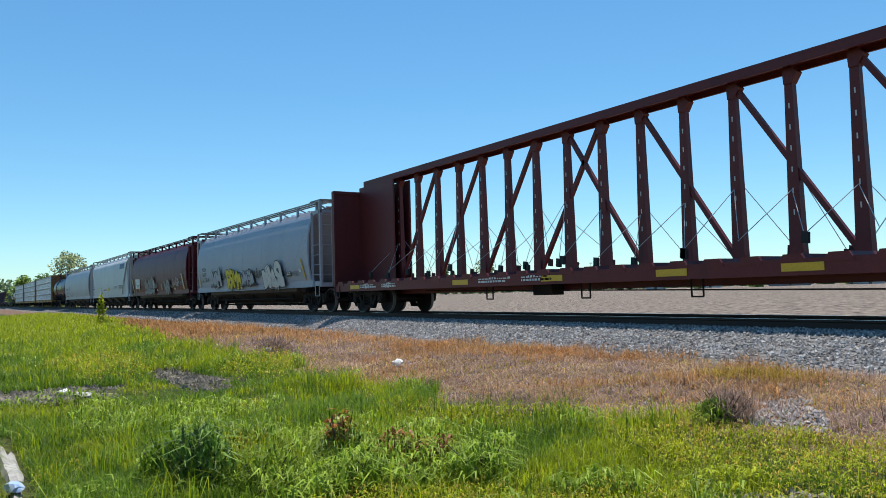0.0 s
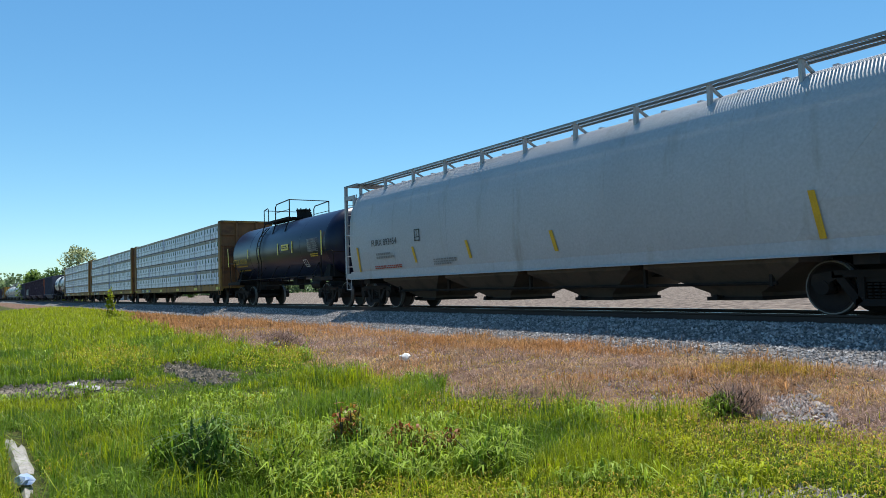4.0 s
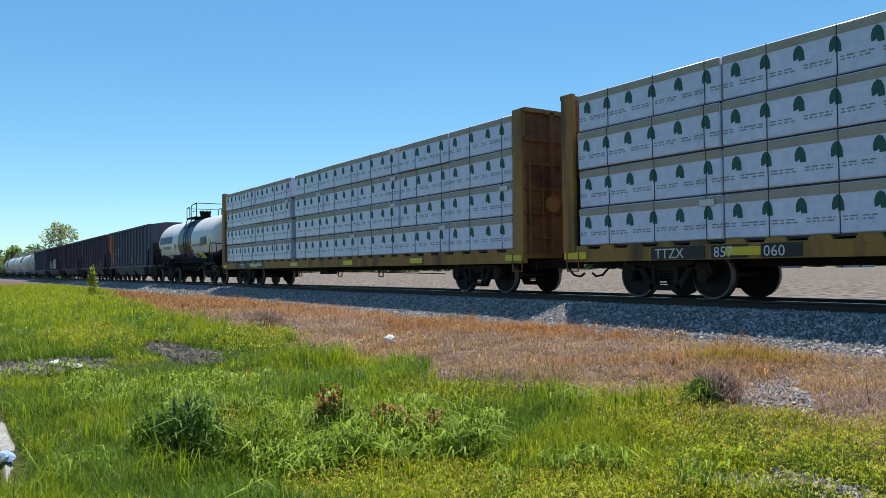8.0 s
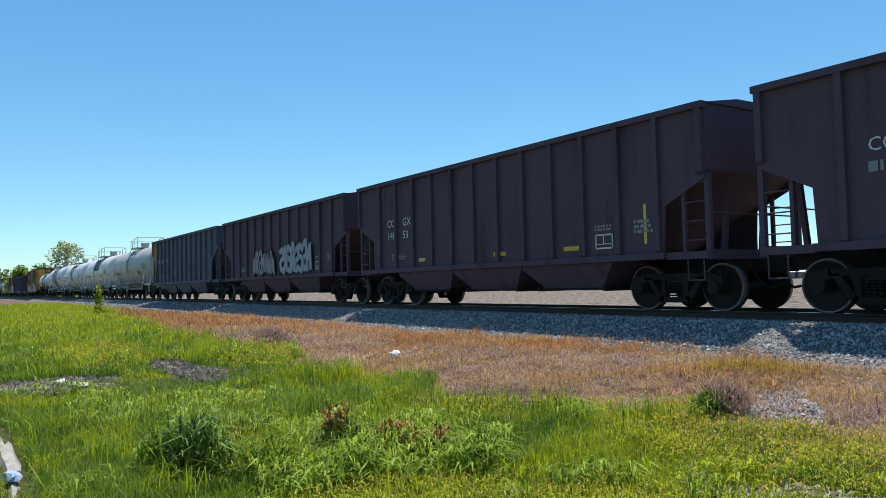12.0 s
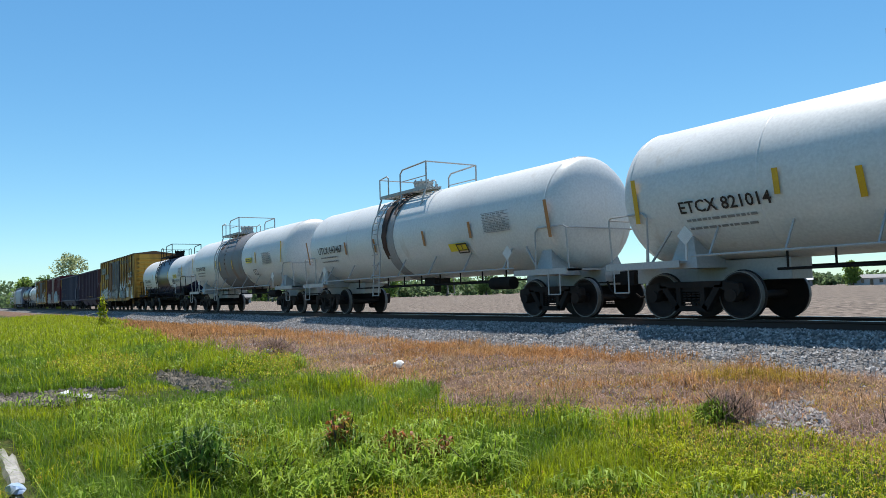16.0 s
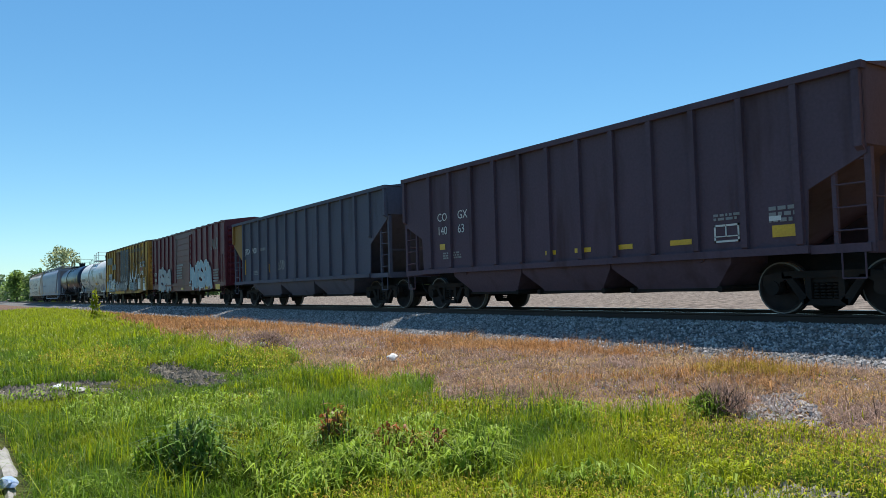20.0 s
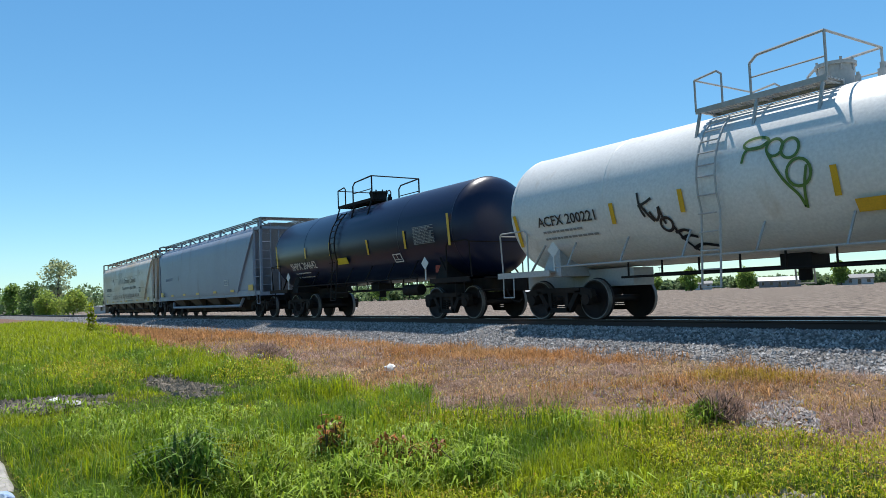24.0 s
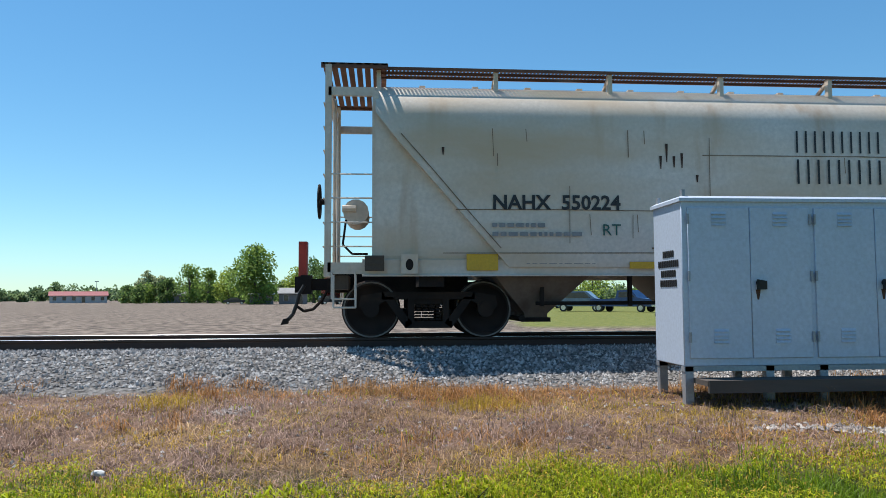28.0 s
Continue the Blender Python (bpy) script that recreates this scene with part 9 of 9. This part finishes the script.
bush("sage_bush", "grey-brown dry bush beside gravel", -4.72, 6.4, 0.3, 0.3, 0.3, 700, G_GREY, 9, 0.006, 0.12, 30)
bush("sage_bush", "green leafy weed before a dry bush", -4.75, 6.2, 0.2, 0.2, 0.22, 300, G_BLUE, 10, 0.015, 0.09, 8)
bush("bush", "grey-brown dry weed clump", -17.4, 6.5, 0.8, 0.4, 0.34, 800, G_GREY, 11, 0.010, 0.14, 30)
for i, (cx, cy) in enumerate(((-3.4, 4.6), (-2.2, 5.0), (-4.4, 5.0), (-7.0, 4.9), (-9.4, 4.9), (-8.2, 4.6), (-11.2, 4.7), (-0.6, 5.2), (0.6, 5.3))):
    bush("weed_clump", "lime green leafy weed clump", cx, cy, 0.36, 0.3, 0.17, 240, G_LIME, 30 + i, 0.016, 0.06, 3, "weeds")
bush("sapling", "thin leafy sapling standing on the verge", -44.1, 6.75, 0.26, 0.26, 1.85, 260, G_LIME, 60, 0.07, 0.17, 4, "sapling")
bush("sapling", "low leafy sapling on the verge", -43.4, 6.9, 0.4, 0.3, 0.5, 90, G_FRESH, 61, 0.06, 0.15, 4, "sapling")

# ---- sleepers and ballast stones ----
def tie_mesh():
    bm = bmesh.new()
    box(bm, -0.115, 0.115, -1.3, 1.3, -0.10, 0.085)
    bmesh.ops.bevel(bm, geom=list(bm.edges), offset=0.012, segments=1, affect="EDGES")
    return finish(bm, "tie", M_TIE)


ME_TIE = tie_mesh()
q = random.Random(9)
for i in range(230):
    t = new("tie", ME_TIE)
    t.parent = track
    t.matrix_basis = pose(14 - i * 0.53 + q.uniform(-0.03, 0.03), TRACK_Y + q.uniform(-0.05, 0.05), RAIL_Z - 0.172 - 0.075, 0, 0, q.uniform(-1.2, 1.2))
P("plates", M_RAIL, track, lambda bm: [box(bm, 14 - i * 0.53 - 0.09, 14 - i * 0.53 + 0.09, TRACK_Y + s * 0.755 - 0.17, TRACK_Y + s * 0.755 + 0.17, RAIL_Z - 0.185, RAIL_Z - 0.165) for i in range(230) for s in (-1, 1)])["kind"] = "stuff"

M_STONE = mat("grey_ballast_stone", (0.46, 0.44, 0.425), (0.23, 0.215, 0.205), rough=0.85, scale=5, fine=40, bump=0.2, island=0.6)
M_PALESTONE = mat("pale_pinkish_gravel", (0.56, 0.50, 0.45), (0.34, 0.29, 0.26), rough=0.85, scale=5, fine=40, bump=0.2, island=0.4)
def stones(name, label, x, y, size, seed, lift=0.0, m=None, cat="gravel"):
    r = np.random.default_rng(seed)
    n = len(x)
    base = np.array([(1, 0, 0), (-1, 0, 0), (0, 1, 0), (0, -1, 0), (0, 0, 1), (0, 0, -1)], float)
    F = np.array([(0, 2, 4), (2, 1, 4), (1, 3, 4), (3, 0, 4), (2, 0, 5), (1, 2, 5), (3, 1, 5), (0, 3, 5)])
    V = base[None] * r.uniform(0.8, 1.15, (n, 6, 1)) * size[:, None, None] * r.uniform(0.6, 1.2, (n, 1, 3))
    V += r.normal(0, 0.1, (n, 6, 3)) * size[:, None, None]
    a = r.uniform(0, 6.283, n)
    c, s = np.cos(a)[:, None], np.sin(a)[:, None]
    V = np.stack([V[:, :, 0] * c - V[:, :, 1] * s, V[:, :, 0] * s + V[:, :, 1] * c, V[:, :, 2]], -1)
    V += np.stack([x, y, gz(x, y) + size * 0.15 + lift], -1)[:, None]
    f = ((np.arange(n) * 6)[:, None, None] + F).reshape(-1, 3)
    return tagged(mesh_np(name, V.reshape(-1, 3), f, m or M_STONE, False), label, cat, kind="stuff")


r = np.random.default_rng(31)
n = 56000
x = 12 - 48 * r.random(n) ** 1.3
y = r.uniform(9.75, 12.35, n)
k = (y > 9.95 + 0.5 * (vnoise(x, y, 0.6, 41) - 0.5)) | (r.random(n) < 0.1)
x, y = x[k], y[k]
stones("ballast_gravel", "coarse grey crushed ballast stones", x, y, r.uniform(0.016, 0.04, len(x)), 32)
x, y = r.uniform(-90, -34, 9000), r.uniform(9.9, 12.3, 9000)
stones("far_ballast", "grey crushed ballast stones farther along the track", x, y, r.uniform(0.03, 0.07, 9000), 37)
x, y = -40 + 52 * r.random(9000), r.uniform(12.5, 14.6, 9000)
stones("track_gravel", "grey crushed stones between the rails", x, y, r.uniform(0.02, 0.045, 9000), 33, -0.01)
x, y = r.uniform(-6, 6.5, 150000), r.uniform(4.0, 8.9, 150000)
k = (gravel_patch(x, y) > 0.5) & (r.random(len(x)) < 0.28)
stones("gravel_patch", "loose pale gravel among dead weeds", x[k], y[k], r.uniform(0.01, 0.03, k.sum()), 34, 0.01, M_PALESTONE)
x, y = r.uniform(-24, 8, 2500), r.uniform(6.5, 9.9, 2500)
stones("strewn_gravel", "single pale stones strewn in the dead grass", x, y, r.uniform(0.012, 0.03, 2500), 35)
x = np.concatenate([r.normal(-14.5, 0.8, 900), r.normal(-14.6, 1.2, 900)])
y = np.concatenate([r.normal(1.35, 0.55, 900), r.normal(3.75, 0.22, 900)])
stones("mud_clods", "dark clods of damp mud", x, y, r.uniform(0.015, 0.06, 1800), 36, 0.0, M_MUD, "soil")


# ---- what moves ----
def motions():
    for car, middle in CARS:
        walk(car, [(t, pose(middle + travel(t), TRACK_Y, RAIL_Z)) for t in range(0, 29)])
    for k in (-1, 1):
        first, *others = WHEELSETS[k]
        walk(first, [(f / FPS, Matrix.Translation((k * AXLE, 0, WHEEL_R)) @ Matrix.Rotation(travel(f / FPS) / WHEEL_R % (2 * math.pi), 4, "Y")) for f in range(0, 28 * FPS + 1)])
        keys = first.animation_data
        for w in others:
            w.rotation_mode = "QUATERNION"
            w.animation_data_create()
            w.animation_data.action = keys.action
            w.animation_data.action_slot = keys.action_slot


motions()
